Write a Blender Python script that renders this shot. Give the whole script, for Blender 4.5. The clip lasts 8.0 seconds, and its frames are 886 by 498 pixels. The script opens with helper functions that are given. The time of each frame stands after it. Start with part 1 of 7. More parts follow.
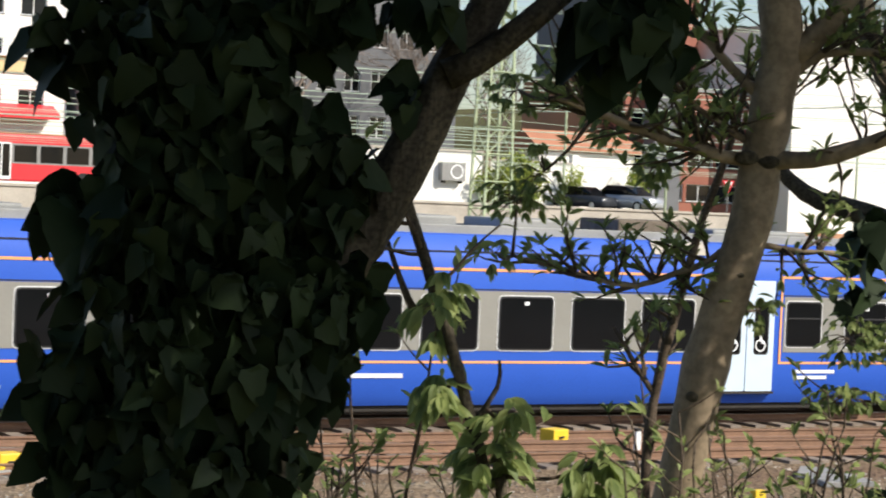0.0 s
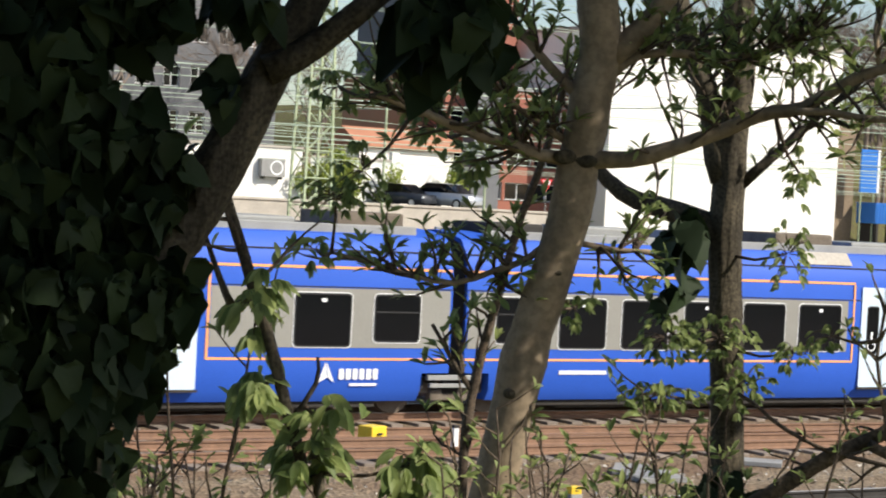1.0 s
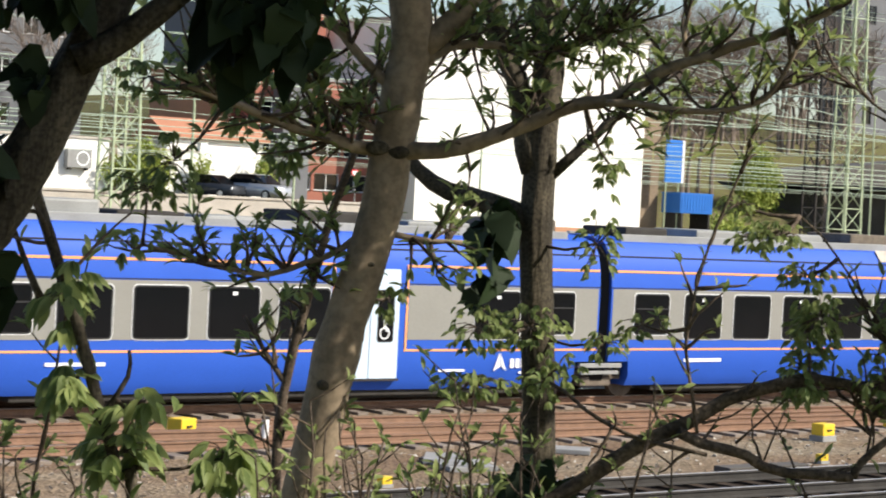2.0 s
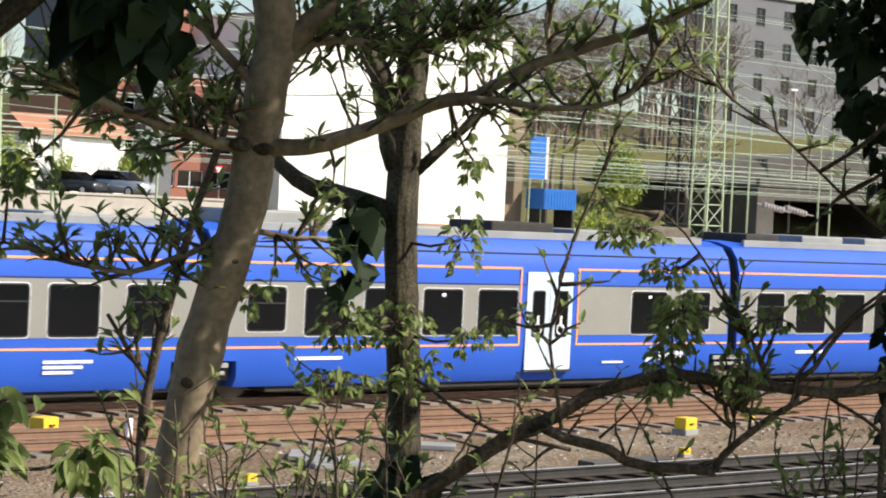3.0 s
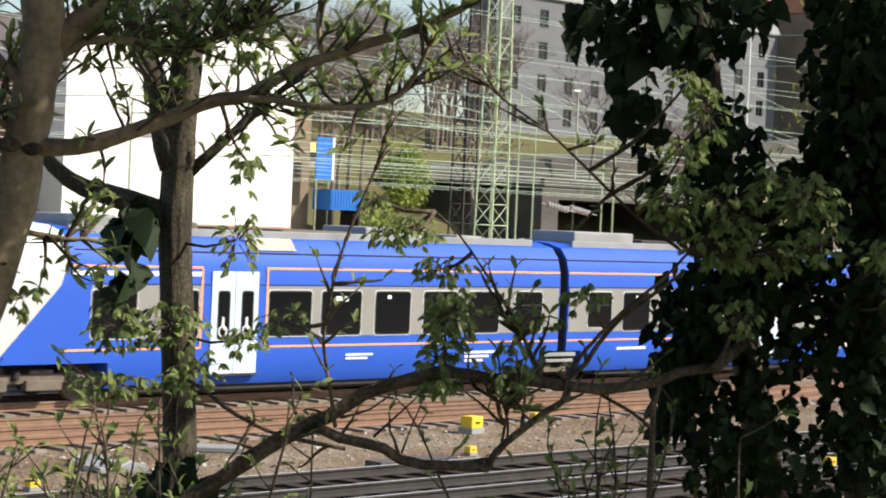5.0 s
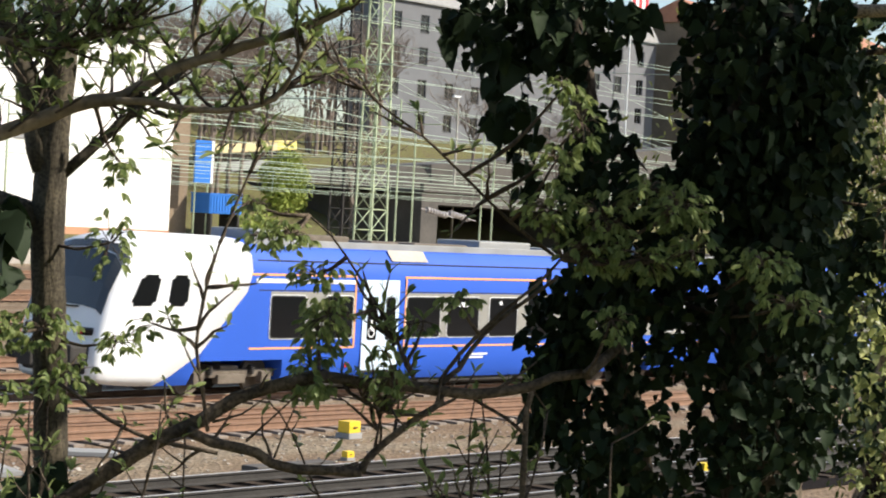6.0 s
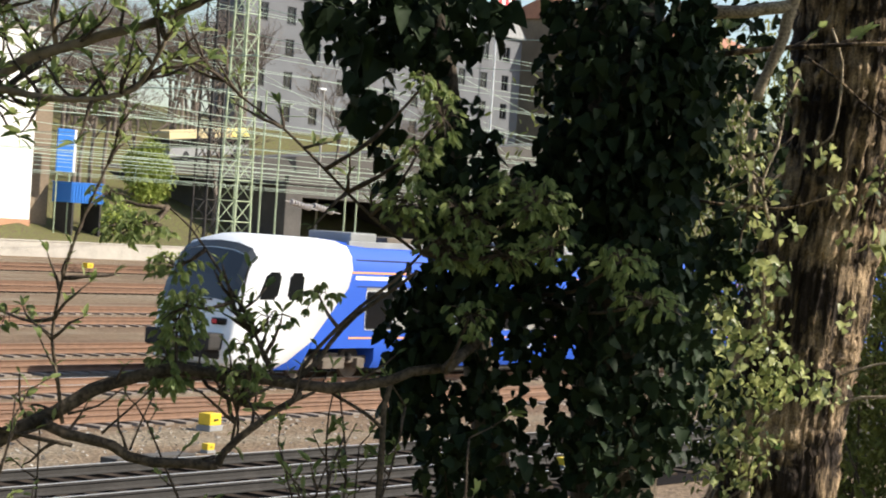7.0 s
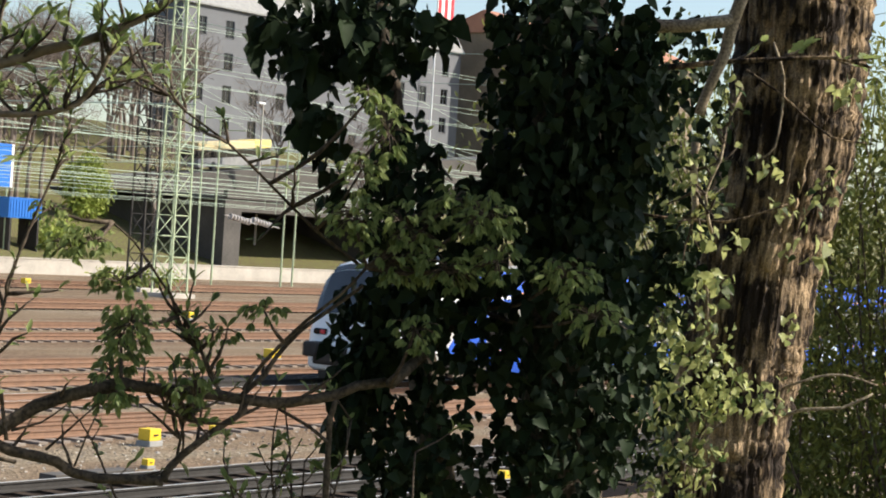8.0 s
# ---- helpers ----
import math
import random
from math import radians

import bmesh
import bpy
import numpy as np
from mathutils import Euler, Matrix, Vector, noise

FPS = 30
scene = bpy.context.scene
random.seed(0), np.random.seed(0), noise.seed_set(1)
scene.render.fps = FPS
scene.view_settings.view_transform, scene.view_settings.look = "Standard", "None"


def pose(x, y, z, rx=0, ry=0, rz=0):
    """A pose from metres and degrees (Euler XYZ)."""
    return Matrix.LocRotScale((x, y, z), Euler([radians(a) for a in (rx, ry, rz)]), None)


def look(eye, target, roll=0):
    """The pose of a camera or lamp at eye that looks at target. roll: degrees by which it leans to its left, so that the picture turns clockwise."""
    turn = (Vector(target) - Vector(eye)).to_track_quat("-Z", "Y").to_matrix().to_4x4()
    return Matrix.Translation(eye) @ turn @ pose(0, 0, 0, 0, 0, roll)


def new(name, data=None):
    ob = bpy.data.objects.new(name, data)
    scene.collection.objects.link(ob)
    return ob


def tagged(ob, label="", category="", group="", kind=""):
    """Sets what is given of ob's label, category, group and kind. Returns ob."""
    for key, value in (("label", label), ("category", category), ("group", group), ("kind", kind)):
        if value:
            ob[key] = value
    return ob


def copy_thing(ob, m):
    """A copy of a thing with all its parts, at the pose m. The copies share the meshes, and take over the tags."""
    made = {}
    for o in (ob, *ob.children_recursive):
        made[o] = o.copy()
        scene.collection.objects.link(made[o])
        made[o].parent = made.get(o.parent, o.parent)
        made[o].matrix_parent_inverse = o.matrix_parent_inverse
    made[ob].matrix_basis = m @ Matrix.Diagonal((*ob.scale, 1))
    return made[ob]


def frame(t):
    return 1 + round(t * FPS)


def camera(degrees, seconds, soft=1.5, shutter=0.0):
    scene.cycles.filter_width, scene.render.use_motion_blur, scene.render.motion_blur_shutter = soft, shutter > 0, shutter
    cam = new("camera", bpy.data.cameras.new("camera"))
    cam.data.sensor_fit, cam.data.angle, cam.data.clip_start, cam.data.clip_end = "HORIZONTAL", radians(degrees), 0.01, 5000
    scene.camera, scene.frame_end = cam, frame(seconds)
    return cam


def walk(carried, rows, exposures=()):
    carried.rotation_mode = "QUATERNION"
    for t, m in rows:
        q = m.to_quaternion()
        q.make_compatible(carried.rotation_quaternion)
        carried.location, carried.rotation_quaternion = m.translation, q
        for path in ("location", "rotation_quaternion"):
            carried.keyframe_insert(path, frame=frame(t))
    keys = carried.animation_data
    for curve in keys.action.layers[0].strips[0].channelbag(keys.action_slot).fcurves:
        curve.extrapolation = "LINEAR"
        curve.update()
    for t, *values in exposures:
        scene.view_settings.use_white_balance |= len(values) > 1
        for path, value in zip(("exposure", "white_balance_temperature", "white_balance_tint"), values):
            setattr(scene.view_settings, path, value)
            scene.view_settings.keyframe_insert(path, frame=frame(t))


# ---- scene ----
# ---------------------------------------------------------------- camera
EYE_HEIGHT = 4.28      # above the rails


def aim(x, y, z, yaw, pitch, roll):
    """A camera at x, y, z, turned yaw degrees from +y towards +x, pitched up and rolled."""
    return pose(x, y, z, 90 + pitch, 0, -yaw) @ pose(0, 0, 0, 0, 0, roll)


cam = camera(23.37, 8.0, soft=1.9, shutter=0.25)
walk(cam, [
    (0.0, aim(-0.010, 0.010, 4.279, 27.84, -1.51, 2.53)),
    (0.5, aim(-0.011, 0.011, 4.278, 30.47, -1.41, 2.83)),
    (1.0, aim(-0.010, 0.010, 4.279, 32.67, -1.36, 3.04)),
    (1.5, aim(-0.010, 0.011, 4.279, 35.29, -1.46, 2.93)),
    (2.0, aim(-0.015, 0.015, 4.280, 37.77, -1.35, 2.90)),
    (3.5, aim(-0.014, 0.014, 4.281, 42.89, -1.30, 2.75)),
    (4.0, aim(-0.009, 0.009, 4.282, 44.38, -1.29, 2.64)),
    (4.5, aim(0.001, -0.001, 4.280, 45.65, -1.13, 2.52)),
    (6.0, aim(0.013, -0.013, 4.279, 50.28, -0.69, 3.03)),
    (6.5, aim(0.020, -0.020, 4.281, 51.99, -0.56, 3.31)),
    (7.0, aim(0.019, -0.019, 4.281, 53.92, -0.65, 3.79)),
    (7.5, aim(0.010, -0.010, 4.282, 55.10, -0.47, 4.02)),
    (8.0, aim(0.010, -0.011, 4.281, 55.51, -0.18, 3.59)),
], exposures=[(0.0, 0.26), (1.0, 0.32), (2.0, 0.42), (3.5, 0.47), (4.5, 0.48), (6.0, 0.56), (8.0, 0.60)])

# ---------------------------------------------------------------- light
SUN = Vector((0.60, -0.80, 0.78)).normalized()
world = bpy.data.worlds.new("sky")
scene.world = world
world.use_nodes = True
nt = world.node_tree
sky = nt.nodes.new("ShaderNodeTexSky")
sky.sky_type, sky.sun_disc = "NISHITA", False
sky.sun_elevation = math.asin(SUN.z)
sky.sun_rotation = math.atan2(SUN.x, SUN.y)
nt.links.new(sky.outputs[0], nt.nodes["Background"].inputs[0])
nt.nodes["Background"].inputs[1].default_value = 0.115
sun = new("sun", bpy.data.lights.new("sun", "SUN"))
sun.data.energy, sun.data.angle, sun.data.color = 5.0, radians(0.6), (1.0, 0.92, 0.79)
sun.matrix_world = look(SUN * 60, (0, 0, 0))


# ---------------------------------------------------------------- materials
def mat(name, color, rough=0.7, metal=0.0, dark=None, scale=6.0, bump=0.0, fine=40.0, spec=0.5, vary=0.0):
    """A surface with stains at one scale, grain at a finer one, and relief; vary: tint from piece to piece."""
    m = bpy.data.materials.new(name)
    m.use_nodes = True
    n, l = m.node_tree.nodes, m.node_tree.links
    b = n["Principled BSDF"]
    b.inputs["Roughness"].default_value = rough
    b.inputs["Metallic"].default_value = metal
    b.inputs["Specular IOR Level"].default_value = spec
    dark = dark or tuple(c * 0.72 for c in color)
    co = n.new("ShaderNodeTexCoord")
    n1, n2 = n.new("ShaderNodeTexNoise"), n.new("ShaderNodeTexNoise")
    n1.inputs["Scale"].default_value, n2.inputs["Scale"].default_value = scale, fine
    n1.inputs["Detail"].default_value, n2.inputs["Detail"].default_value = 5, 4
    l.new(co.outputs["Object"], n1.inputs["Vector"])
    l.new(co.outputs["Object"], n2.inputs["Vector"])
    add = n.new("ShaderNodeMath")
    add.operation = "MULTIPLY_ADD"
    add.inputs[1].default_value = 0.45
    l.new(n2.outputs["Fac"], add.inputs[0])
    half = n.new("ShaderNodeMath")
    half.operation = "MULTIPLY"
    half.inputs[1].default_value = 0.55
    l.new(n1.outputs["Fac"], half.inputs[0])
    l.new(half.outputs[0], add.inputs[2])
    ramp = n.new("ShaderNodeValToRGB")
    ramp.color_ramp.elements[0].position, ramp.color_ramp.elements[1].position = 0.34, 0.66
    ramp.color_ramp.elements[0].color = (*dark, 1)
    ramp.color_ramp.elements[1].color = (*color, 1)
    l.new(add.outputs[0], ramp.inputs[0])
    out = ramp.outputs[0]
    if vary:
        ob, geo = n.new("ShaderNodeObjectInfo"), n.new("ShaderNodeNewGeometry")
        s = n.new("ShaderNodeMath")
        s.operation = "ADD"
        l.new(ob.outputs["Random"], s.inputs[0])
        l.new(geo.outputs["Random Per Island"], s.inputs[1])
        fr = n.new("ShaderNodeMath")
        fr.operation = "FRACT"
        l.new(s.outputs[0], fr.inputs[0])
        rng = n.new("ShaderNodeMapRange")
        rng.inputs["To Min"].default_value, rng.inputs["To Max"].default_value = 1 - vary, 1 + vary
        l.new(fr.outputs[0], rng.inputs["Value"])
        hsv = n.new("ShaderNodeHueSaturation")
        l.new(rng.outputs[0], hsv.inputs["Value"])
        l.new(out, hsv.inputs["Color"])
        out = hsv.outputs[0]
    l.new(out, b.inputs["Base Color"])
    if bump:
        bp = n.new("ShaderNodeBump")
        bp.inputs["Strength"].default_value = bump
        bp.inputs["Distance"].default_value = 0.02
        l.new(n2.outputs["Fac"], bp.inputs["Height"])
        l.new(bp.outputs[0], b.inputs["Normal"])
    return m


def leaf_mat(name, low, high, rough, glow):
    """Leaves: tint from leaf to leaf, a glossy skin, and light that passes through."""
    m = bpy.data.materials.new(name)
    m.use_nodes = True
    n, l = m.node_tree.nodes, m.node_tree.links
    b = n["Principled BSDF"]
    ob, geo = n.new("ShaderNodeObjectInfo"), n.new("ShaderNodeNewGeometry")
    s, fr = n.new("ShaderNodeMath"), n.new("ShaderNodeMath")
    s.operation, fr.operation = "ADD", "FRACT"
    l.new(ob.outputs["Random"], s.inputs[0])
    l.new(geo.outputs["Random Per Island"], s.inputs[1])
    l.new(s.outputs[0], fr.inputs[0])
    co, no = n.new("ShaderNodeTexCoord"), n.new("ShaderNodeTexNoise")
    no.inputs["Scale"].default_value = 60
    l.new(co.outputs["Object"], no.inputs["Vector"])
    mx = n.new("ShaderNodeMath")
    mx.operation = "MULTIPLY_ADD"
    mx.inputs[1].default_value, mx.inputs[2].default_value = 0.35, -0.17
    l.new(no.outputs["Fac"], mx.inputs[0])
    ad = n.new("ShaderNodeMath")
    ad.operation, ad.use_clamp = "ADD", True
    l.new(fr.outputs[0], ad.inputs[0])
    l.new(mx.outputs[0], ad.inputs[1])
    ramp = n.new("ShaderNodeValToRGB")
    ramp.color_ramp.elements[0].color, ramp.color_ramp.elements[1].color = (*low, 1), (*high, 1)
    l.new(ad.outputs[0], ramp.inputs[0])
    l.new(ramp.outputs[0], b.inputs["Base Color"])
    b.inputs["Roughness"].default_value = rough
    b.inputs["Specular IOR Level"].default_value = 0.3
    bp = n.new("ShaderNodeBump")
    bp.inputs["Strength"].default_value, bp.inputs["Distance"].default_value = 0.25, 0.004
    l.new(no.outputs["Fac"], bp.inputs["Height"])
    l.new(bp.outputs[0], b.inputs["Normal"])
    tr, mix = n.new("ShaderNodeBsdfTranslucent"), n.new("ShaderNodeMixShader")
    l.new(ramp.outputs[0], tr.inputs["Color"])
    mix.inputs[0].default_value = glow
    l.new(b.outputs[0], mix.inputs[1])
    l.new(tr.outputs[0], mix.inputs[2])
    l.new(mix.outputs[0], n["Material Output"].inputs[0])
    return m


def bark_mat(name, light, dark, grain, deep, speck=0.5):
    """Bark: furrows drawn out along the stem."""
    m = bpy.data.materials.new(name)
    m.use_nodes = True
    n, l = m.node_tree.nodes, m.node_tree.links
    b = n["Principled BSDF"]
    b.inputs["Roughness"].default_value = 0.85
    b.inputs["Specular IOR Level"].default_value = 0.25
    co, mp = n.new("ShaderNodeTexCoord"), n.new("ShaderNodeMapping")
    mp.inputs["Scale"].default_value = (1, 1, 0.18)
    l.new(co.outputs["Object"], mp.inputs[0])
    n1, n2 = n.new("ShaderNodeTexNoise"), n.new("ShaderNodeTexNoise")
    n1.inputs["Scale"].default_value, n2.inputs["Scale"].default_value = grain, 9
    n1.inputs["Detail"].default_value = 6
    l.new(mp.outputs[0], n1.inputs["Vector"])
    l.new(co.outputs["Object"], n2.inputs["Vector"])
    ad = n.new("ShaderNodeMath")
    ad.operation = "ADD"
    l.new(n1.outputs["Fac"], ad.inputs[0])
    l.new(n2.outputs["Fac"], ad.inputs[1])
    ramp = n.new("ShaderNodeValToRGB")
    ramp.color_ramp.elements[0].position, ramp.color_ramp.elements[1].position = 0.4, 0.62
    ramp.color_ramp.elements[0].color, ramp.color_ramp.elements[1].color = (*dark, 1), (*light, 1)
    hf = n.new("ShaderNodeMath")
    hf.operation = "MULTIPLY"
    hf.inputs[1].default_value = 0.5
    l.new(ad.outputs[0], hf.inputs[0])
    l.new(hf.outputs[0], ramp.inputs[0])
    n3, sp = n.new("ShaderNodeTexNoise"), n.new("ShaderNodeMapRange")
    n3.inputs["Scale"].default_value, n3.inputs["Detail"].default_value = grain * 4, 5
    l.new(co.outputs["Object"], n3.inputs["Vector"])
    sp.inputs["From Min"].default_value, sp.inputs["From Max"].default_value = 0.36, 0.6
    sp.inputs["To Min"].default_value, sp.inputs["To Max"].default_value = speck, 1.15
    l.new(n3.outputs["Fac"], sp.inputs["Value"])
    hs = n.new("ShaderNodeHueSaturation")
    l.new(sp.outputs[0], hs.inputs["Value"])
    l.new(ramp.outputs[0], hs.inputs["Color"])
    l.new(hs.outputs[0], b.inputs["Base Color"])
    bp = n.new("ShaderNodeBump")
    bp.inputs["Strength"].default_value, bp.inputs["Distance"].default_value = deep, 0.02
    l.new(n1.outputs["Fac"], bp.inputs["Height"])
    l.new(bp.outputs[0], b.inputs["Normal"])
    return m


def glass_mat(name, color, rough=0.06):
    """Dark tinted pane that mirrors the sky."""
    m = mat(name, color, rough, 0, scale=1.5, fine=8, spec=0.32)
    return m


BLUE = mat("blue_paint", (0.030, 0.110, 0.56), 0.55, 0, (0.026, 0.095, 0.48), 0.7, 0.02, 30, spec=0.22)
WHITE = mat("white_paint", (0.86, 0.87, 0.88), 0.3, 0, (0.76, 0.78, 0.8), 0.8, 0.02, 30)
DOOR_WHITE = mat("door_paint", (0.62, 0.74, 0.86), 0.35, 0, (0.56, 0.69, 0.82), 1.2, 0.02, 30)
BAND = mat("grey_band_paint", (0.28, 0.275, 0.25), 0.45, 0, (0.235, 0.23, 0.21), 1.0, 0.02, 30)
ORANGE = mat("orange_line_paint", (0.92, 0.42, 0.16), 0.4, 0, (0.85, 0.37, 0.13), 2)
PANE = glass_mat("dark_pane", (0.006, 0.007, 0.009))
# glass grey lifted to stand in for part of the sky's reflection
SCREEN = mat("windscreen_glass", (0.055, 0.06, 0.065), 0.12, 0, (0.04, 0.045, 0.05), 1.0, spec=0.7)
RUBBER = mat("black_rubber", (0.02, 0.02, 0.022), 0.75, 0, (0.012, 0.012, 0.013), 3)
ROOF_GREY = mat("roof_grey", (0.33, 0.335, 0.33), 0.6, 0, (0.20, 0.205, 0.20), 1.2, 0.05)
DARK_GEAR = mat("underframe_dirt", (0.045, 0.04, 0.036), 0.85, 0, (0.02, 0.018, 0.016), 3, 0.2)
BOGIE = mat("bogie_dust", (0.20, 0.165, 0.13), 0.85, 0.1, (0.10, 0.08, 0.06), 4, 0.2)
STEEL = mat("rail_steel", (0.62, 0.60, 0.57), 0.38, 0.35, (0.48, 0.46, 0.43), 3, 0.05)
RUST = mat("rail_rust", (0.27, 0.155, 0.098), 0.85, 0, (0.17, 0.10, 0.065), 4, 0.2)
SLEEPER = mat("concrete_sleeper", (0.27, 0.225, 0.185), 0.9, 0, (0.18, 0.145, 0.12), 3, 0.2, vary=0.15)
WOOD_SLEEPER = mat("weathered_sleeper", (0.075, 0.056, 0.042), 0.9, 0, (0.032, 0.024, 0.018), 3, 0.3, spec=0.12, vary=0.2)
YELLOW = mat("yellow_box_paint", (0.85, 0.60, 0.03), 0.5, 0, (0.70, 0.47, 0.03), 3, 0.05)
CONCRETE = mat("pale_concrete", (0.52, 0.48, 0.42), 0.88, 0, (0.36, 0.33, 0.29), 0.8, 0.2, 12)
SLAB = mat("grey_slab", (0.33, 0.33, 0.32), 0.9, 0, (0.22, 0.22, 0.22), 2, 0.2)
MAST = mat("mast_green_paint", (0.46, 0.54, 0.35), 0.6, 0.1, (0.33, 0.39, 0.25), 2, 0.05)
WIRE = mat("weathered_copper", (0.46, 0.56, 0.45), 0.55, 0.1, (0.36, 0.45, 0.36), 1)
PORCELAIN = mat("insulator", (0.45, 0.42, 0.40), 0.25, 0, scale=3)
PLASTER = mat("white_plaster", (0.90, 0.885, 0.86), 0.8, 0, (0.84, 0.82, 0.79), 0.25, 0.1, 6)
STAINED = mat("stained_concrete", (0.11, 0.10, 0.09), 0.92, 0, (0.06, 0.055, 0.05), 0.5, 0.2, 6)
GREY_PLASTER = mat("grey_plaster", (0.165, 0.17, 0.185), 0.85, 0, (0.125, 0.13, 0.14), 0.3, 0.1, 5)
BROWN_WALL = mat("brown_render", (0.27, 0.205, 0.14), 0.9, 0, (0.16, 0.12, 0.08), 0.4, 0.2, 5)
BRICK = mat("red_brick", (0.34, 0.13, 0.09), 0.88, 0, (0.24, 0.09, 0.065), 0.6, 0.2, 9)
ORANGE_WALL = mat("orange_plaster", (0.50, 0.27, 0.16), 0.85, 0, (0.42, 0.22, 0.13), 0.4, 0.1, 6)
ROOF_TILE = mat("orange_tile", (0.48, 0.22, 0.13), 0.8, 0, (0.36, 0.16, 0.10), 0.8, 0.2, 8)
BLUE_SHEET = mat("blue_sheet_metal", (0.02, 0.18, 0.62), 0.45, 0.1, (0.016, 0.14, 0.5), 0.6)
RED_PAINT = mat("red_paint", (0.75, 0.04, 0.05), 0.4, 0, (0.64, 0.03, 0.04), 0.8)
CREAM = mat("cream_plaster", (0.72, 0.60, 0.33), 0.8, 0, (0.62, 0.50, 0.27), 0.5, 0.1, 6)
BUS_SUNLIT = mat("bus_sunlit_yellow", (0.88, 0.74, 0.22), 0.4, 0, (0.80, 0.66, 0.18), 0.8)
ASPHALT = mat("asphalt", (0.11, 0.11, 0.11), 0.9, 0, (0.075, 0.075, 0.078), 0.4, 0.2, 20)
CAR_SILVER = mat("silver_car_paint", (0.55, 0.57, 0.6), 0.28, 0.6, scale=1)
CAR_DARK = mat("dark_car_paint", (0.05, 0.055, 0.065), 0.25, 0.3, scale=1)
CAR_BLUE = mat("blue_car_paint", (0.05, 0.16, 0.55), 0.28, 0.2, scale=1)
PALE_BARK = bark_mat("pale_smooth_bark", (0.33, 0.255, 0.175), (0.18, 0.14, 0.098), 14, 0.2, 0.8)
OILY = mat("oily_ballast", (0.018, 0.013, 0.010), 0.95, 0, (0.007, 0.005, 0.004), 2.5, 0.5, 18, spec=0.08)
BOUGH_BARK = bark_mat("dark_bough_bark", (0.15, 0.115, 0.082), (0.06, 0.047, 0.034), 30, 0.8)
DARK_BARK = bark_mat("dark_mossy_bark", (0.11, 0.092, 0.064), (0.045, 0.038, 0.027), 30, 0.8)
# dark furrows, pale ridges; both tones pushed to paint the trunk's shade and sun
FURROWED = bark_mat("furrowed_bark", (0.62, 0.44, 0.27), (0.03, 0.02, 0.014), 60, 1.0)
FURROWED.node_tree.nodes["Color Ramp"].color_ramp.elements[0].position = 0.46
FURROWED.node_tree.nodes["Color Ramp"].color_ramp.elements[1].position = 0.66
DEAD_WOOD = bark_mat("bleached_wood", (0.52, 0.42, 0.30), (0.30, 0.23, 0.16), 40, 0.4)
TWIG_BARK = bark_mat("twig_bark", (0.15, 0.115, 0.085), (0.075, 0.055, 0.042), 40, 0.4)
FAR_TWIG = mat("bare_twigs", (0.25, 0.20, 0.165), 0.9, 0, (0.16, 0.125, 0.10), 1)
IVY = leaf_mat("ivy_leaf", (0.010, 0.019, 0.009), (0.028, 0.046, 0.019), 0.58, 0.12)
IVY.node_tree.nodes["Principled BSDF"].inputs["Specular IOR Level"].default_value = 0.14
# ivy again in a brighter tone: sunlight put into the leaf colour
LIT_IVY = leaf_mat("sunlit_ivy_leaf", (0.04, 0.075, 0.022), (0.62, 0.64, 0.26), 0.34, 0.5)
MAPLE = leaf_mat("maple_leaf", (0.13, 0.19, 0.06), (0.38, 0.44, 0.16), 0.5, 0.5)
HEDGE = leaf_mat("hedge_leaf", (0.10, 0.12, 0.03), (0.26, 0.27, 0.07), 0.55, 0.35)
FAR_GREEN = leaf_mat("far_bush_leaf", (0.20, 0.27, 0.05), (0.40, 0.45, 0.11), 0.6, 0.3)


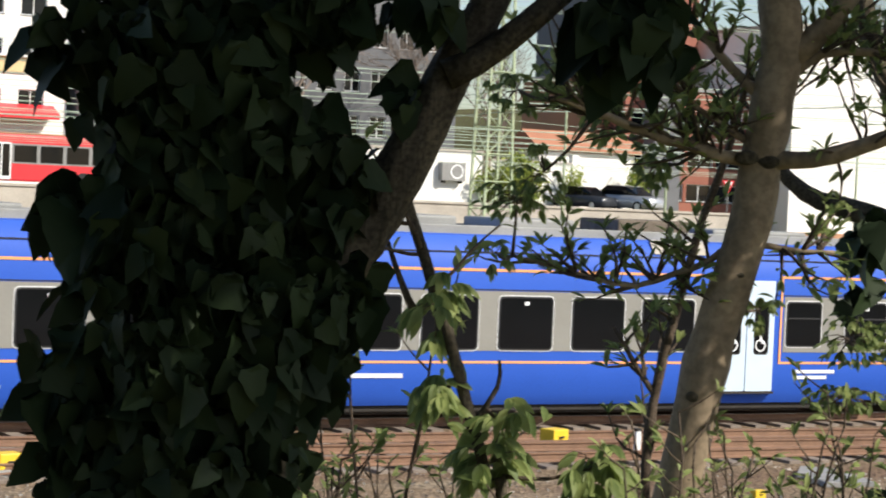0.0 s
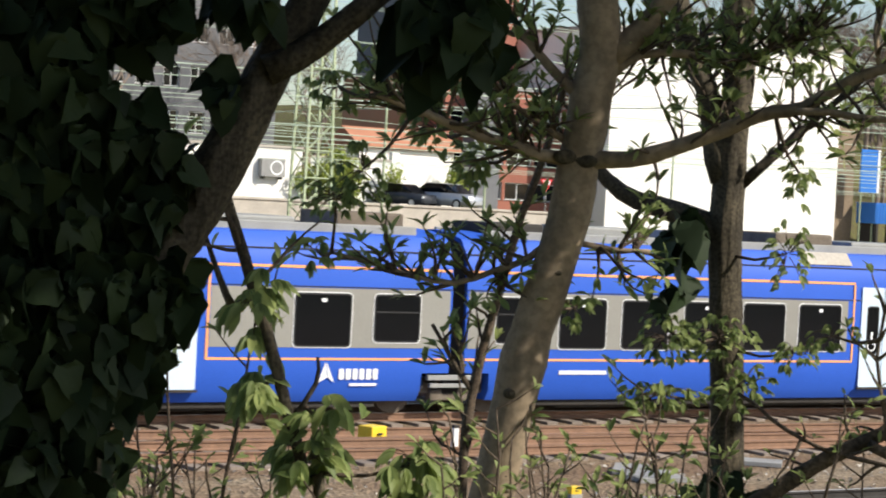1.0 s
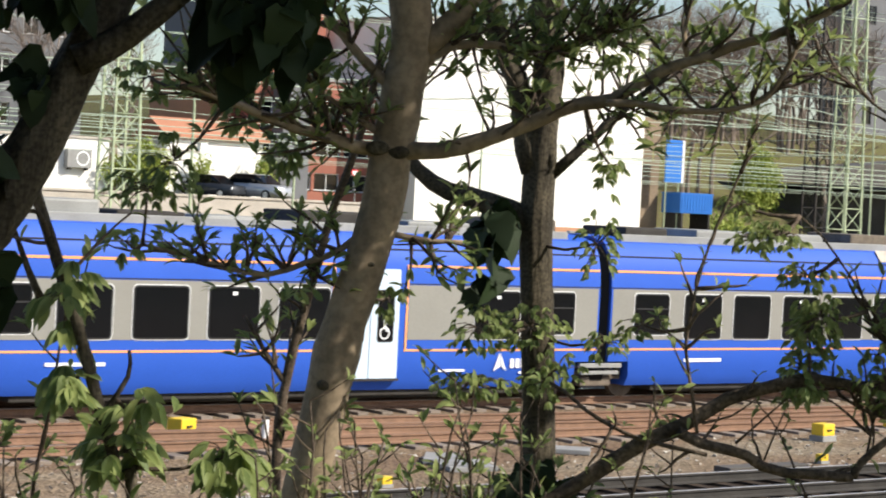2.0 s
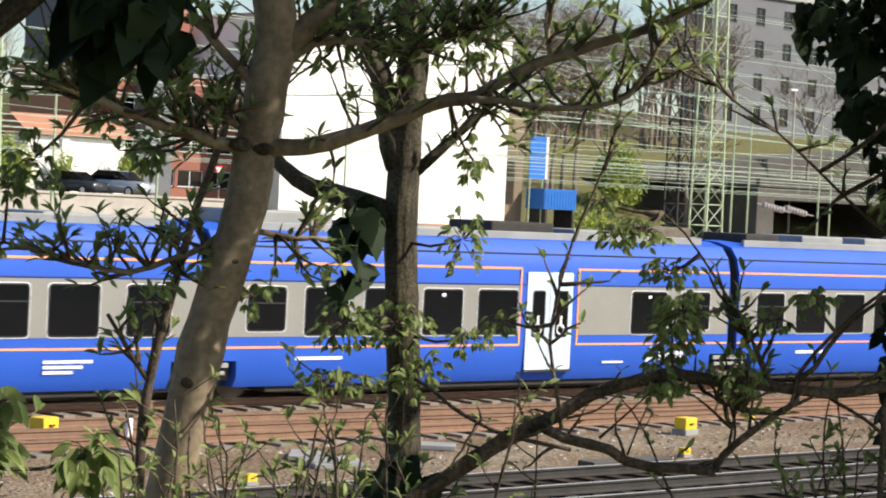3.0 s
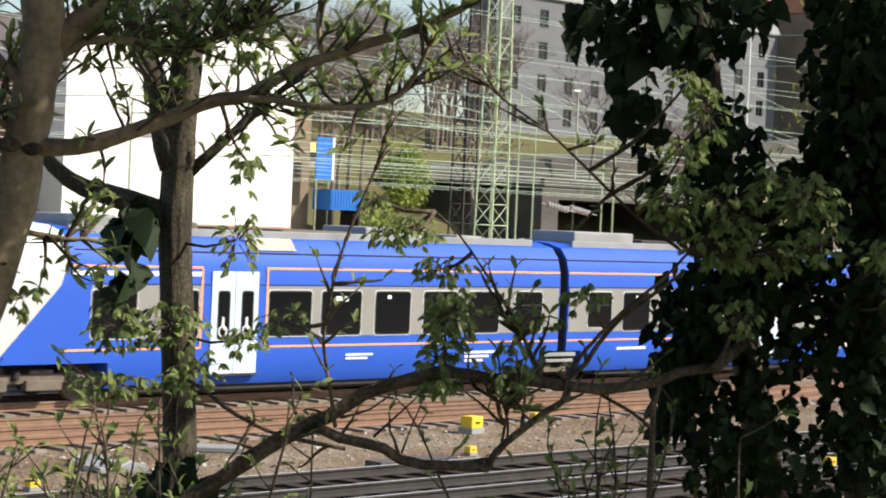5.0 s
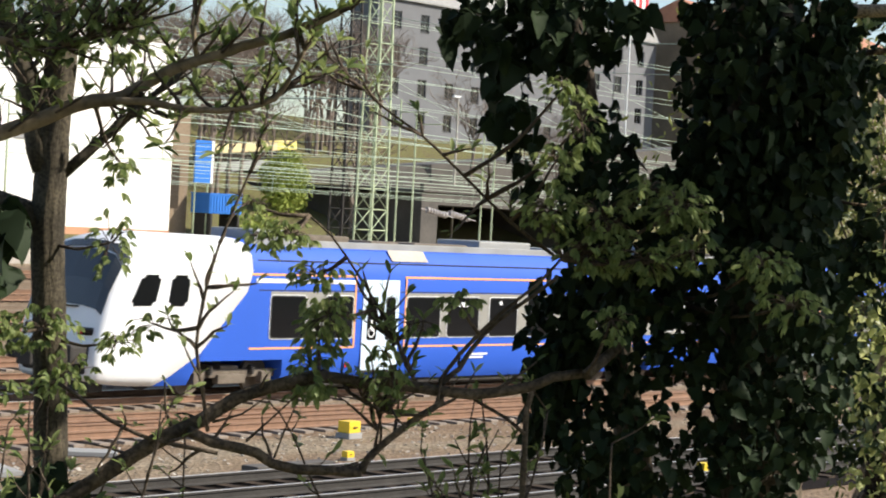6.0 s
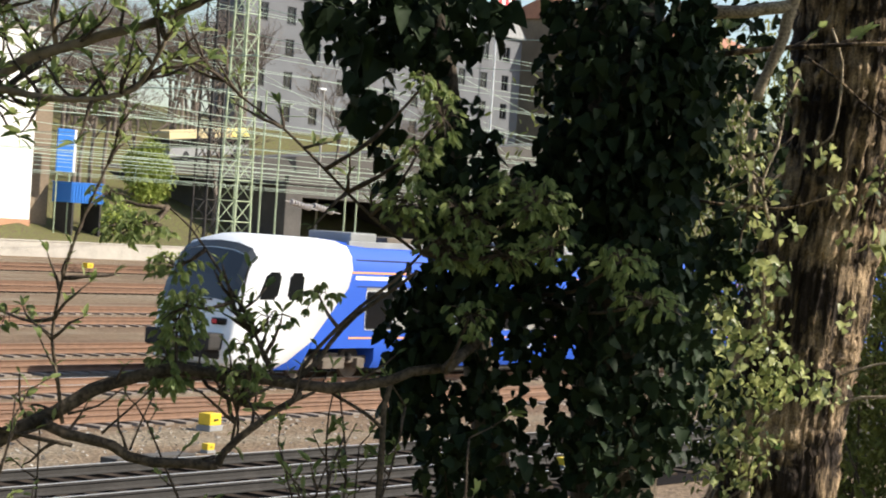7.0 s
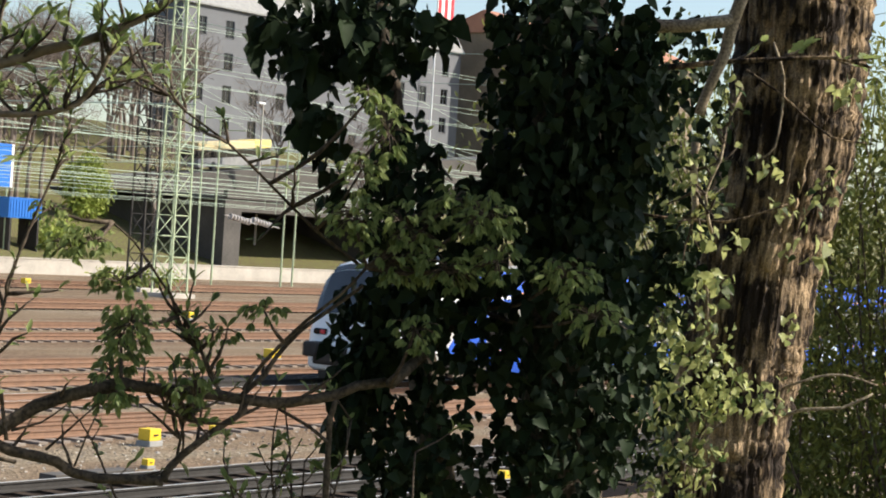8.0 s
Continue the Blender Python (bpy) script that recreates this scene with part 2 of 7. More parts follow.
def ground_mat():
    """Rusty ballast and trodden sand by patches, with stones."""
    m = bpy.data.materials.new("ballast_ground")
    m.use_nodes = True
    n, l = m.node_tree.nodes, m.node_tree.links
    b = n["Principled BSDF"]
    b.inputs["Roughness"].default_value = 0.95
    b.inputs["Specular IOR Level"].default_value = 0.15
    co = n.new("ShaderNodeTexCoord")
    mp = n.new("ShaderNodeMapping")
    mp.inputs["Scale"].default_value = (0.25, 1.0, 1.0)
    l.new(co.outputs["Object"], mp.inputs[0])
    big, vor, mid = n.new("ShaderNodeTexNoise"), n.new("ShaderNodeTexVoronoi"), n.new("ShaderNodeTexNoise")
    big.inputs["Scale"].default_value, vor.inputs["Scale"].default_value, mid.inputs["Scale"].default_value = 0.45, 14, 5
    big.inputs["Detail"].default_value = mid.inputs["Detail"].default_value = 5
    l.new(mp.outputs[0], big.inputs["Vector"])
    l.new(co.outputs["Object"], vor.inputs["Vector"])
    l.new(co.outputs["Object"], mid.inputs["Vector"])
    ramp = n.new("ShaderNodeValToRGB")
    e = ramp.color_ramp.elements
    e[0].position, e[0].color = 0.36, (0.18, 0.12, 0.078, 1)
    e[1].position, e[1].color = 0.64, (0.26, 0.21, 0.148, 1)
    k = e.new(0.5)
    k.color = (0.22, 0.16, 0.105, 1)
    l.new(big.outputs["Fac"], ramp.inputs[0])
    sep = n.new("ShaderNodeSeparateColor")
    l.new(vor.outputs["Color"], sep.inputs[0])
    sp = n.new("ShaderNodeMapRange")
    sp.inputs["To Min"].default_value, sp.inputs["To Max"].default_value = 0.62, 1.3
    l.new(sep.outputs[0], sp.inputs["Value"])
    hs = n.new("ShaderNodeHueSaturation")
    l.new(sp.outputs[0], hs.inputs["Value"])
    l.new(ramp.outputs[0], hs.inputs["Color"])
    # weeds and soil on the banks
    geo = n.new("ShaderNodeSeparateXYZ")
    l.new(co.outputs["Object"], geo.inputs[0])
    hi = n.new("ShaderNodeMapRange")
    hi.inputs["From Min"].default_value, hi.inputs["From Max"].default_value = 0.25, 0.9
    l.new(geo.outputs["Z"], hi.inputs["Value"])
    gr = n.new("ShaderNodeValToRGB")
    gr.color_ramp.elements[0].position, gr.color_ramp.elements[1].position = 0.4, 0.62
    gr.color_ramp.elements[0].color, gr.color_ramp.elements[1].color = (0.12, 0.09, 0.06, 1), (0.15, 0.165, 0.05, 1)
    l.new(mid.outputs["Fac"], gr.inputs[0])
    mix = n.new("ShaderNodeMix")
    mix.data_type = "RGBA"
    l.new(hi.outputs[0], mix.inputs["Factor"])
    l.new(hs.outputs[0], mix.inputs[6])
    l.new(gr.outputs[0], mix.inputs[7])
    l.new(mix.outputs[2], b.inputs["Base Color"])
    bp = n.new("ShaderNodeBump")
    bp.inputs["Strength"].default_value, bp.inputs["Distance"].default_value = 0.8, 0.05
    l.new(vor.outputs["Distance"], bp.inputs["Height"])
    l.new(bp.outputs[0], b.inputs["Normal"])
    return m


GROUND = ground_mat()


# ---------------------------------------------------------------- mesh tools
def mesh_of(name, bm, material, smooth=False):
    me = bpy.data.meshes.new(name)
    bm.to_mesh(me)
    bm.free()
    me.materials.append(material)
    if smooth:
        me.shade_smooth()
    return me


def part(name, bm, material, parent, label="", smooth=False):
    """Links a bmesh as one mesh object under a thing or a part."""
    ob = new(name, mesh_of(name, bm, material, smooth))
    ob.parent = parent
    return tagged(ob, label)


def thing(name, m, label, category, group="", kind=""):
    ob = new(name)
    ob.empty_display_size = 0.2
    ob.matrix_basis = m
    return tagged(ob, label, category, group, kind)


def solid(name, bm, material, label, category, group="", kind="", smooth=False, m=None):
    ob = new(name, mesh_of(name, bm, material, smooth))
    if m:
        ob.matrix_basis = m
    return tagged(ob, label, category, group, kind)


def box(bm, x0, x1, y0, y1, z0, z1, bevel=0.0):
    r = bmesh.ops.create_cube(bm, size=1)
    bmesh.ops.scale(bm, vec=(x1 - x0, y1 - y0, z1 - z0), verts=r["verts"])
    bmesh.ops.translate(bm, vec=((x0 + x1) / 2, (y0 + y1) / 2, (z0 + z1) / 2), verts=r["verts"])
    if bevel:
        es = list({e for v in r["verts"] for e in v.link_edges})
        bmesh.ops.bevel(bm, geom=es, offset=bevel, segments=2, affect="EDGES", profile=0.6)
    return bm


def boxes(*rows, bevel=0.0):
    bm = bmesh.new()
    for r in rows:
        box(bm, *r, bevel=bevel)
    return bm


def plate(x0, x1, z0, z1, y0, y1, round_by, steps=4):
    """An upright plate with rounded corners, from depth y0 to y1."""
    bm = bmesh.new()
    pts = []
    for cx, cz, a0 in ((x1, z1, 0), (x0, z1, 90), (x0, z0, 180), (x1, z0, 270)):
        sx, sz = (-1 if cx == x1 else 1), (-1 if cz == z1 else 1)
        for i in range(steps + 1):
            a = radians(a0 + 90 * i / steps)
            pts.append((cx + sx * round_by + round_by * math.cos(a), cz + sz * round_by + round_by * math.sin(a)))
    a = [bm.verts.new((x, y0, z)) for x, z in pts]
    b = [bm.verts.new((x, y1, z)) for x, z in pts]
    bm.faces.new(a)
    bm.faces.new(b[::-1])
    for i in range(len(pts)):
        j = (i + 1) % len(pts)
        bm.faces.new((a[j], a[i], b[i], b[j]))
    bmesh.ops.recalc_face_normals(bm, faces=bm.faces)
    return bm


def rod(bm, a, b, r, sides=6, r2=None):
    a, b = Vector(a), Vector(b)
    r2 = r if r2 is None else r2
    q = (b - a).to_track_quat("Z", "Y")
    rings = []
    for p, rr in ((a, r), (b, r2)):
        rings.append([bm.verts.new(p + q @ Vector((rr * math.cos(t), rr * math.sin(t), 0)))
                      for t in (2 * math.pi * i / sides for i in range(sides))])
    for i in range(sides):
        j = (i + 1) % sides
        bm.faces.new((rings[0][i], rings[0][j], rings[1][j], rings[1][i]))
    bm.faces.new(rings[0][::-1])
    bm.faces.new(rings[1])
    return bm


def smooth_course(pts, step):
    """Catmull-Rom through the points, at about one point a step."""
    pts = [Vector(p) for p in pts]
    ends = [pts[0] * 2 - pts[1], *pts, pts[-1] * 2 - pts[-2]]
    out = []
    for i in range(1, len(ends) - 2):
        p0, p1, p2, p3 = ends[i - 1:i + 3]
        n = max(2, int((p2 - p1).length / step))
        for k in range(n):
            t = k / n
            out.append(0.5 * (2 * p1 + (p2 - p0) * t + (2 * p0 - 5 * p1 + 4 * p2 - p3) * t * t + (3 * p1 - p0 - 3 * p2 + p3) * t ** 3))
    out.append(pts[-1])
    return out


def tube(bm, pts, r0, r1, sides=8, rough=0.08, knots=0.12, seed=0, furrow=0.0):
    """A tapering, slightly uneven stem along a course, as one skin closed at both ends."""
    rnd = random.Random(seed)
    n = len(pts)
    swell = [rnd.random() < 0.07 for _ in range(n)]
    phase = [rnd.uniform(1 - rough, 1 + rough) for _ in range(sides)]
    before = None
    up = Vector((0.31, 0.9, 0.2))
    for i, p in enumerate(pts):
        d = (pts[min(i + 1, n - 1)] - pts[max(i - 1, 0)]).normalized()
        ax = d.cross(up)
        ax = ax.normalized() if ax.length > 1e-4 else d.orthogonal().normalized()
        ay = d.cross(ax)
        r = r0 + (r1 - r0) * i / max(1, n - 1)
        r *= 1 + (knots if swell[i] else 0) + rnd.uniform(-0.03, 0.03)
        ring = []
        for k in range(sides):
            a = 2 * math.pi * k / sides
            rr = r * (phase[k] + rnd.uniform(-rough, rough) * 0.4)
            if furrow:
                g = Vector((math.cos(a) * 75 * r, math.sin(a) * 75 * r, p.z * 2.6))
                w = 0.8 * noise.noise(g * 0.6 + Vector((7, 3, 1)))
                rr = r * (1 + 0.10 * noise.noise(g * 0.10) + furrow * (0.5 - abs(noise.noise(g + Vector((w, w, 0)))) * 2.2 + 0.25 * noise.noise(Vector((g.x * 2, g.y * 2, p.z * 24)))))
            ring.append(bm.verts.new(p + ax * rr * math.cos(a) + ay * rr * math.sin(a)))
        if before:
            for k in range(sides):
                j = (k + 1) % sides
                bm.faces.new((before[k], before[j], ring[j], ring[k]))
        else:
            bm.faces.new(ring[::-1])
        before = ring
    bm.faces.new(before)
    return bm


# leaves: outlines of one half, mirrored about the midrib; x across, y along
IVY_HALF = [(0, 0), (0.28, -0.10), (0.46, 0.12), (0.34, 0.36), (0.30, 0.55), (0.14, 0.80), (0, 1.0)]
MAPLE_HALF = [(0, 0), (0.17, -0.02), (0.38, 0.10), (0.31, 0.27), (0.44, 0.50), (0.27, 0.55), (0.19, 0.76), (0, 1.0)]
LEAFLET_HALF = [(0, 0), (0.12, 0.18), (0.19, 0.45), (0.12, 0.78), (0, 1.0)]
OVAL_HALF = [(0, 0), (0.06, 0.12), (0.125, 0.30), (0.165, 0.52), (0.135, 0.75), (0.06, 0.92), (0, 1.0)]


def leaf_arrays(half, fold, curl):
    """Vertices and faces of a folded, curled leaf of length 1."""
    rib = [(0.0, y) for _, y in half]
    vs = [(0, y, -curl * y * y) for _, y in rib]
    n = len(half)
    fs = []
    for side in (1, -1):
        base = len(vs)
        for x, y in half[1:-1]:
            vs.append((side * x, y, abs(x) * fold - curl * y * y - 0.25 * curl * x * x))
        idx = [0, *range(base, base + n - 2), n - 1]
        for i in range(n - 1):
            a, b, c, d = i, i + 1, idx[i + 1], idx[i]
            quad = [a] + [k for k in (d, c, b) if k != a]
            face = []
            for k in quad:
                if k not in face:
                    face.append(k)
            if len(face) >= 3:
                fs.append(face[::-1] if side > 0 else face)
    return np.array(vs, float), fs


LEAVES = {
    "ivy": [leaf_arrays(IVY_HALF, f, c) for f, c in ((0.25, 0.15), (0.1, 0.3), (0.4, 0.05))],
    "lit_ivy": [leaf_arrays(IVY_HALF, f, c) for f, c in ((0.3, 0.2), (0.1, 0.3))],
    "maple": [leaf_arrays(MAPLE_HALF, f, c) for f, c in ((0.25, 0.25), (0.45, 0.4), (0.1, 0.1))],
    "leaflet": [leaf_arrays(LEAFLET_HALF, f, c) for f, c in ((0.4, 0.3), (0.6, 0.5), (0.2, 0.15))],
    "oval": [leaf_arrays(OVAL_HALF, f, c) for f, c in ((0.3, 0.2), (0.5, 0.35))],
}
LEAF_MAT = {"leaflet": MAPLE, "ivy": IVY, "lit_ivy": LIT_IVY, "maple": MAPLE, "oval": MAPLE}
leaf_meshes = {}


def leaf_mesh(kind, i, material):
    key = (kind, i, material.name)
    if key not in leaf_meshes:
        vs, fs = LEAVES[kind][i]
        me = bpy.data.meshes.new("leaf")
        me.from_pydata([tuple(v) for v in vs], [], fs)
        me.materials.append(material)
        me.shade_smooth()
        leaf_meshes[key] = me
    return leaf_meshes[key]


def leaves(parent, name, spots, kind, single=0, material=None, label=""):
    """Leaves at the spots (place, turn, size): the first ones as pieces of their own, the rest in one mesh."""
    material = material or LEAF_MAT[kind]
    rnd = random.Random(len(spots) + len(name))
    forms = LEAVES[kind]
    for p, q, s in spots[:single]:
        ob = new("leaf", leaf_mesh(kind, rnd.randrange(len(forms)), material))
        ob.parent = parent
        ob.matrix_basis = Matrix.LocRotScale(p, q, (s, s, s))
    rest = spots[single:]
    if not rest:
        return None
    allv, allf, off = [], [], 0
    for p, q, s in rest:
        vs, fs = forms[rnd.randrange(len(forms))]
        m = np.array(q.to_matrix()) * s
        v = vs @ m.T + np.array(p)
        allv.append(v)
        allf.extend([[k + off for k in f] for f in fs])
        off += len(v)
    me = bpy.data.meshes.new(name)
    me.from_pydata(np.concatenate(allv).tolist(), [], allf)
    me.materials.append(material)
    me.shade_smooth()
    ob = new(name, me)
    ob.parent = parent
    return tagged(ob, label, kind="stuff")


def leaf_turn(rnd, out, droop):
    """A leaf whose tip hangs by droop and whose face looks along out."""
    tip = Vector((rnd.gauss(0, 0.6), rnd.gauss(0, 0.5), -droop + rnd.gauss(0, 0.4))).normalized()
    face = (Vector(out) + Vector((rnd.gauss(0, 0.8), rnd.gauss(0, 0.7), rnd.gauss(0.2, 0.5)))).normalized()
    x = tip.cross(face)
    x = x.normalized() if x.length > 1e-3 else Vector((1, 0, 0))
    z = x.cross(tip)
    return Matrix((x, tip, z)).transposed().to_quaternion()


# ---------------------------------------------------------------- ground
def smoothstep(a, b, x):
    t = min(1.0, max(0.0, (x - a) / (b - a)))
    return t * t * (3 - 2 * t)


def height(x, y):
    """Near bank, flat yard, and behind it the street terrace and the wooded slope."""
    z = -0.22
    z += 2.52 * (1 - smoothstep(6, 14, y))
    far = smoothstep(121.9, 122.3, y)
    slope = smoothstep(86, 90, x)
    east = smoothstep(116, 122, x)
    z += far * ((1 - slope) * 3.72 + slope * (0.95 + (1.2 + 2.97 * east) * smoothstep(122.3, 127 + 14 * east, y)))
    z += 11 * smoothstep(135, 175, y) * smoothstep(118, 140, x)
    return z


def build_ground():
    xs = [-2500, -600, -150, -40, -10, 0, 5, 10, 15, 20, 30, 45, 60, 80, 86, 87, 88, 89, 90, 100, 112, 114, 116, 118, 120, 122, 130, 140, 160, 190, 230, 300, 500, 1200, 3500]
    ys = [-2500, -300, -40, -8, 0, 3, 6, 7.5, 9, 10.5, 12, 14, 18, 24, 30, 40, 60, 90, 118, 121.9, 122.0, 122.1, 122.2, 122.3, 124, 128, 134, 142, 150, 160, 175, 200, 300, 700, 3500]
    bm = bmesh.new()
    grid = [[bm.verts.new((x, y, height(x, y))) for x in xs] for y in ys]
    for j in range(len(ys) - 1):
        for i in range(len(xs) - 1):
            bm.faces.new((grid[j][i], grid[j][i + 1], grid[j + 1][i + 1], grid[j + 1][i]))
    solid("ground", bm, GROUND, "brown ballast yard between planted banks", "ground", kind="structure", smooth=True)


build_ground()


# ---------------------------------------------------------------- tracks
def rail_bm(x0, x1):
    """A flat-bottomed rail: foot, web and head."""
    prof = [(-0.07, -0.16), (0.07, -0.16), (0.07, -0.145), (0.012, -0.12), (0.012, -0.045), (0.036, -0.03), (0.036, 0.0), (-0.036, 0.0), (-0.036, -0.03), (-0.012, -0.045), (-0.012, -0.12), (-0.07, -0.145)]
    bm = bmesh.new()
    a = [bm.verts.new((x0, y, z)) for y, z in prof]
    b = [bm.verts.new((x1, y, z)) for y, z in prof]
    for i in range(len(prof)):
        j = (i + 1) % len(prof)
        bm.faces.new((a[i], b[i], b[j], a[j]))
    bm.faces.new(a)
    bm.faces.new(b[::-1])
    bmesh.ops.recalc_face_normals(bm, faces=bm.faces)
    return bm


sleeper_mesh = {}


def track(y, x0, x1, used, wooden, pieces=0, turn=0.0, gap=0.62):
    """A track along x at depth y. used: bright running surface; pieces: sleepers of their own from the start on."""
    t = thing("track", pose(0, y, 0, 0, 0, turn), "used bright-topped railway track" if used else "rusty railway track in brown ballast", "track", "tracks of the yard", "structure")
    for s in (-0.753, 0.753):
        bm = rail_bm(x0, x1)
        bmesh.ops.translate(bm, vec=(0, s, 0), verts=bm.verts)
        r = part("rail", bm, DARK_GEAR if y < 26 else RUST, t)
        if used:
            part("running_surface", boxes((x0, x1, s - 0.03, s + 0.03, 0.0005, 0.004)), STEEL, r, "polished steel rail top")
    m = WOOD_SLEEPER if wooden else SLEEPER
    if m.name not in sleeper_mesh:
        sleeper_mesh[m.name] = mesh_of("sleeper", boxes((-0.13, 0.13, -1.3, 1.3, -0.36, -0.165), bevel=0.015), m)
    n = int((x1 - x0) / gap)
    rest = bmesh.new()
    for i in range(n):
        x = x0 + gap * (i + 0.5)
        if i < pieces:
            o = new("sleeper", sleeper_mesh[m.name])
            o.parent = t
            o.location = (x, 0, 0)
        else:
            box(rest, x - 0.13, x + 0.13, -1.3, 1.3, -0.36, -0.165)
    if len(rest.verts):
        tagged(part("sleepers", rest, m, t), kind="stuff")
    else:
        rest.free()
    return t


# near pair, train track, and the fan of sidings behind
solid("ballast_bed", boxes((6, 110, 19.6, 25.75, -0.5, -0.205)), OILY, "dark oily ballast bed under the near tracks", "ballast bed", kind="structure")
track(24.25, 12, 75, True, True, 90)
track(21.6, 12, 75, True, True, 90)
track(31.6, 8, 90, False, False, 110)
track(36.71, -20, 190, True, False, 0)
track(33.6, 6, 60, False, False, 70, -2.0)
for yy in (41.2, 45.9, 56.5, 62.5, 76.0, 81.0, 98.0, 104.0):
    track(yy, 20, 190 if yy > 50 else 120, False, yy > 70, 0, 0.0, 0.66)


def lineside_box(x, y, turn=0.0, big=1.0):
    """Yellow covered lineside box on a small grey foot."""
    t = thing("lineside_box", pose(x, y, -0.22, 0, 0, turn) @ Matrix.Diagonal((big, big, big, 1)), "yellow metal lineside box on a concrete foot", "lineside box", "yellow lineside boxes")
    part("cover", boxes((-0.19, 0.19, -0.15, 0.15, 0.12, 0.36), bevel=0.02), YELLOW, t)
    part("foot", boxes((-0.22, 0.22, -0.18, 0.18, 0.0, 0.12), bevel=0.015), SLAB, t, "grey concrete foot")
    part("handle", boxes((-0.06, 0.06, -0.18, -0.152, 0.22, 0.25), bevel=0.005), DARK_GEAR, t, "dark lifting handle")


for x, y, a, big in ((32.6, 29.3, 5, 1), (29.6, 26.6, 0, 0.5), (36.0, 30.5, 8, 0.5), (57.6, 46.4, 0, 1.3), (77.5, 67.6, 0, 1.2), (98.9, 100.4, 0, 1.4), (19.6, 32.6, 20, 1.1), (19.6, 26.5, 0, 0.5), (34.6, 22.0, 0, 0.6), (9.2, 31.0, 10, 1)):
    lineside_box(x, y, a, big)


def marker_post(x, y):
    t = thing("marker_post", pose(x, y, -0.22), "short white lineside marker post in ballast", "marker post", "white marker posts")
    part("stake", boxes((-0.05, 0.05, -0.05, 0.05, 0, 0.42), bevel=0.01), WHITE, t)
    part("cap", boxes((-0.06, 0.06, -0.06, 0.06, 0.42, 0.47), bevel=0.01), DARK_GEAR, t, "dark cap")


for x, y in ((20.9, 31.9), (13.0, 30.2)):
    marker_post(x, y)


def cable_duct(x0, x1, y):
    t = thing("cable_duct", pose(0, y, -0.22), "grey concrete cable duct with loose covers", "cable duct", kind="structure")
    x = x0
    rnd = random.Random(5)
    while x < x1:
        o = part("cover", boxes((x, x + 0.98, -0.2, 0.2, 0.02, 0.14), bevel=0.012), STAINED, t)
        o.rotation_euler.z = 0
        o.location.y = rnd.uniform(-0.015, 0.015)
        x += 1.0


cable_duct(26.4, 28.4, 25.98)


def rail_stack(x, y, n, long):
    """Spare rails stored beside the track."""
    t = thing("rail_stack", pose(x, y, -0.22), "stack of dark spare rails on timber bearers", "rail stack")
    for i in range(4):
        part("bearer", boxes((i * long / 3.3, i * long / 3.3 + 0.2, -0.8, 0.8, 0.0, 0.14), bevel=0.01), WOOD_SLEEPER, t)
    for i in range(n):
        bm = rail_bm(0, long)
        bmesh.ops.translate(bm, vec=((i * 0.37) % 1.1, -0.66 + i * 1.3 / n, 0.30), verts=bm.verts)
        part("rail", bm, DARK_GEAR, t, "dark spare rail")


rail_stack(44.5, 40.6 - 1.6, 7, 16)


def rubble():
    """Loose stones and broken slabs between the near tracks."""
    rnd = random.Random(8)
    bm = bmesh.new()
    for _ in range(2600):
        x, y = rnd.uniform(8, 60), rnd.uniform(25.9, 32.4)
        s = rnd.uniform(0.02, 0.07)
        vs = [bm.verts.new((x + rnd.uniform(-s, s), y + rnd.uniform(-s, s), -0.24 + rnd.uniform(0, 1.2 * s))) for _ in range(5)]
        for tri in ((0, 1, 2), (0, 2, 3), (0, 3, 4), (1, 2, 4)):
            bm.faces.new([vs[k] for k in tri])
    solid("loose_stones", bm, CONCRETE, "scattered pale ballast stones between the tracks", "stones", kind="stuff")


rubble()


def paving_slabs():
    rnd = random.Random(4)
    bmx = boxes((-0.5, 0.5, -0.3, 0.3, 0, 0.09), bevel=0.015)
    me = mesh_of("slab", bmx, SLAB)
    for i in range(5):
        o = new("concrete_slab", me)
        o.matrix_basis = pose(21.5 + rnd.uniform(0, 4.5), 27.6 + rnd.uniform(0.3, 2.0), -0.225 + 0.005 * i, 0, 0, rnd.uniform(0, 180))
        tagged(o, "loose grey concrete slab lying in the ballast", "slab", "loose slabs")


paving_slabs()

# ---------------------------------------------------------------- train
HALF = [(1.25, 0.29), (1.37, 0.50), (1.40, 1.0), (1.41, 2.4), (1.385, 2.85), (1.29, 3.22), (1.08, 3.48), (0.62, 3.60), (0.0, 3.64)]
PROFILE = HALF + [(-y, z) for y, z in HALF[-2::-1]]


def loft(sections, material_name=None, caps=True):
    """Skins a row of sections, each a list of points."""
    bm = bmesh.new()
    rings = [[bm.verts.new(p) for p in s] for s in sections]
    n = len(rings[0])
    for a, b in zip(rings, rings[1:]):
        for i in range(n):
            j = (i + 1) % n
            bm.faces.new((a[i], a[j], b[j], b[i]))
    if caps:
        bm.faces.new(rings[0][::-1])
        bm.faces.new(rings[-1])
    bmesh.ops.recalc_face_normals(bm, faces=bm.faces)
    return bm


def section(s, top=3.64, wide=1.0, bottom=0.29, shear=None):
    pts = []
    for y, z in PROFILE:
        zz = bottom + (z - 0.29) * (top - bottom) / 3.35
        pts.append((s if shear is None else shear(zz), y * wide, zz))
    return pts


def paint_edge(z):
    """Where the white cab ends and the blue begins, by height."""
    return float(np.interp(z, [0.29, 0.45, 1.1, 1.95, 2.7, 3.8], [-20.5, -20.2, -19.05, -18.1, -17.62, -17.56]))


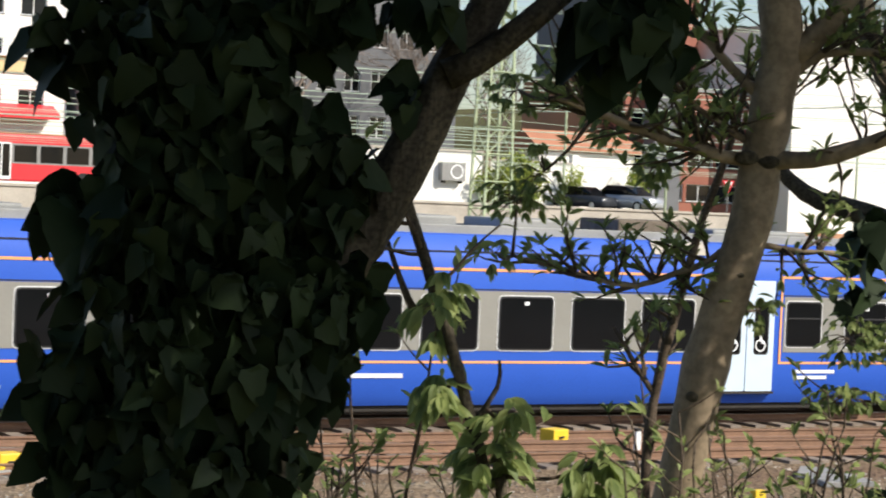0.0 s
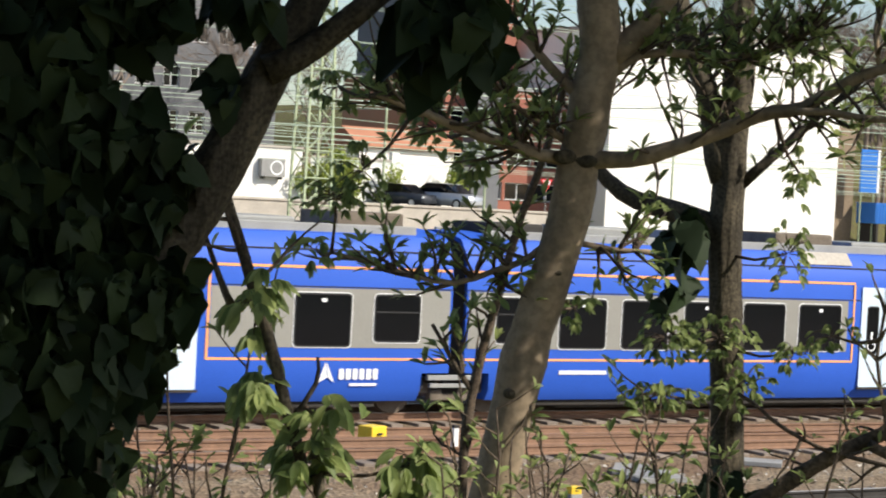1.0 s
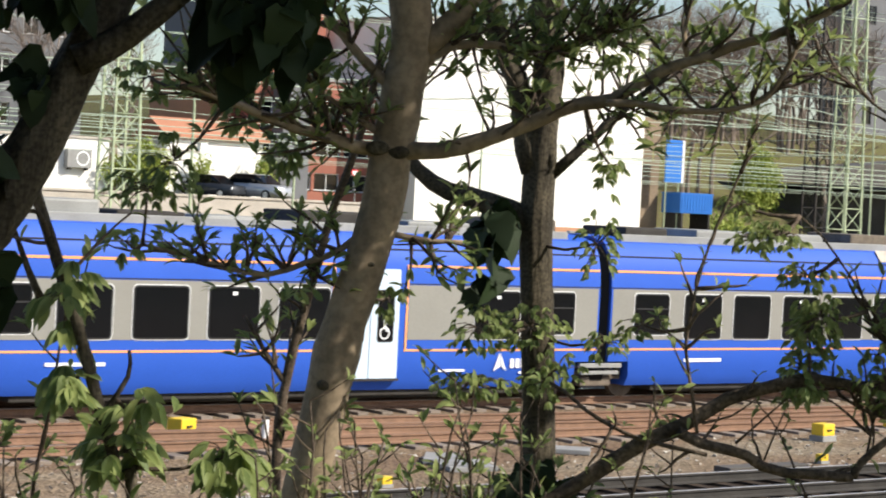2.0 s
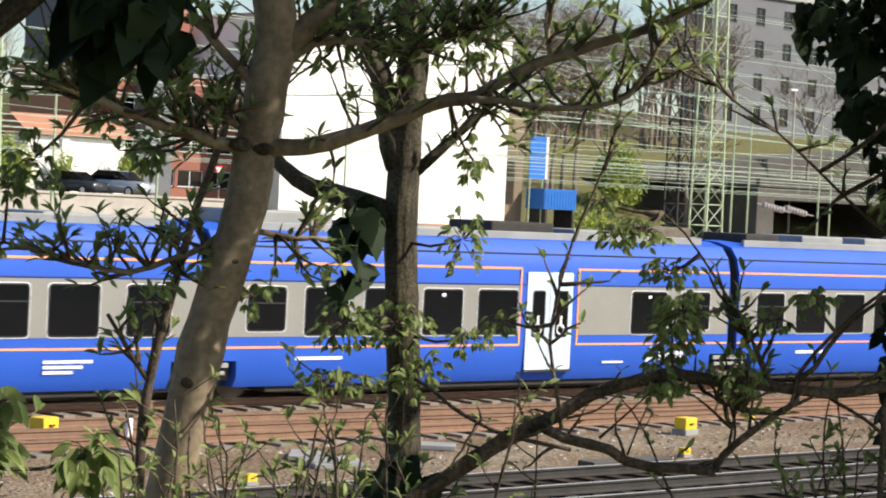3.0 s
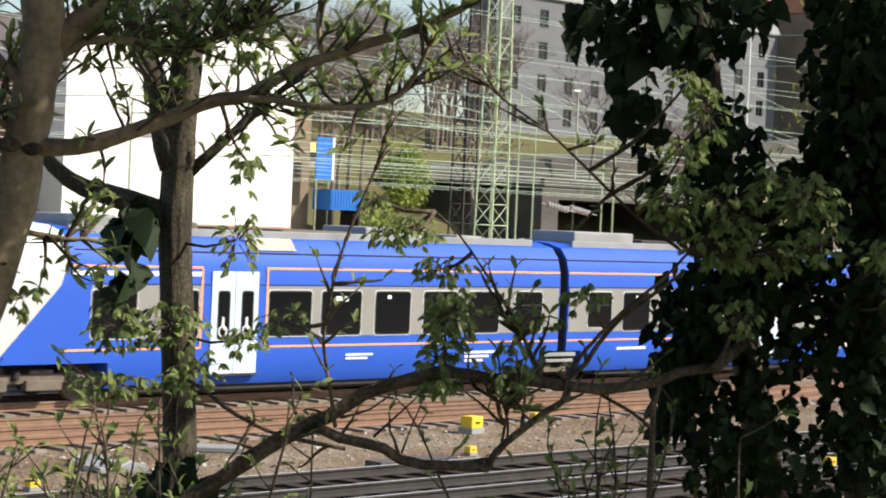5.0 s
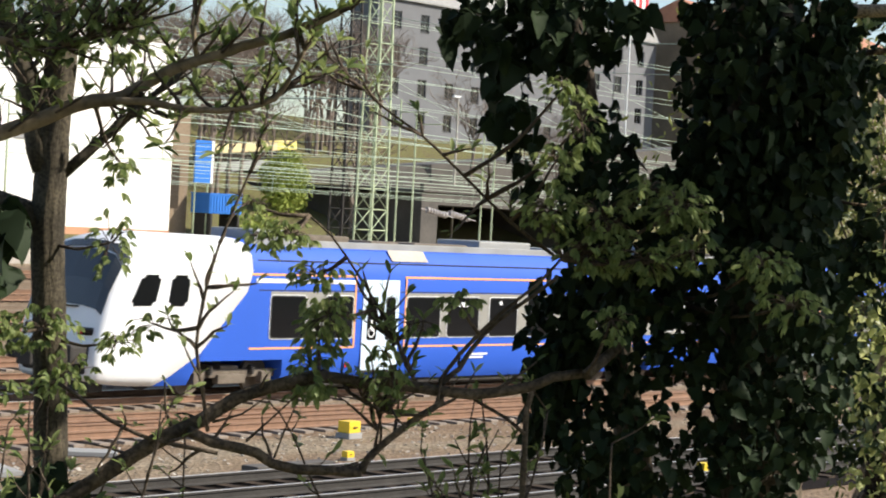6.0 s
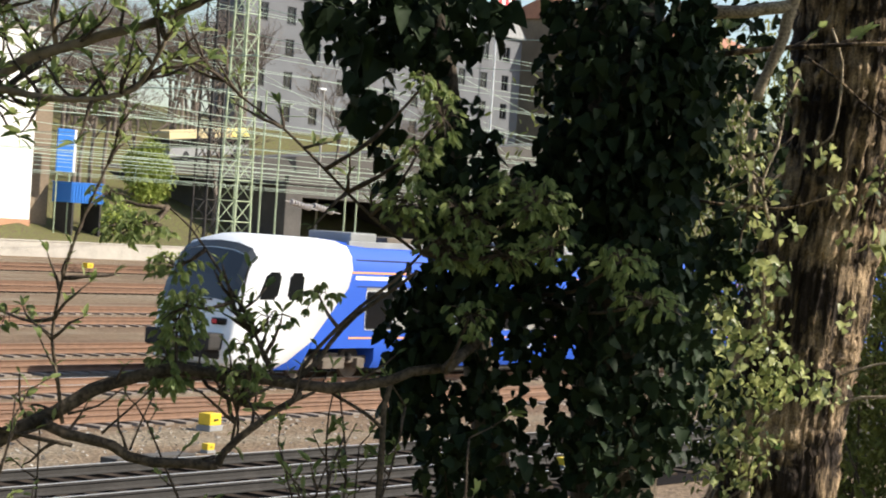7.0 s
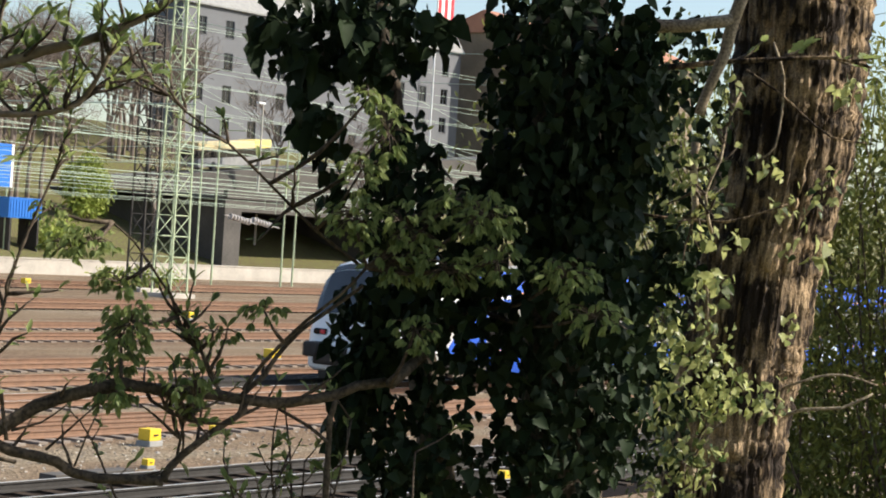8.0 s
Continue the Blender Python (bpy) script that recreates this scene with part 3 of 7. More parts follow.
NOSE = [(-22.30, 1.00, 0.82, 0.50), (-22.24, 1.30, 0.91, 0.44), (-22.12, 1.95, 0.955, 0.40), (-21.88, 2.68, 0.975, 0.36), (-21.58, 3.30, 0.99, 0.33), (-21.22, 3.62, 1.0, 0.31), (-20.6, 3.74, 1.0, 0.29)]


def nose_strip(s0, s1, lift):
    """A strip of the nose's upper skin, lifted a little: for the windscreen."""
    ss = np.linspace(s0, s1, 9)
    arr = np.array(NOSE)
    bm = bmesh.new()
    rows = []
    for s in ss:
        top, wide, bot = (float(np.interp(s, arr[:, 0], arr[:, k])) for k in (1, 2, 3))
        row = []
        for y, z in PROFILE[5:-5]:
            zz = bot + (z - 0.29) * (top - bot) / 3.35
            row.append(bm.verts.new((s - lift, y * wide * (1 + lift * 0.6), zz + lift * 0.8)))
        rows.append(row)
    for a, b in zip(rows, rows[1:]):
        for i in range(len(a) - 1):
            bm.faces.new((a[i], a[i + 1], b[i + 1], b[i]))
    bmesh.ops.recalc_face_normals(bm, faces=bm.faces)
    bmesh.ops.solidify(bm, geom=bm.faces[:], thickness=0.01)
    return bm


def side_window(car, a, b, z0=1.34, z1=2.37, hopper=False):
    """Pane in a black rubber frame, with a hopper bar on some, on both sides."""
    for side in (-1, 1):
        y = side * 1.413
        w = part("window", plate(a, b, z0, z1, y, y + side * 0.012, 0.09), RUBBER, car, "dark train window in black frame")
        part("trim", plate(a - 0.018, b + 0.018, z0 - 0.018, z1 + 0.018, y, y + side * 0.006, 0.1), WHITE, w, "thin pale metal edge")
        part("pane", plate(a + 0.035, b - 0.035, z0 + 0.035, z1 - 0.035, y + side * 0.012, y + side * 0.016, 0.07), PANE, w)
        if hopper:
            part("hopper_bar", boxes((a + 0.05, b - 0.05, min(y + side * 0.014, y + side * 0.024), max(y + side * 0.014, y + side * 0.024), z1 - 0.36, z1 - 0.33)), RUBBER, w)


def sticker(car, a, z, w, h):
    part("notice", plate(a, a + w, z, z + h, -1.4300, -1.4325, 0.01), WHITE, car, "small white notice in the window")


def train_door(car, a, b):
    """Pale double plug door: two leaves with tall panes, a seam and a sill."""
    mid = (a + b) / 2
    for side in (-1, 1):
        y = side * 1.412
        y0, y1 = y, y + side * 0.02
        for p, q in ((a, mid - 0.012), (mid + 0.012, b)):
            leaf = part("door_leaf", plate(p, q, 0.54, 2.78, y0, y1, 0.03), DOOR_WHITE, car, "pale blue-white door leaf")
            fr = part("pane_frame", plate(p + 0.17, q - 0.13, 1.28, 2.36, y1, y1 + side * 0.005, 0.07), RUBBER, leaf)
            part("pane", plate(p + 0.2, q - 0.16, 1.31, 2.33, y1 + side * 0.005, y1 + side * 0.008, 0.06), PANE, leaf)
            if side < 0:
                ring = bmesh.new()
                cx = (p + q) / 2
                for k in range(16):
                    t0, t1 = 2 * math.pi * k / 16, 2 * math.pi * (k + 1) / 16
                    vs = [ring.verts.new((cx + r * math.cos(t), y1 - 0.011, 1.47 + r * math.sin(t))) for t, r in ((t0, 0.13), (t1, 0.13), (t1, 0.10), (t0, 0.10))]
                    ring.faces.new(vs)
                bmesh.ops.recalc_face_normals(ring, faces=ring.faces)
                box(ring, cx - 0.03, cx + 0.03, y1 - 0.013, y1 - 0.010, 1.5, 1.78)
                box(ring, cx - 0.03, cx + 0.1, y1 - 0.013, y1 - 0.010, 1.5, 1.55)
                part("access_sign", ring, WHITE, leaf, "white accessibility pictogram")
        part("sill", boxes((a - 0.04, b + 0.04, min(y, y + side * 0.04), max(y, y + side * 0.04), 0.49, 0.535)), DARK_GEAR, car)


def outline(car, a, b, left=True, right=True):
    """Orange line round a window bay on the near and far side."""
    for side in (-1, 1):
        bm = bmesh.new()

        def bar(x0, x1, z0, z1, y):
            box(bm, x0, x1, min(y, y + side * 0.006), max(y, y + side * 0.006), z0, z1)
        bar(a, b, 2.83, 2.88, side * 1.392)
        bar(a, b, 1.09, 1.135, side * 1.4035)
        if left:
            bar(a, a + 0.05, 1.135, 2.83, side * 1.413)
        if right:
            bar(b - 0.05, b, 1.135, 2.83, side * 1.413)
        part("trim_line", bm, ORANGE, car, "thin orange outline")


def grey_band(car, a, b):
    for side in (-1, 1):
        part("window_band", plate(a, b, 1.33, 2.46, side * 1.40, side * 1.4125, 0.02), BAND, car, "grey painted window band")


def roof_gear(car, a, b, seed):
    """Equipment boxes, ducts and a long fairing on the roof."""
    rnd = random.Random(seed)
    part("roof_fairing", boxes((a, b, -0.95, -0.85, 3.50, 3.68), (a, b, 0.85, 0.95, 3.50, 3.68), bevel=0.02), ROOF_GREY, car)
    x = a + 0.3
    while x < b - 1.6:
        w = rnd.uniform(0.9, 2.6)
        h = rnd.uniform(0.06, 0.28)
        part("roof_unit", boxes((x, min(b, x + w), -0.75, 0.75, 3.60, 3.66 + h), bevel=0.05), rnd.choice((ROOF_GREY, ROOF_GREY, DARK_GEAR, BOGIE)), car)
        x += w + rnd.uniform(0.3, 1.0)


def blank_lettering(car, a, z, w, rows, h):
    """Small lettering as plain bars."""
    for i in range(rows):
        part("lettering", boxes((a, a + w * (1 - 0.2 * i), -1.4105, -1.400, z - i * h * 1.7, z + h - i * h * 1.7)), WHITE, car, "small white lettering as bars")


def emblem(car, a, z):
    """White operator mark drawn as plain shapes."""
    bm = bmesh.new()
    for tri in (((a, z), (a + 0.16, z + 0.4), (a + 0.2, z + 0.1)), ((a + 0.18, z + 0.4), (a + 0.36, z), (a + 0.22, z + 0.1))):
        vs = [bm.verts.new((x, -1.412, zz)) for x, zz in tri]
        bm.faces.new(vs)
    part("emblem", bm, WHITE, car, "white triangular emblem")
    for k in range(6):
        x = a + 0.46 + k * 0.15
        part("name_bar", plate(x, x + 0.11, z + 0.06, z + 0.27, -1.400, -1.412, 0.03), WHITE, car, "white name bar")
    part("name_bar", boxes((a + 0.7, a + 1.3, -1.412, -1.400, z - 0.06, z - 0.01)), WHITE, car, "thin white name bar")


def wheelset_frame(train, s, label="dusty two-axle bogie"):
    """Bogie: side frames, springs, beams and four wheels."""
    b = part("bogie", boxes((s - 1.55, s + 1.55, -1.12, -0.98, 0.42, 0.62), (s - 1.55, s + 1.55, 0.98, 1.12, 0.42, 0.62), (s - 0.3, s + 0.3, -1.1, 1.1, 0.4, 0.7), (s - 0.45, s + 0.45, -1.2, -1.0, 0.28, 0.5), bevel=0.03), BOGIE, train, label)
    for dx in (-1.1, 1.1):
        for y in (-0.76, 0.76):
            bm = rod(bmesh.new(), (s + dx, y - 0.065, 0.43), (s + dx, y + 0.065, 0.43), 0.43, 24)
            part("wheel", bm, BOGIE, b, "steel wheel")
        part("axle_box", boxes((s + dx - 0.16, s + dx + 0.16, -1.24, -1.02, 0.28, 0.56), bevel=0.03), BOGIE, b)
        bm = bmesh.new()
        for k in range(5):
            rod(bm, (s + dx * 0.62, -1.13, 0.5 + 0.045 * k), (s + dx * 0.62, -1.13, 0.53 + 0.045 * k), 0.1 if k % 2 else 0.085, 10)
        part("spring", bm, DARK_GEAR, b)


def underframe(car, a, b):
    part("underframe", boxes((a, b, -1.18, 1.18, 0.16, 0.33), (a + 1, b - 1.2, -1.05, 1.05, 0.10, 0.2), bevel=0.03), DARK_GEAR, car, "dark underframe equipment")


def gangway(train, s):
    """Folded bellows between two cars, as one pleated skin."""
    rings = []
    for k in range(13):
        w = 1.0 if k % 2 else 0.955
        rings.append([(s - 0.18 + 0.03 * k, y * w * 0.955, 0.36 + (z - 0.29) * 0.955 * (1.0 if k % 2 else 0.985)) for y, z in PROFILE])
    part("step_plate", boxes((s - 0.62, s + 0.62, -1.36, -1.26, 0.70, 0.80), bevel=0.01), ROOF_GREY, train, "pale step plate over the bogie")
    part("step_plate", boxes((s - 0.55, s + 0.55, -1.34, -1.26, 0.55, 0.63), bevel=0.01), ROOF_GREY, train, "pale step plate over the bogie")
    return part("gangway", loft(rings), RUBBER, train, "black folded rubber gangway")


def shoulder_panel(car, a, b):
    """Pale access panel on the roof shoulder."""
    bm = bmesh.new()
    pts = [(-1.300, 3.24), (-1.10, 3.495), (-1.085, 3.51), (-1.29, 3.255)]
    va = [bm.verts.new((a, y, z)) for y, z in pts]
    vb = [bm.verts.new((b, y, z)) for y, z in pts]
    for i in range(4):
        j = (i + 1) % 4
        bm.faces.new((va[i], va[j], vb[j], vb[i]))
    bm.faces.new(va[::-1])
    bm.faces.new(vb)
    bmesh.ops.translate(bm, vec=(0, -0.012, 0.012), verts=bm.verts)
    part("shoulder_panel", bm, CONCRETE, car, "pale roof shoulder panel")


def clipped(sec, low):
    """A section whose skirt ends at the height low."""
    return [(x, y if z > low or abs(y) < 1.3 else math.copysign(1.389, y), max(z, low)) for x, y, z in sec]


def body_shell(name, train, a, b, shear=None):
    """Body skin with the skirt cut out over the bogies at its ends."""
    low = 0.84
    if shear:
        edge = section(a, shear=shear, top=3.70)
        back = [(x + 0.06 if z > 0.9 else max(x + 0.06, -19.45), y, z) for x, y, z in edge]
        rings = [edge, back, clipped([(x + 0.02, y, z) for x, y, z in back], low), clipped(section(-16.5), low), section(-16.48)]
    else:
        rings = [clipped(section(a), low), clipped(section(a + 0.62), low), section(a + 0.64)]
    rings += [section(b - 0.64), clipped(section(b - 0.62), low), clipped(section(b), low)]
    bm = loft(rings)
    for e in bm.edges:
        e.smooth = len(e.link_faces) != 2 or e.calc_face_angle() < 0.55
    car = part(name, bm, BLUE, train, "glossy blue rail car body", smooth=True)
    first = -17.4 if shear else a
    part("roof_seam", boxes((first, b, -1.318, -1.285, 3.172, 3.20)), RUBBER, car, "dark lengthwise roof seam")
    part("roof_seam", boxes((first, b, -1.416, -1.395, 2.475, 2.495)), RUBBER, car, "dark lengthwise seam above the windows")
    return car


def end_car(train):
    car = body_shell("car", train, -17.6, -1.95, paint_edge)
    cab = [section(s, top, wide, bot) for s, top, wide, bot in NOSE]
    last = section(-17.56, shear=lambda z: paint_edge(z) - 0.002, top=3.70)
    cab.append([(x, y * 1.001, z) for x, y, z in last])
    nose = part("cab", loft(cab), WHITE, train, "white rounded driver's cab", smooth=True)
    part("windscreen", nose_strip(-22.08, -21.56, 0.02), SCREEN, nose, "large dark raked windscreen")
    for side in (-1, 1):
        for a0, a1, b0, b1 in ((-21.42, -20.68, -21.05, -20.5), (-20.28, -19.7, -20.16, -19.62)):
            bm = bmesh.new()
            y = side * 1.413
            lo = [bm.verts.new((x, y, z)) for x, z in ((a0, 2.1), (a1, 2.1), (b1, 2.8), (b0, 2.8))]
            bm.faces.new(lo)
            bmesh.ops.bevel(bm, geom=bm.verts[:], offset=0.09, segments=3, affect="VERTICES")
            ext = bmesh.ops.extrude_face_region(bm, geom=bm.faces[:])
            bmesh.ops.translate(bm, vec=(0, side * 0.012, 0), verts=[v for v in ext["geom"] if isinstance(v, bmesh.types.BMVert)])
            bmesh.ops.recalc_face_normals(bm, faces=bm.faces)
            part("cab_window", bm, PANE, nose, "dark cab side window")
        bm = boxes((-22.27, -21.8, min(side * 0.66, side * 1.12), max(side * 0.66, side * 1.12), 1.42, 1.60), bevel=0.05)
        hl = part("headlight", bm, PANE, nose, "slanted dark headlight cluster")
        part("red_lens", boxes((-22.29, -22.2, min(side * 0.7, side * 0.86), max(side * 0.7, side * 0.86), 1.45, 1.56), bevel=0.02), RED_PAINT, hl, "red tail lens")
        bm = boxes((-22.78, -22.0, min(side * 0.62, side * 1.1), max(side * 0.62, side * 1.1), 0.80, 1.22), bevel=0.07)
        part("buffer", bm, DARK_GEAR, nose, "dark energy-absorbing buffer block")
    part("coupler", boxes((-23.02, -22.22, -0.16, 0.16, 0.80, 1.08), (-23.17, -22.97, -0.24, 0.24, 0.72, 1.12), bevel=0.04), DARK_GEAR, nose, "dark centre coupler")
    part("bumper", boxes((-22.36, -21.5, -1.05, 1.05, 0.56, 0.80), bevel=0.08), DARK_GEAR, nose)
    part("snow_plough", boxes((-22.12, -21.72, -1.0, 1.0, 0.16, 0.5), bevel=0.05), DARK_GEAR, nose)
    part("destination_display", nose_strip(-21.52, -21.34, 0.02), SCREEN, nose, "dark destination display band")
    part("wiper", boxes((-22.16, -22.08, -0.5, 0.75, 2.02, 2.05)), RUBBER, nose, "black wiper")
    grey_band(car, -17.0, -14.02)
    grey_band(car, -12.13, -2.0)
    for k, (a, b) in enumerate(((-17.0, -15.8), (-15.08, -14.1), (-12.08, -10.75), (-10.45, -9.15), (-8.7, -7.5), (-7.05, -5.85), (-5.45, -4.3), (-3.7, -2.65))):
        side_window(car, a, b, hopper=k in (5, 7))
    train_door(car, -13.75, -12.4)
    outline(car, -17.65, -14.0, left=False)
    outline(car, -12.15, -1.97, right=False)
    part("upper_stripe", boxes((-17.5, -14.0, -1.408, -1.395, 2.66, 2.76)), WHITE, car, "white cantrail stripe")
    roof_gear(car, -17.3, -2.6, 1)
    shoulder_panel(car, -12.6, -11.2)
    underframe(car, -16.2, -3.4)
    blank_lettering(car, -5.5, 0.84, 1.1, 3, 0.06)
    blank_lettering(car, -9.6, 0.86, 0.9, 2, 0.05)
    sticker(car, -8.3, 2.18, 0.12, 0.09)
    sticker(car, -10.0, 2.12, 0.4, 0.12)
    part("emergency_label", boxes((-14.3, -14.18, -1.4120, -1.40, 0.62, 0.74)), RED_PAINT, car, "small red label")
    return car, nose


def mid_car(train, a, b, windows, door, bands, lines, seed):
    car = body_shell("car", train, a + 0.17, b - 0.17)
    for p, q in bands:
        grey_band(car, p, q)
    for k, (p, q) in enumerate(windows):
        short = q - p < 1.1
        side_window(car, p, q, 1.44 if short else 1.34, hopper=short)
        if k % 2:
            sticker(car, (p + q) / 2 - 0.05, 2.2, 0.11, 0.07)
    train_door(car, *door)
    for p, q, l, r in lines:
        outline(car, p, q, l, r)
    roof_gear(car, a + 0.8, b - 0.8, seed)
    underframe(car, a + 1.7, b - 1.7)
    return car


def build_train():
    train = thing("train", pose(0, 36.71, 0), "blue and white articulated electric multiple-unit train", "train")
    end_car(train)
    gangway(train, -1.78)
    wheelset_frame(train, -1.78)
    m1 = mid_car(train, -1.78, 14.2, ((-0.8, 0.2), (0.68, 1.85), (2.28, 3.5), (3.93, 5.1), (5.55, 6.78), (10.5, 11.75), (12.25, 13.3)), (7.05, 8.5),
                 ((-1.56, 6.8), (8.75, 13.98)), ((-1.59, 6.88, False, True), (8.68, 14.0, True, False)), 2)
    blank_lettering(m1, 0.5, 0.84, 1.25, 1, 0.07)
    blank_lettering(m1, 9.6, 0.66, 0.7, 1, 0.05)
    emblem(m1, 11.08, 0.66)
    gangway(train, 14.2)
    wheelset_frame(train, 14.2)
    m2 = mid_car(train, 14.2, 30.2, ((15.08, 16.15), (16.63, 17.83), (18.23, 19.45), (19.88, 21.08), (21.5, 22.7), (23.1, 24.35), (26.6, 27.5), (28.12, 29.2)), (24.95, 26.3),
                 ((14.42, 24.55), (26.55, 29.98)), ((14.39, 24.75, False, True), (26.45, 30.0, True, False)), 3)
    blank_lettering(m2, 16.7, 0.82, 1.2, 1, 0.08)
    blank_lettering(m2, 26.9, 0.9, 1.0, 2, 0.07)
    shoulder_panel(m2, 23.4, 24.7)
    gangway(train, 30.2)
    wheelset_frame(train, 30.2)
    m3 = mid_car(train, 30.2, 46.2, ((31.1, 32.2), (32.7, 33.9), (34.3, 35.5), (38.2, 39.4), (39.9, 41.1), (43.0, 44.9)), (36.0, 37.4),
                 ((30.42, 35.8), (37.6, 45.7)), ((30.39, 35.85, False, True), (37.55, 45.8, True, False)), 4)
    wheelset_frame(train, -17.95)
    wheelset_frame(train, 44.6)
    return train


train = build_train()


# ---------------------------------------------------------------- overhead line
def lattice_mast(x, y, tall, base, top, material, label):
    """Four angle-iron legs with crossed bracing, tapering upwards."""
    t = thing("catenary_mast", pose(x, y, -0.3), label, "catenary mast", "lattice masts")

    def half(z):
        return (base + (top - base) * z / tall) / 2
    for sx in (-1, 1):
        for sy in (-1, 1):
            a, b = half(0), half(tall)
            part("leg", rod(bmesh.new(), (sx * a, sy * a, 0), (sx * b, sy * b, tall), 0.075, 4), material, t)
    n = int(tall / 1.3)
    for k in range(n):
        z0, z1 = tall * k / n, tall * (k + 1) / n
        a, b = half(z0), half(z1)
        for s in (-1, 1):
            e = 1 if k % 2 else -1
            for p, q in (((-a * e, s * a, z0), (b * e, s * b, z1)), ((s * a, -a * e, z0), (s * b, b * e, z1)), ((-b, s * b, z1), (b, s * b, z1))):
                part("brace", rod(bmesh.new(), p, q, 0.04, 4), material, t)
    part("plinth", boxes((-base * 0.75, base * 0.75, -base * 0.75, base * 0.75, -0.3, 0.35), bevel=0.05), CONCRETE, t, "concrete foundation")
    return t


lattice_mast(100.5, 89.5, 19.5, 1.55, 1.0, MAST, "pale green steel lattice catenary mast")
lattice_mast(104.9, 96.0, 19.5, 1.3, 0.9, DARK_GEAR, "dark weathered steel lattice catenary mast")
lattice_mast(49.7, 89.5, 19.5, 1.6, 0.9, MAST, "pale green steel lattice catenary mast")


def wire(points, r, sag=0.0, name="overhead_wire", label="pale green overhead contact wire", material=None):
    """One sagging wire between two ends."""
    a, b = Vector(points[0]), Vector(points[1])
    n = 14
    pts = [a.lerp(b, k / n) - Vector((0, 0, 4 * sag * (k / n) * (1 - k / n))) for k in range(n + 1)]
    bm = bmesh.new()
    tube(bm, pts, r, r, 5, 0, 0, 1)
    solid(name, bm, material or WIRE, label, "wire", "overhead wires")


def overhead_lines():
    rnd = random.Random(21)
    # along the tracks: contact wire and messenger over each
    for y in (45.9, 52.0, 56.5, 62.5, 76.0, 81.0, 93.0, 98.0, 104.0):
        up = rnd.uniform(-0.3, 0.7)
        for z, sag in ((5.7 + up, 0.0), (7.2 + 1.8 * up, 0.5)):
            wire(((-40, y, z), (50, y, z)), 0.013, sag)
            wire(((50, y, z), (100, y, z)), 0.013, sag)
            wire(((100, y, z), (190, y, z)), 0.013, sag)
    # feeders, tensioned runs and cross spans at the masts
    for y, z in ((88.2, 11.5), (90.6, 13.4), (95.0, 14.8), (97.0, 12.2), (89.0, 9.6), (86.0, 16.2), (93.0, 17.4), (99.0, 15.6), (101.0, 10.6), (84.0, 12.6), (105.0, 17.0)):
        wire(((-40, y - 6, z + 1.5), (100, y, z)), 0.015, 0.8, label="sagging pale feeder cable above the tracks")
        wire(((100, y, z), (230, y - 8, z + 0.5)), 0.015, 0.8, label="sagging pale feeder cable above the tracks")
    for x, y in ((100.1, 89.5), (49.7, 89.5)):
        for z in (8.2, 9.2, 15.5, 17.2):
            wire(((x, y, z), (x + 4, 124.0, z - 0.6)), 0.02, 1.2 if z > 12 else 0.05, label="taut steel cross-span wire above the tracks")
            wire(((x, y, z), (x - 3, 41.0, z - 0.4)), 0.02, 2.2 if z > 12 else 0.05, label="taut steel cross-span wire above the tracks")
    for k in range(24):
        x = 66 + k * 4.6 + rnd.uniform(-2, 2)
        y = rnd.uniform(90, 112)
        wire(((x, y, rnd.uniform(12, 18)), (x + rnd.uniform(14, 40), y + rnd.uniform(-6, 6), rnd.uniform(7.5, 11))), 0.017, 0.2, label="slanting thin tension wire above the tracks")
    # droppers
    for k in range(26):
        x = 84 + k * 3.7
        y = rnd.choice((81.0, 93.0, 98.0, 104.0))
        wire(((x, y, 5.6), (x + 0.1, y, 7.0)), 0.012, 0, "dropper", "short thin dropper wire above the tracks")


overhead_lines()


def insulator_string(x, y, z):
    bm = bmesh.new()
    for k in range(7):
        rod(bm, (x + 0.32 * k, y, z - 0.05 * k), (x + 0.32 * k + 0.16, y, z - 0.05 * k - 0.02), 0.22, 10)
    rod(bm, (x - 0.6, y, z + 0.08), (x + 3.0, y, z - 0.45), 0.04, 6)
    solid("insulator_string", bm, PORCELAIN, "row of grey porcelain insulator discs on a wire", "insulator")


insulator_string(113.6, 96.0, 5.15)
insulator_string(116.8, 96.6, 5.0)


def thin_post(x, y, tall, r=0.07, lamp=False):
    t = thing("street_lamp" if lamp else "catenary_post", pose(x, y, height(x, y)), "slim pale street lamp post with a flat head" if lamp else "slim pale steel post beside the tracks", "street lamp" if lamp else "post")
    part("pole", rod(bmesh.new(), (0, 0, 0), (0, 0, tall), r, 10, r * 0.7), MAST if not lamp else CONCRETE, t)
    if lamp:
        part("lamp_head", boxes((-0.8, 0.2, -0.18, 0.18, tall - 0.02, tall + 0.16), bevel=0.05), WHITE, t, "white flat lamp head")
    else:
        part("arm", boxes((-0.05, 0.05, -2.6, 0.0, tall - 1.0, tall - 0.92), bevel=0.01), MAST, t, "bracket arm")


thin_post(155.2 * 1.03, 128 * 1.03, 13.6, 0.13, True)
for x, y, h0 in ((119.5, 104, 13.5), (126, 108, 13), (132, 106, 12), (141, 112, 13.5), (72, 108, 10), (60, 100, 11), (88, 110, 11)):
    thin_post(x, y, h0, 0.09)

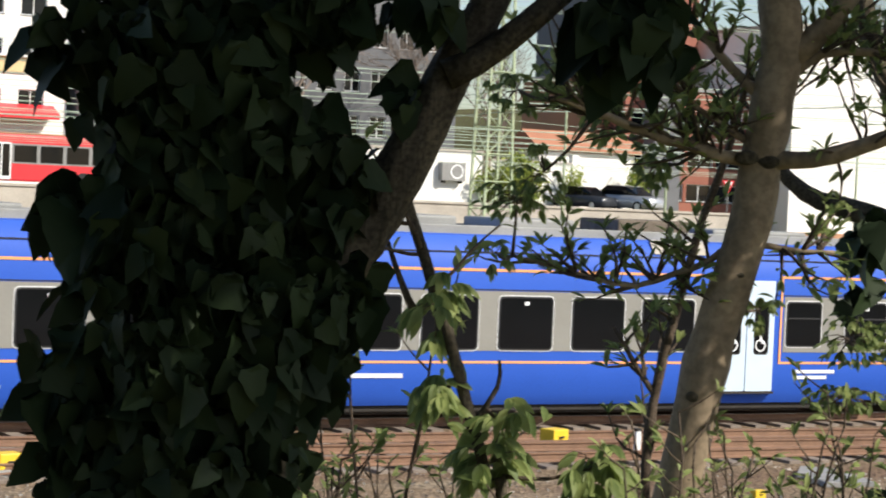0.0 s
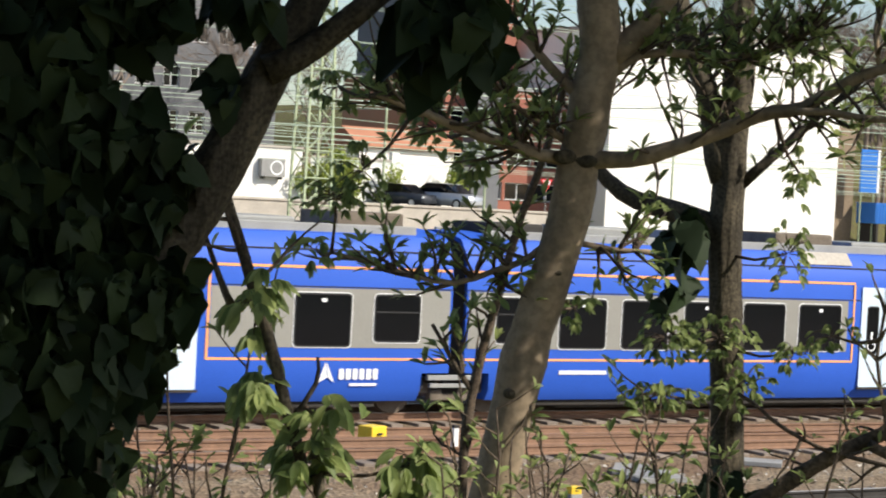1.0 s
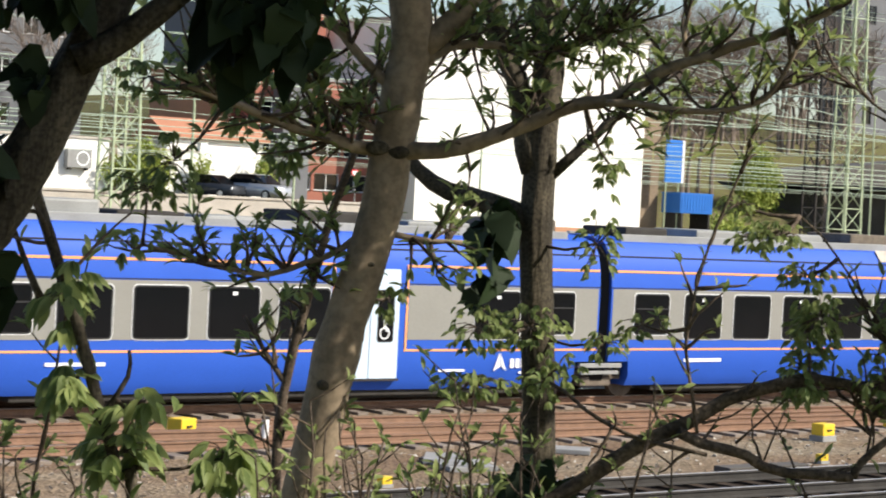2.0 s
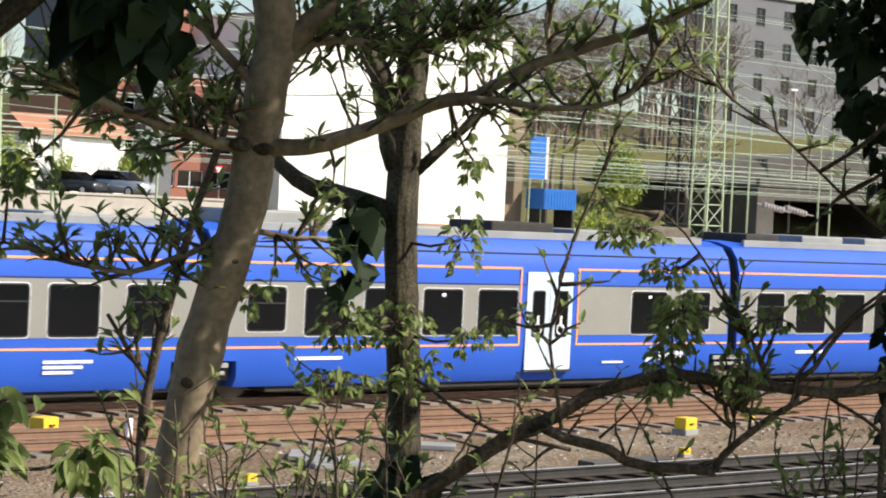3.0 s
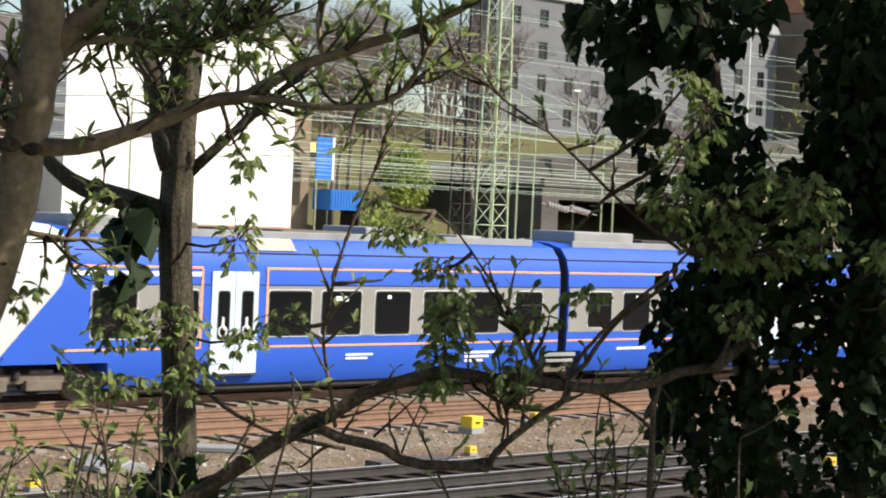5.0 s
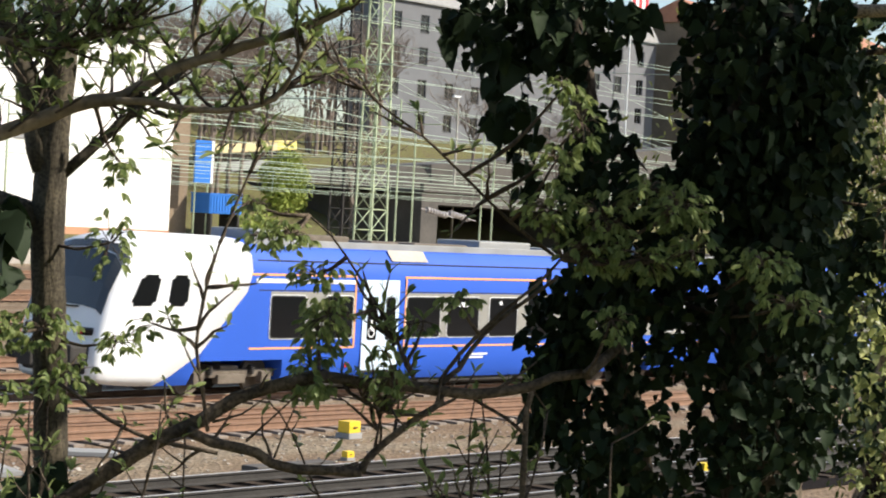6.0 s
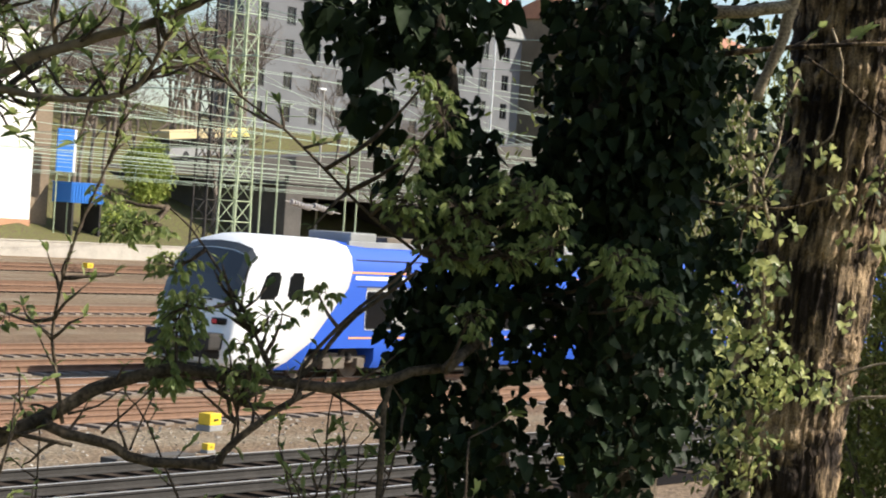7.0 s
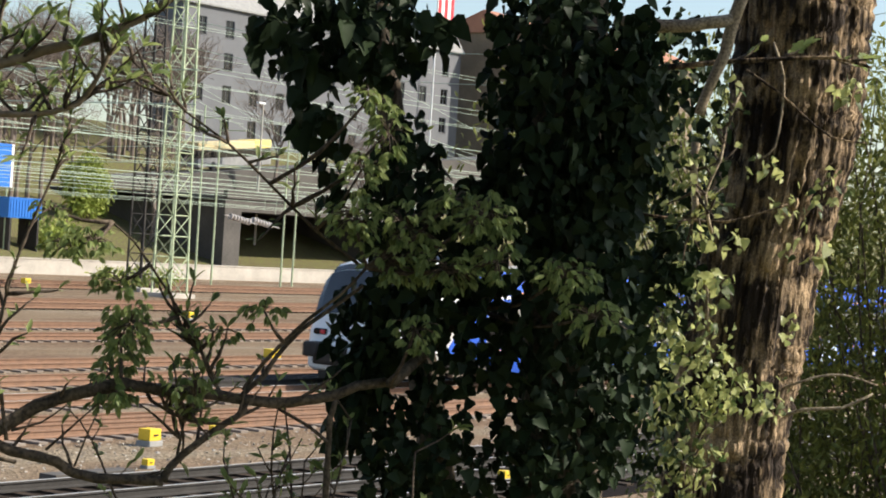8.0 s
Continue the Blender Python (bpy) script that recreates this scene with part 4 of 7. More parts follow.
# ---------------------------------------------------------------- far side of the yard
solid("retaining_wall", boxes((-60, 88.9, 121.4, 121.95, -0.4, 3.56), (-60, 88.9, 121.3, 122.0, 3.562, 3.72), bevel=0.02), CONCRETE, "grey concrete retaining wall below the street", "wall", kind="structure")
solid("low_wall", boxes((88.92, 260, 121.45, 121.9, -0.4, 0.95), (88.92, 260, 121.4, 121.95, 0.952, 1.05), bevel=0.02), CONCRETE, "pale low concrete wall at the yard's edge", "wall", kind="structure")
solid("road", boxes((-60, 86, 123.2, 127.2, 3.44, 3.53)), ASPHALT, "grey asphalt street above the railway", "road", kind="structure")


def window_unit(parent, x, z, w, h, y, frame_mat, name="window", depth=0.12):
    """A window set in a facade that faces -y: frame, sill, panes."""
    f = part(name, boxes((x, x + 0.07, y - 0.02, y + depth, z, z + h), (x + w - 0.07, x + w, y - 0.02, y + depth, z, z + h), (x + 0.07, x + w - 0.07, y - 0.02, y + depth, z, z + 0.07), (x + 0.07, x + w - 0.07, y - 0.02, y + depth, z + h - 0.07, z + h), (x + w / 2 - 0.03, x + w / 2 + 0.03, y - 0.015, y + depth, z + 0.07, z + h - 0.07)), frame_mat, parent)
    part("pane", boxes((x + 0.07, x + w - 0.07, y + 0.03, y + 0.05, z + 0.07, z + h - 0.07)), PANE, f)
    part("sill", boxes((x - 0.08, x + w + 0.08, y - 0.12, y + 0.02, z - 0.08, z)), CONCRETE, f)


def facade(bm, x0, x1, y, thick, z0, z1, holes):
    """A wall facing -y with real openings: holes (x, z, w, h), all in one grid of strips."""
    xs = sorted({x0, x1, *(round(v, 3) for h in holes for v in (h[0], h[0] + h[2]))})
    zs = sorted({z0, z1, *(round(v, 3) for h in holes for v in (h[1], h[1] + h[3]))})
    for a, b in zip(xs, xs[1:]):
        run = None
        for c, d in zip(zs, zs[1:]):
            mx, mz = (a + b) / 2, (c + d) / 2
            if any(h[0] < mx < h[0] + h[2] and h[1] < mz < h[1] + h[3] for h in holes):
                if run is not None:
                    box(bm, a, b, y, y + thick, run, c)
                run = None
            elif run is None:
                run = c
        if run is not None:
            box(bm, a, b, y, y + thick, run, z1)
    bmesh.ops.remove_doubles(bm, verts=bm.verts, dist=0.0005)
    return bm


def house(name, x0, x1, y0, deep, z0, z1, wall, label, cols=0, rows=0, w=1.2, h=1.6, first=1.2, storey=3.2, pitch=0.0, frame_mat=None, roof_mat=None, margin=1.0):
    """A building with openings in the front, a dark inside, side walls and a roof."""
    t = thing(name, pose(0, 0, 0), label, "building")
    holes = []
    for i in range(cols):
        cx = x0 + margin + (x1 - x0 - 2 * margin) * (i + 0.5) / cols - w / 2
        for j in range(rows):
            z = z0 + first + storey * j
            if z + h < z1 - 0.2:
                holes.append((round(cx, 3), round(z, 3), w, h))
    part("front_wall", facade(bmesh.new(), x0, x1, y0, 0.35, z0, z1, holes), wall, t)
    part("side_wall", boxes((x0, x0 + 0.35, y0 + 0.352, y0 + deep, z0, z1)), wall, t)
    part("side_wall", boxes((x1 - 0.35, x1, y0 + 0.352, y0 + deep, z0, z1)), wall, t)
    part("back_wall", boxes((x0 + 0.352, x1 - 0.352, y0 + deep - 0.35, y0 + deep, z0, z1)), wall, t)
    for q in holes:
        window_unit(t, q[0], q[1], q[2], q[3], y0 + 0.12, frame_mat or WHITE)
    if pitch:
        bm = bmesh.new()
        ym = y0 + deep / 2
        pts = [(y0 - 0.4, z1), (ym, z1 + pitch), (y0 + deep + 0.4, z1), (y0 + deep + 0.4, z1 - 0.2), (y0 - 0.4, z1 - 0.2)]
        va = [bm.verts.new((x0 - 0.4, y, z)) for y, z in pts]
        vb = [bm.verts.new((x1 + 0.4, y, z)) for y, z in pts]
        for i in range(5):
            j = (i + 1) % 5
            bm.faces.new((va[i], va[j], vb[j], vb[i]))
        bm.faces.new(va[::-1])
        bm.faces.new(vb)
        bmesh.ops.recalc_face_normals(bm, faces=bm.faces)
        bmesh.ops.translate(bm, vec=(0, 0, 0.22), verts=bm.verts)
        part("roof", bm, roof_mat or ROOF_TILE, t, "tiled pitched roof")
    else:
        part("roof", boxes((x0 - 0.15, x1 + 0.15, y0 - 0.15, y0 + deep + 0.15, z1 + 0.003, z1 + 0.3), bevel=0.03), roof_mat or CONCRETE, t, "flat roof slab with edge")
    return t


# big white hall and its brown neighbour
hall = house("white_hall", 96.2, 119.2, 128.0, 16, 1.6, 17.6, PLASTER, "large blank white rendered hall in full sun", 0, 0)
part("base_course", boxes((96.2, 119.2, 127.9, 127.998, 1.6, 2.5)), ORANGE_WALL, hall, "reddish base course")
part("vent", boxes((103.0, 104.4, 127.9, 127.998, 9.0, 9.9), bevel=0.02), SLAB, hall)
house("brown_annex", 119.3, 122.4, 129.4, 12, 0.8, 12.4, BROWN_WALL, "brown rendered side building in half shade", 0, 0)


def blue_panel():
    t = thing("blue_sign", pose(121.95, 127.2, height(121.95, 127.2)), "tall blue information panel with a white edge", "sign")
    z = 10.0 - height(122.3, 127.2)
    part("board", boxes((-0.95, 0.85, -0.06, 0.06, z - 3.5, z), bevel=0.01), BLUE_SHEET, t)
    part("edge", boxes((0.852, 1.1, -0.07, 0.07, z - 3.5, z)), WHITE, t, "white board edge")
    for x in (-0.7, 0.7):
        part("post", rod(bmesh.new(), (x, 0.12, 0), (x, 0.12, z - 0.3), 0.06, 8), MAST, t)


blue_panel()


def skip_container(x0, x1, y0, z0, z1):
    """Ribbed blue steel container on skids."""
    t = thing("container", pose((x0 + x1) / 2, y0, z0), "ribbed blue steel container beside the bushes", "container")
    w, h = (x1 - x0) / 2, z1 - z0
    part("shell", boxes((-w, w, 0, 2.2, 0.12, h), bevel=0.03), BLUE_SHEET, t)
    for k in range(11):
        x = -w + 0.2 + k * (2 * w - 0.4) / 10
        part("rib", boxes((x - 0.05, x + 0.05, -0.05, -0.002, 0.2, h - 0.1)), BLUE_SHEET, t)
    part("top_rim", boxes((-w - 0.04, w + 0.04, -0.06, 2.26, h + 0.002, h + 0.1), bevel=0.02), BLUE_SHEET, t)
    for x in (-w + 0.3, w - 0.3):
        part("skid", boxes((x - 0.1, x + 0.1, 0, 2.2, -2.6, 0.118)), DARK_GEAR, t)


skip_container(122.5, 126.2, 126.8, 3.95, 5.65)


def underpass():
    """Concrete bridge abutment with a dark deep opening."""
    t = thing("underpass", pose(0, 0, 0), "dark road underpass in a stained concrete abutment", "underpass", kind="structure")
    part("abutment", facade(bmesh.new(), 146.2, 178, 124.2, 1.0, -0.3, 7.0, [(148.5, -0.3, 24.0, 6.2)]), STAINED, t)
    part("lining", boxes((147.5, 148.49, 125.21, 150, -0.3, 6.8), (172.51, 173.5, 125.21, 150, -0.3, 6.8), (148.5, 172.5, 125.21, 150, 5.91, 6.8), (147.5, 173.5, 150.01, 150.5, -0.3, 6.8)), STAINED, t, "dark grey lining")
    part("parapet", boxes((146.2, 178, 124.0, 124.5, 7.003, 7.8), bevel=0.03), STAINED, t)
    part("deck", boxes((146.2, 178, 124.52, 150, 7.003, 7.3)), ASPHALT, t)


underpass()


ROAD_Y = 150.0


def ramp(x):
    """Height of the upper road: level behind the street, then climbing eastwards."""
    return max(3.55, 8.55 + 0.095 * (x - 155.0))


def upper_road():
    t = thing("upper_road", pose(0, 0, 0), "climbing asphalt road on a stained retaining wall", "road", kind="structure")
    prof = lambda x: [(x, ROAD_Y - 2.3, ramp(x)), (x, ROAD_Y + 2.3, ramp(x)), (x, ROAD_Y + 2.3, -2.0), (x, ROAD_Y - 2.3, -2.0)]
    part("embankment", loft([prof(58.0), prof(102.4), prof(240.0)]), STAINED, t, "stained concrete embankment")
    deck = lambda x: [(x, ROAD_Y - 2.2, ramp(x) + 0.005), (x, ROAD_Y + 2.2, ramp(x) + 0.005), (x, ROAD_Y + 2.2, ramp(x) + 0.05), (x, ROAD_Y - 2.2, ramp(x) + 0.05)]
    part("carriageway", loft([deck(58.2), deck(102.4), deck(239.8)]), ASPHALT, t)


upper_road()


def yellow_bus():
    """A bus seen side on: body, window band with panes, pale roof band, front end coloured sunlit yellow, wheels."""
    t = thing("moving_bus", pose(70.0, ROAD_Y, ramp(70.0)), "pale yellow bus driving along the upper road", "bus")
    part("body", boxes((-6.0, 6.0, -1.25, 1.25, 0.4, 1.35), bevel=0.08), SLAB, t, "grey lower body")
    part("window_band", boxes((-5.95, 5.95, -1.22, 1.22, 1.352, 2.2)), DARK_GEAR, t, "dark window band")
    for k in range(8):
        x = -5.8 + k * 1.46
        part("window", boxes((x, x + 1.32, -1.235, -1.222, 1.42, 2.15)), PANE, t)
    part("roof", boxes((-6.0, 3.3, -1.27, 1.27, 2.202, 3.05), bevel=0.09), CREAM, t, "pale cream-yellow roof band")
    # brighter yellow stands for sunlight falling on the front end
    part("front_roof", boxes((3.302, 6.02, -1.27, 1.27, 2.202, 3.1), bevel=0.09), BUS_SUNLIT, t, "bright yellow front roof end")
    for wx in (-3.6, 3.9):
        for wy in (-1.1, 1.1):
            part("wheel", rod(bmesh.new(), (wx, wy - 0.16, 0.5), (wx, wy + 0.16, 0.5), 0.46, 18), RUBBER, t)
    return t


bus_on_road = yellow_bus()
house("apartment_building", 188, 246, 168, 4, 6, 30.5, GREY_PLASTER, "long grey apartment block with dark windows", 11, 7, 1.6, 2.1, 1.6, 3.9, 3.5, GREY_PLASTER, SLAB)
house("apartment_building", 250, 300, 160, 14, 5, 34, BROWN_WALL, "tall pale apartment block with rows of windows", 9, 8, 1.4, 1.9, 1.6, 3.5, 3.0, WHITE, ROOF_TILE)


def crane_flag():
    """Red and white striped banner on a pole on the roof."""
    t = thing("banner", pose(237.5, 166.5, 30.5), "red banner with pale stripes on a tall pole", "banner")
    part("pole", rod(bmesh.new(), (0, 0, -24.3), (0, 0, 9), 0.12, 8), WHITE, t)
    for k in range(5):
        part("strip", boxes((0.15 + k * 0.75, 0.86 + k * 0.75, -0.04, 0.04, 2.5 + 0.1 * (k % 2), 8.6 - 0.15 * (k % 2)), bevel=0.01), RED_PAINT if k % 2 == 0 else WHITE, t)


crane_flag()

# street front on the terrace, from the hall westwards
house("louvred_building", 84.8, 95.9, 133, 12, 3.5, 12.6, BRICK, "dark brick building with long window bands", 4, 3, 2.3, 1.3, 0.9, 2.6, 0, WHITE, SLAB, 0.4)
house("brick_tower", 88.4, 95.0, 139, 8, 3.5, 24, BRICK, "tall red brick tower block behind the street", 2, 6, 1.2, 1.5, 1.2, 3.2)
house("grey_tower", 84.6, 88.2, 138, 8, 3.5, 23, GREY_PLASTER, "narrow grey concrete stair tower", 1, 6, 1.0, 1.5, 1.2, 3.2)
house("grey_pillar_house", 86.5, 88.9, 131.5, 2.4, 3.5, 12.5, GREY_PLASTER, "narrow pale grey facade strip", 0, 0)
house("orange_house", 83.0, 86.3, 136, 9, 3.5, 13.2, ORANGE_WALL, "narrow orange rendered house beside the tower", 0, 0)
house("garden_house", 77, 85, 131.8, 4, 3.5, 7.6, PLASTER, "low white garden house with orange tiled roof", 0, 0, 1.1, 1.2, 1.6, 2.6, 1.3)
house("grey_house", 60, 75, 141, 6, 3.5, 19, GREY_PLASTER, "pale grey house behind the white wall", 6, 4, 1.3, 1.6, 1.2, 3.3, 0)
house("pale_house", 45, 61, 138, 10, 3.5, 20, GREY_PLASTER, "pale grey apartment house with balconies", 6, 5, 1.4, 1.7, 1.2, 3.1, 3.0)
house("shop_house", 22, 44.4, 139, 10, 3.5, 22, PLASTER, "white shop house with cream bands", 7, 5, 1.8, 1.7, 1.4, 3.3, 0)


def shop_front():
    t = thing("awning", pose(39.5, 138.6, 8.3), "red fabric awning over a shop front", "awning")
    part("cloth", loft([[(-4, 0.35, 0.6), (-4, -1.2, 0.0), (-4, -1.2, -0.35), (-4, 0.35, 0.1)], [(4, 0.35, 0.6), (4, -1.2, 0.0), (4, -1.2, -0.35), (4, 0.35, 0.1)]]), RED_PAINT, t)
    t2 = thing("cream_fascia", pose(39.5, 138.8, 11.0), "cream coloured fascia band on the facade", "fascia")
    part("panel", boxes((-5, 4.5, 0, 0.19, 0, 1.0), bevel=0.02), CREAM, t2)
    part("lip", boxes((-5.1, 4.6, -0.3, 0.19, 1.003, 1.15)), WHITE, t2)


shop_front()


def garden_wall():
    t = thing("garden_wall", pose(0, 0, 0), "bright white garden wall along the street", "wall", kind="structure")
    part("panel", boxes((60, 70.9, 129.0, 129.3, 3.4, 7.1)), PLASTER, t)
    part("panel", boxes((71.5, 78.0, 129.0, 129.3, 3.4, 6.6)), PLASTER, t)
    part("pillar", boxes((70.92, 71.48, 128.9, 129.4, 3.4, 7.3), bevel=0.02), BROWN_WALL, t)
    part("pillar", boxes((78.02, 78.6, 128.9, 129.4, 3.4, 7.3), bevel=0.02), PLASTER, t)
    part("coping", boxes((60, 70.9, 128.9, 129.4, 7.103, 7.25), (71.5, 78.0, 128.9, 129.4, 6.603, 6.75)), CONCRETE, t)
    c = thing("air_conditioner", pose(68.4, 128.75, 5.1), "grey outdoor air conditioning unit on a white wall", "air conditioner")
    part("casing", boxes((-0.9, 0.9, -0.3, 0.24, 0, 1.25), bevel=0.03), SLAB, c)
    fan = bmesh.new()
    for k in range(20):
        t0, t1 = 2 * math.pi * k / 20, 2 * math.pi * (k + 1) / 20
        fan.faces.new([fan.verts.new((0.25 + r * math.cos(a), -0.31, 0.63 + r * math.sin(a))) for a, r in ((t0, 0.5), (t1, 0.5), (t1, 0.4), (t0, 0.4))])
    part("fan_ring", fan, WHITE, c)
    part("bracket", boxes((-0.7, -0.6, -0.3, 0.24, -0.15, -0.002), (0.6, 0.7, -0.3, 0.24, -0.15, -0.002)), DARK_GEAR, c)


garden_wall()


def parked_car(x, y, turn, paint, label, big=1.0):
    """A parked car: lofted body and cabin, panes, wheels, lamps."""
    t = thing("car", pose(x, y, 3.53, 0, 0, turn) @ Matrix.Diagonal((big, big, big, 1)), label, "car", "parked cars")

    def sec(xx, w, z0, z1):
        return [(xx, -w, z0), (xx, -w * 1.02, (z0 + z1) / 2), (xx, -w * 0.93, z1), (xx, w * 0.93, z1), (xx, w * 1.02, (z0 + z1) / 2), (xx, w, z0)]
    part("body", loft([sec(-2.2, 0.72, 0.35, 0.72), sec(-2.05, 0.84, 0.22, 0.86), sec(-0.9, 0.88, 0.2, 0.95), sec(0.8, 0.88, 0.2, 0.95), sec(1.9, 0.85, 0.22, 0.92), sec(2.15, 0.75, 0.35, 0.8)]), paint, t, smooth=True)
    part("cabin", loft([sec(-1.25, 0.78, 0.94, 0.97), sec(-0.45, 0.74, 0.94, 1.46), sec(1.1, 0.72, 0.94, 1.48), sec(1.85, 0.76, 0.90, 0.97)]), PANE, t, "dark glazed cabin")
    part("roof", loft([sec(-0.42, 0.7, 1.462, 1.50), sec(1.08, 0.68, 1.482, 1.52)]), paint, t)
    for wx in (-1.35, 1.35):
        for wy in (-0.8, 0.8):
            w = part("wheel", rod(bmesh.new(), (wx, wy - 0.1, 0.31), (wx, wy + 0.1, 0.31), 0.31, 18), RUBBER, t)
            part("rim", rod(bmesh.new(), (wx, wy - 0.112, 0.31), (wx, wy + 0.112, 0.31), 0.2, 12), CAR_SILVER, w)
    for wy in (-0.62, 0.62):
        part("headlight", boxes((-2.17, -2.0, wy - 0.14, wy + 0.14, 0.6, 0.74), bevel=0.02), WHITE, t)
    part("bumper", boxes((-2.24, -2.1, -0.7, 0.7, 0.3, 0.5), bevel=0.03), paint, t)


parked_car(80.2, 124.9, 110, CAR_SILVER, "silver parked estate car on the street", 1.18)
parked_car(77.6, 126.4, 110, CAR_DARK, "dark parked car behind the silver one", 1.05)
parked_car(46.0, 125.8, 20, CAR_BLUE, "blue parked car on the street")
parked_car(51.5, 125.8, 20, CAR_SILVER, "silver parked car on the street")


def city_bus():
    """Red and white bus: body, windows, door, stripe, wheels."""
    t = thing("bus", pose(37.5, 126.0, 3.53), "red and white city bus standing on the street", "bus")
    part("body", boxes((-6, 6, -1.25, 1.25, 0.3, 3.1), bevel=0.12), RED_PAINT, t)
    part("window_band", boxes((-5.8, 5.8, -1.262, -1.252, 1.35, 2.55)), SLAB, t, "grey window band")
    for k in range(7):
        x = -5.6 + k * 1.62
        part("window", boxes((x, x + 1.4, -1.275, -1.264, 1.45, 2.45)), PANE, t)
    part("roof", boxes((-5.95, 5.95, -1.2, 1.2, 3.102, 3.2), bevel=0.03), ORANGE_WALL, t)
    part("door", boxes((-2.1, -0.9, -1.29, -1.277, 0.4, 2.6)), WHITE, t, "white double door")
    part("door_pane", boxes((-2.0, -1.55, -1.30, -1.292, 0.6, 2.5), (-1.45, -1.0, -1.30, -1.292, 0.6, 2.5)), PANE, t)
    for wx in (-3.6, 3.6):
        for wy in (-1.1, 1.1):
            part("wheel", rod(bmesh.new(), (wx, wy - 0.2, 0.48), (wx, wy + 0.2, 0.48), 0.48, 20), RUBBER, t)


city_bus()


def traffic_sign(x, y):
    t = thing("road_sign", pose(x, y, 3.5), "red-bordered triangular road sign on a pole", "road sign")
    part("pole", rod(bmesh.new(), (0, 0, 0), (0, 0, 2.6), 0.04, 8), SLAB, t)
    tri = lambda r, y0, y1: loft([[(0, y0, 2.2 - r), (r * 0.87, y0, 2.2 + r / 2), (-r * 0.87, y0, 2.2 + r / 2)], [(0, y1, 2.2 - r), (r * 0.87, y1, 2.2 + r / 2), (-r * 0.87, y1, 2.2 + r / 2)]])
    part("plate", tri(0.6, -0.05, -0.04), RED_PAINT, t)
    part("face", tri(0.4, -0.056, -0.051), WHITE, t)


traffic_sign(87.6, 123.6)


def bare_tree(x, y, tall, seed, group="bare trees on the slope"):
    """A leafless tree: trunk, limbs and fine twigs, grown by forking."""
    rnd = random.Random(seed)
    z = height(x, y)
    t = thing("bare_tree", pose(x, y, z - 0.2), "leafless grey-brown tree on the slope", "tree", group)
    trunk, limbs, twigs = bmesh.new(), bmesh.new(), bmesh.new()
    top = Vector((rnd.uniform(-0.5, 0.5), rnd.uniform(-0.5, 0.5), tall * 0.45))
    tube(trunk, smooth_course([(0, 0, 0), (0.1, 0, tall * 0.2), top], 0.6), 0.22, 0.14, 7, seed=seed)

    def grow(p, d, length, r, level):
        q = p + d * length
        mid = p.lerp(q, 0.5) + Vector((rnd.gauss(0, 0.05), rnd.gauss(0, 0.05), rnd.gauss(0, 0.05))) * length
        bm = limbs if level < 2 else twigs
        for a, b, ra, rb in ((p, mid, r, r * 0.8), (mid, q, r * 0.8, r * 0.6)):
            rod(bm, a, b, ra, 4 if level < 2 else 3, rb)
        if level < 4:
            for _ in range(3 if level else 4):
                nd = (d + Vector((rnd.gauss(0, 0.5), rnd.gauss(0, 0.5), rnd.gauss(0.15, 0.35)))).normalized()
                grow(p.lerp(q, rnd.uniform(0.55, 1.0)), nd, length * rnd.uniform(0.6, 0.85), r * 0.55, level + 1)
    for _ in range(4):
        d = Vector((rnd.gauss(0, 0.5), rnd.gauss(0, 0.5), 0.9)).normalized()
        grow(top.lerp(Vector((0, 0, tall * 0.2)), rnd.uniform(0, 0.7)), d, tall * 0.22, 0.11, 0)
    part("trunk", trunk, FAR_TWIG, t)
    tagged(part("limb_work", limbs, FAR_TWIG, t), kind="stuff")
    tagged(part("twig_work", twigs, FAR_TWIG, t), kind="stuff")
    return t


row = random.Random(3)
first_trees = [bare_tree(126, 140, 14, 1), bare_tree(133, 145, 16, 2), bare_tree(141, 138, 13, 3)]
for k in range(66):
    x, y = 122 + (k % 22) * 2.9 + row.uniform(-1, 1), row.uniform(131, 146) if k < 22 else row.uniform(147, 163)
    if 145.5 < y < 154.5 or (y < 146 and 146 < x < 174):
        y = 156 + (y % 8)
    copy_thing(first_trees[k % 3], pose(x, y, height(x, y) - 0.2, 0, 0, row.uniform(0, 360)))
for x, y in ((58, 132), (75, 134.5), (70, 134), (99, 157)):
    copy_thing(first_trees[int(x) % 3], pose(x, y, 3.3, 0, 0, x * 7))


def bush(x, y, w, d, h, n, seed, material, size, label, kind="oval"):
    """A rounded shrub: stems and many small leaves in an uneven crown."""
    rnd = random.Random(seed)
    z = height(x, y)
    t = thing("bush", pose(x, y, z - 0.05), label, "bush")
    stems = bmesh.new()
    blobs = [(rnd.uniform(-0.6, 0.6) * w, rnd.uniform(-0.6, 0.6) * d, rnd.uniform(0.35, 0.8) * h, rnd.uniform(0.3, 0.55)) for _ in range(9)]
    for bx, by, bz, _ in blobs:
        rod(stems, (bx * 0.2, by * 0.2, 0), (bx, by, bz), 0.02 * h, 5, 0.006 * h)
    spots = []
    for _ in range(n):
        bx, by, bz, br = rnd.choice(blobs)
        v = Vector((rnd.gauss(0, 1), rnd.gauss(0, 1), rnd.gauss(0, 1))).normalized() * rnd.uniform(0.6, 1.05) * br
        p = Vector((bx + v.x * w, by + v.y * d, max(0.05, bz + v.z * h)))
        spots.append((p, leaf_turn(rnd, v, 0.5), size * rnd.uniform(0.7, 1.3)))
    tagged(part("stem_work", stems, TWIG_BARK, t), kind="stuff")
    leaves(t, "foliage", spots, kind, 0, material)
    return t


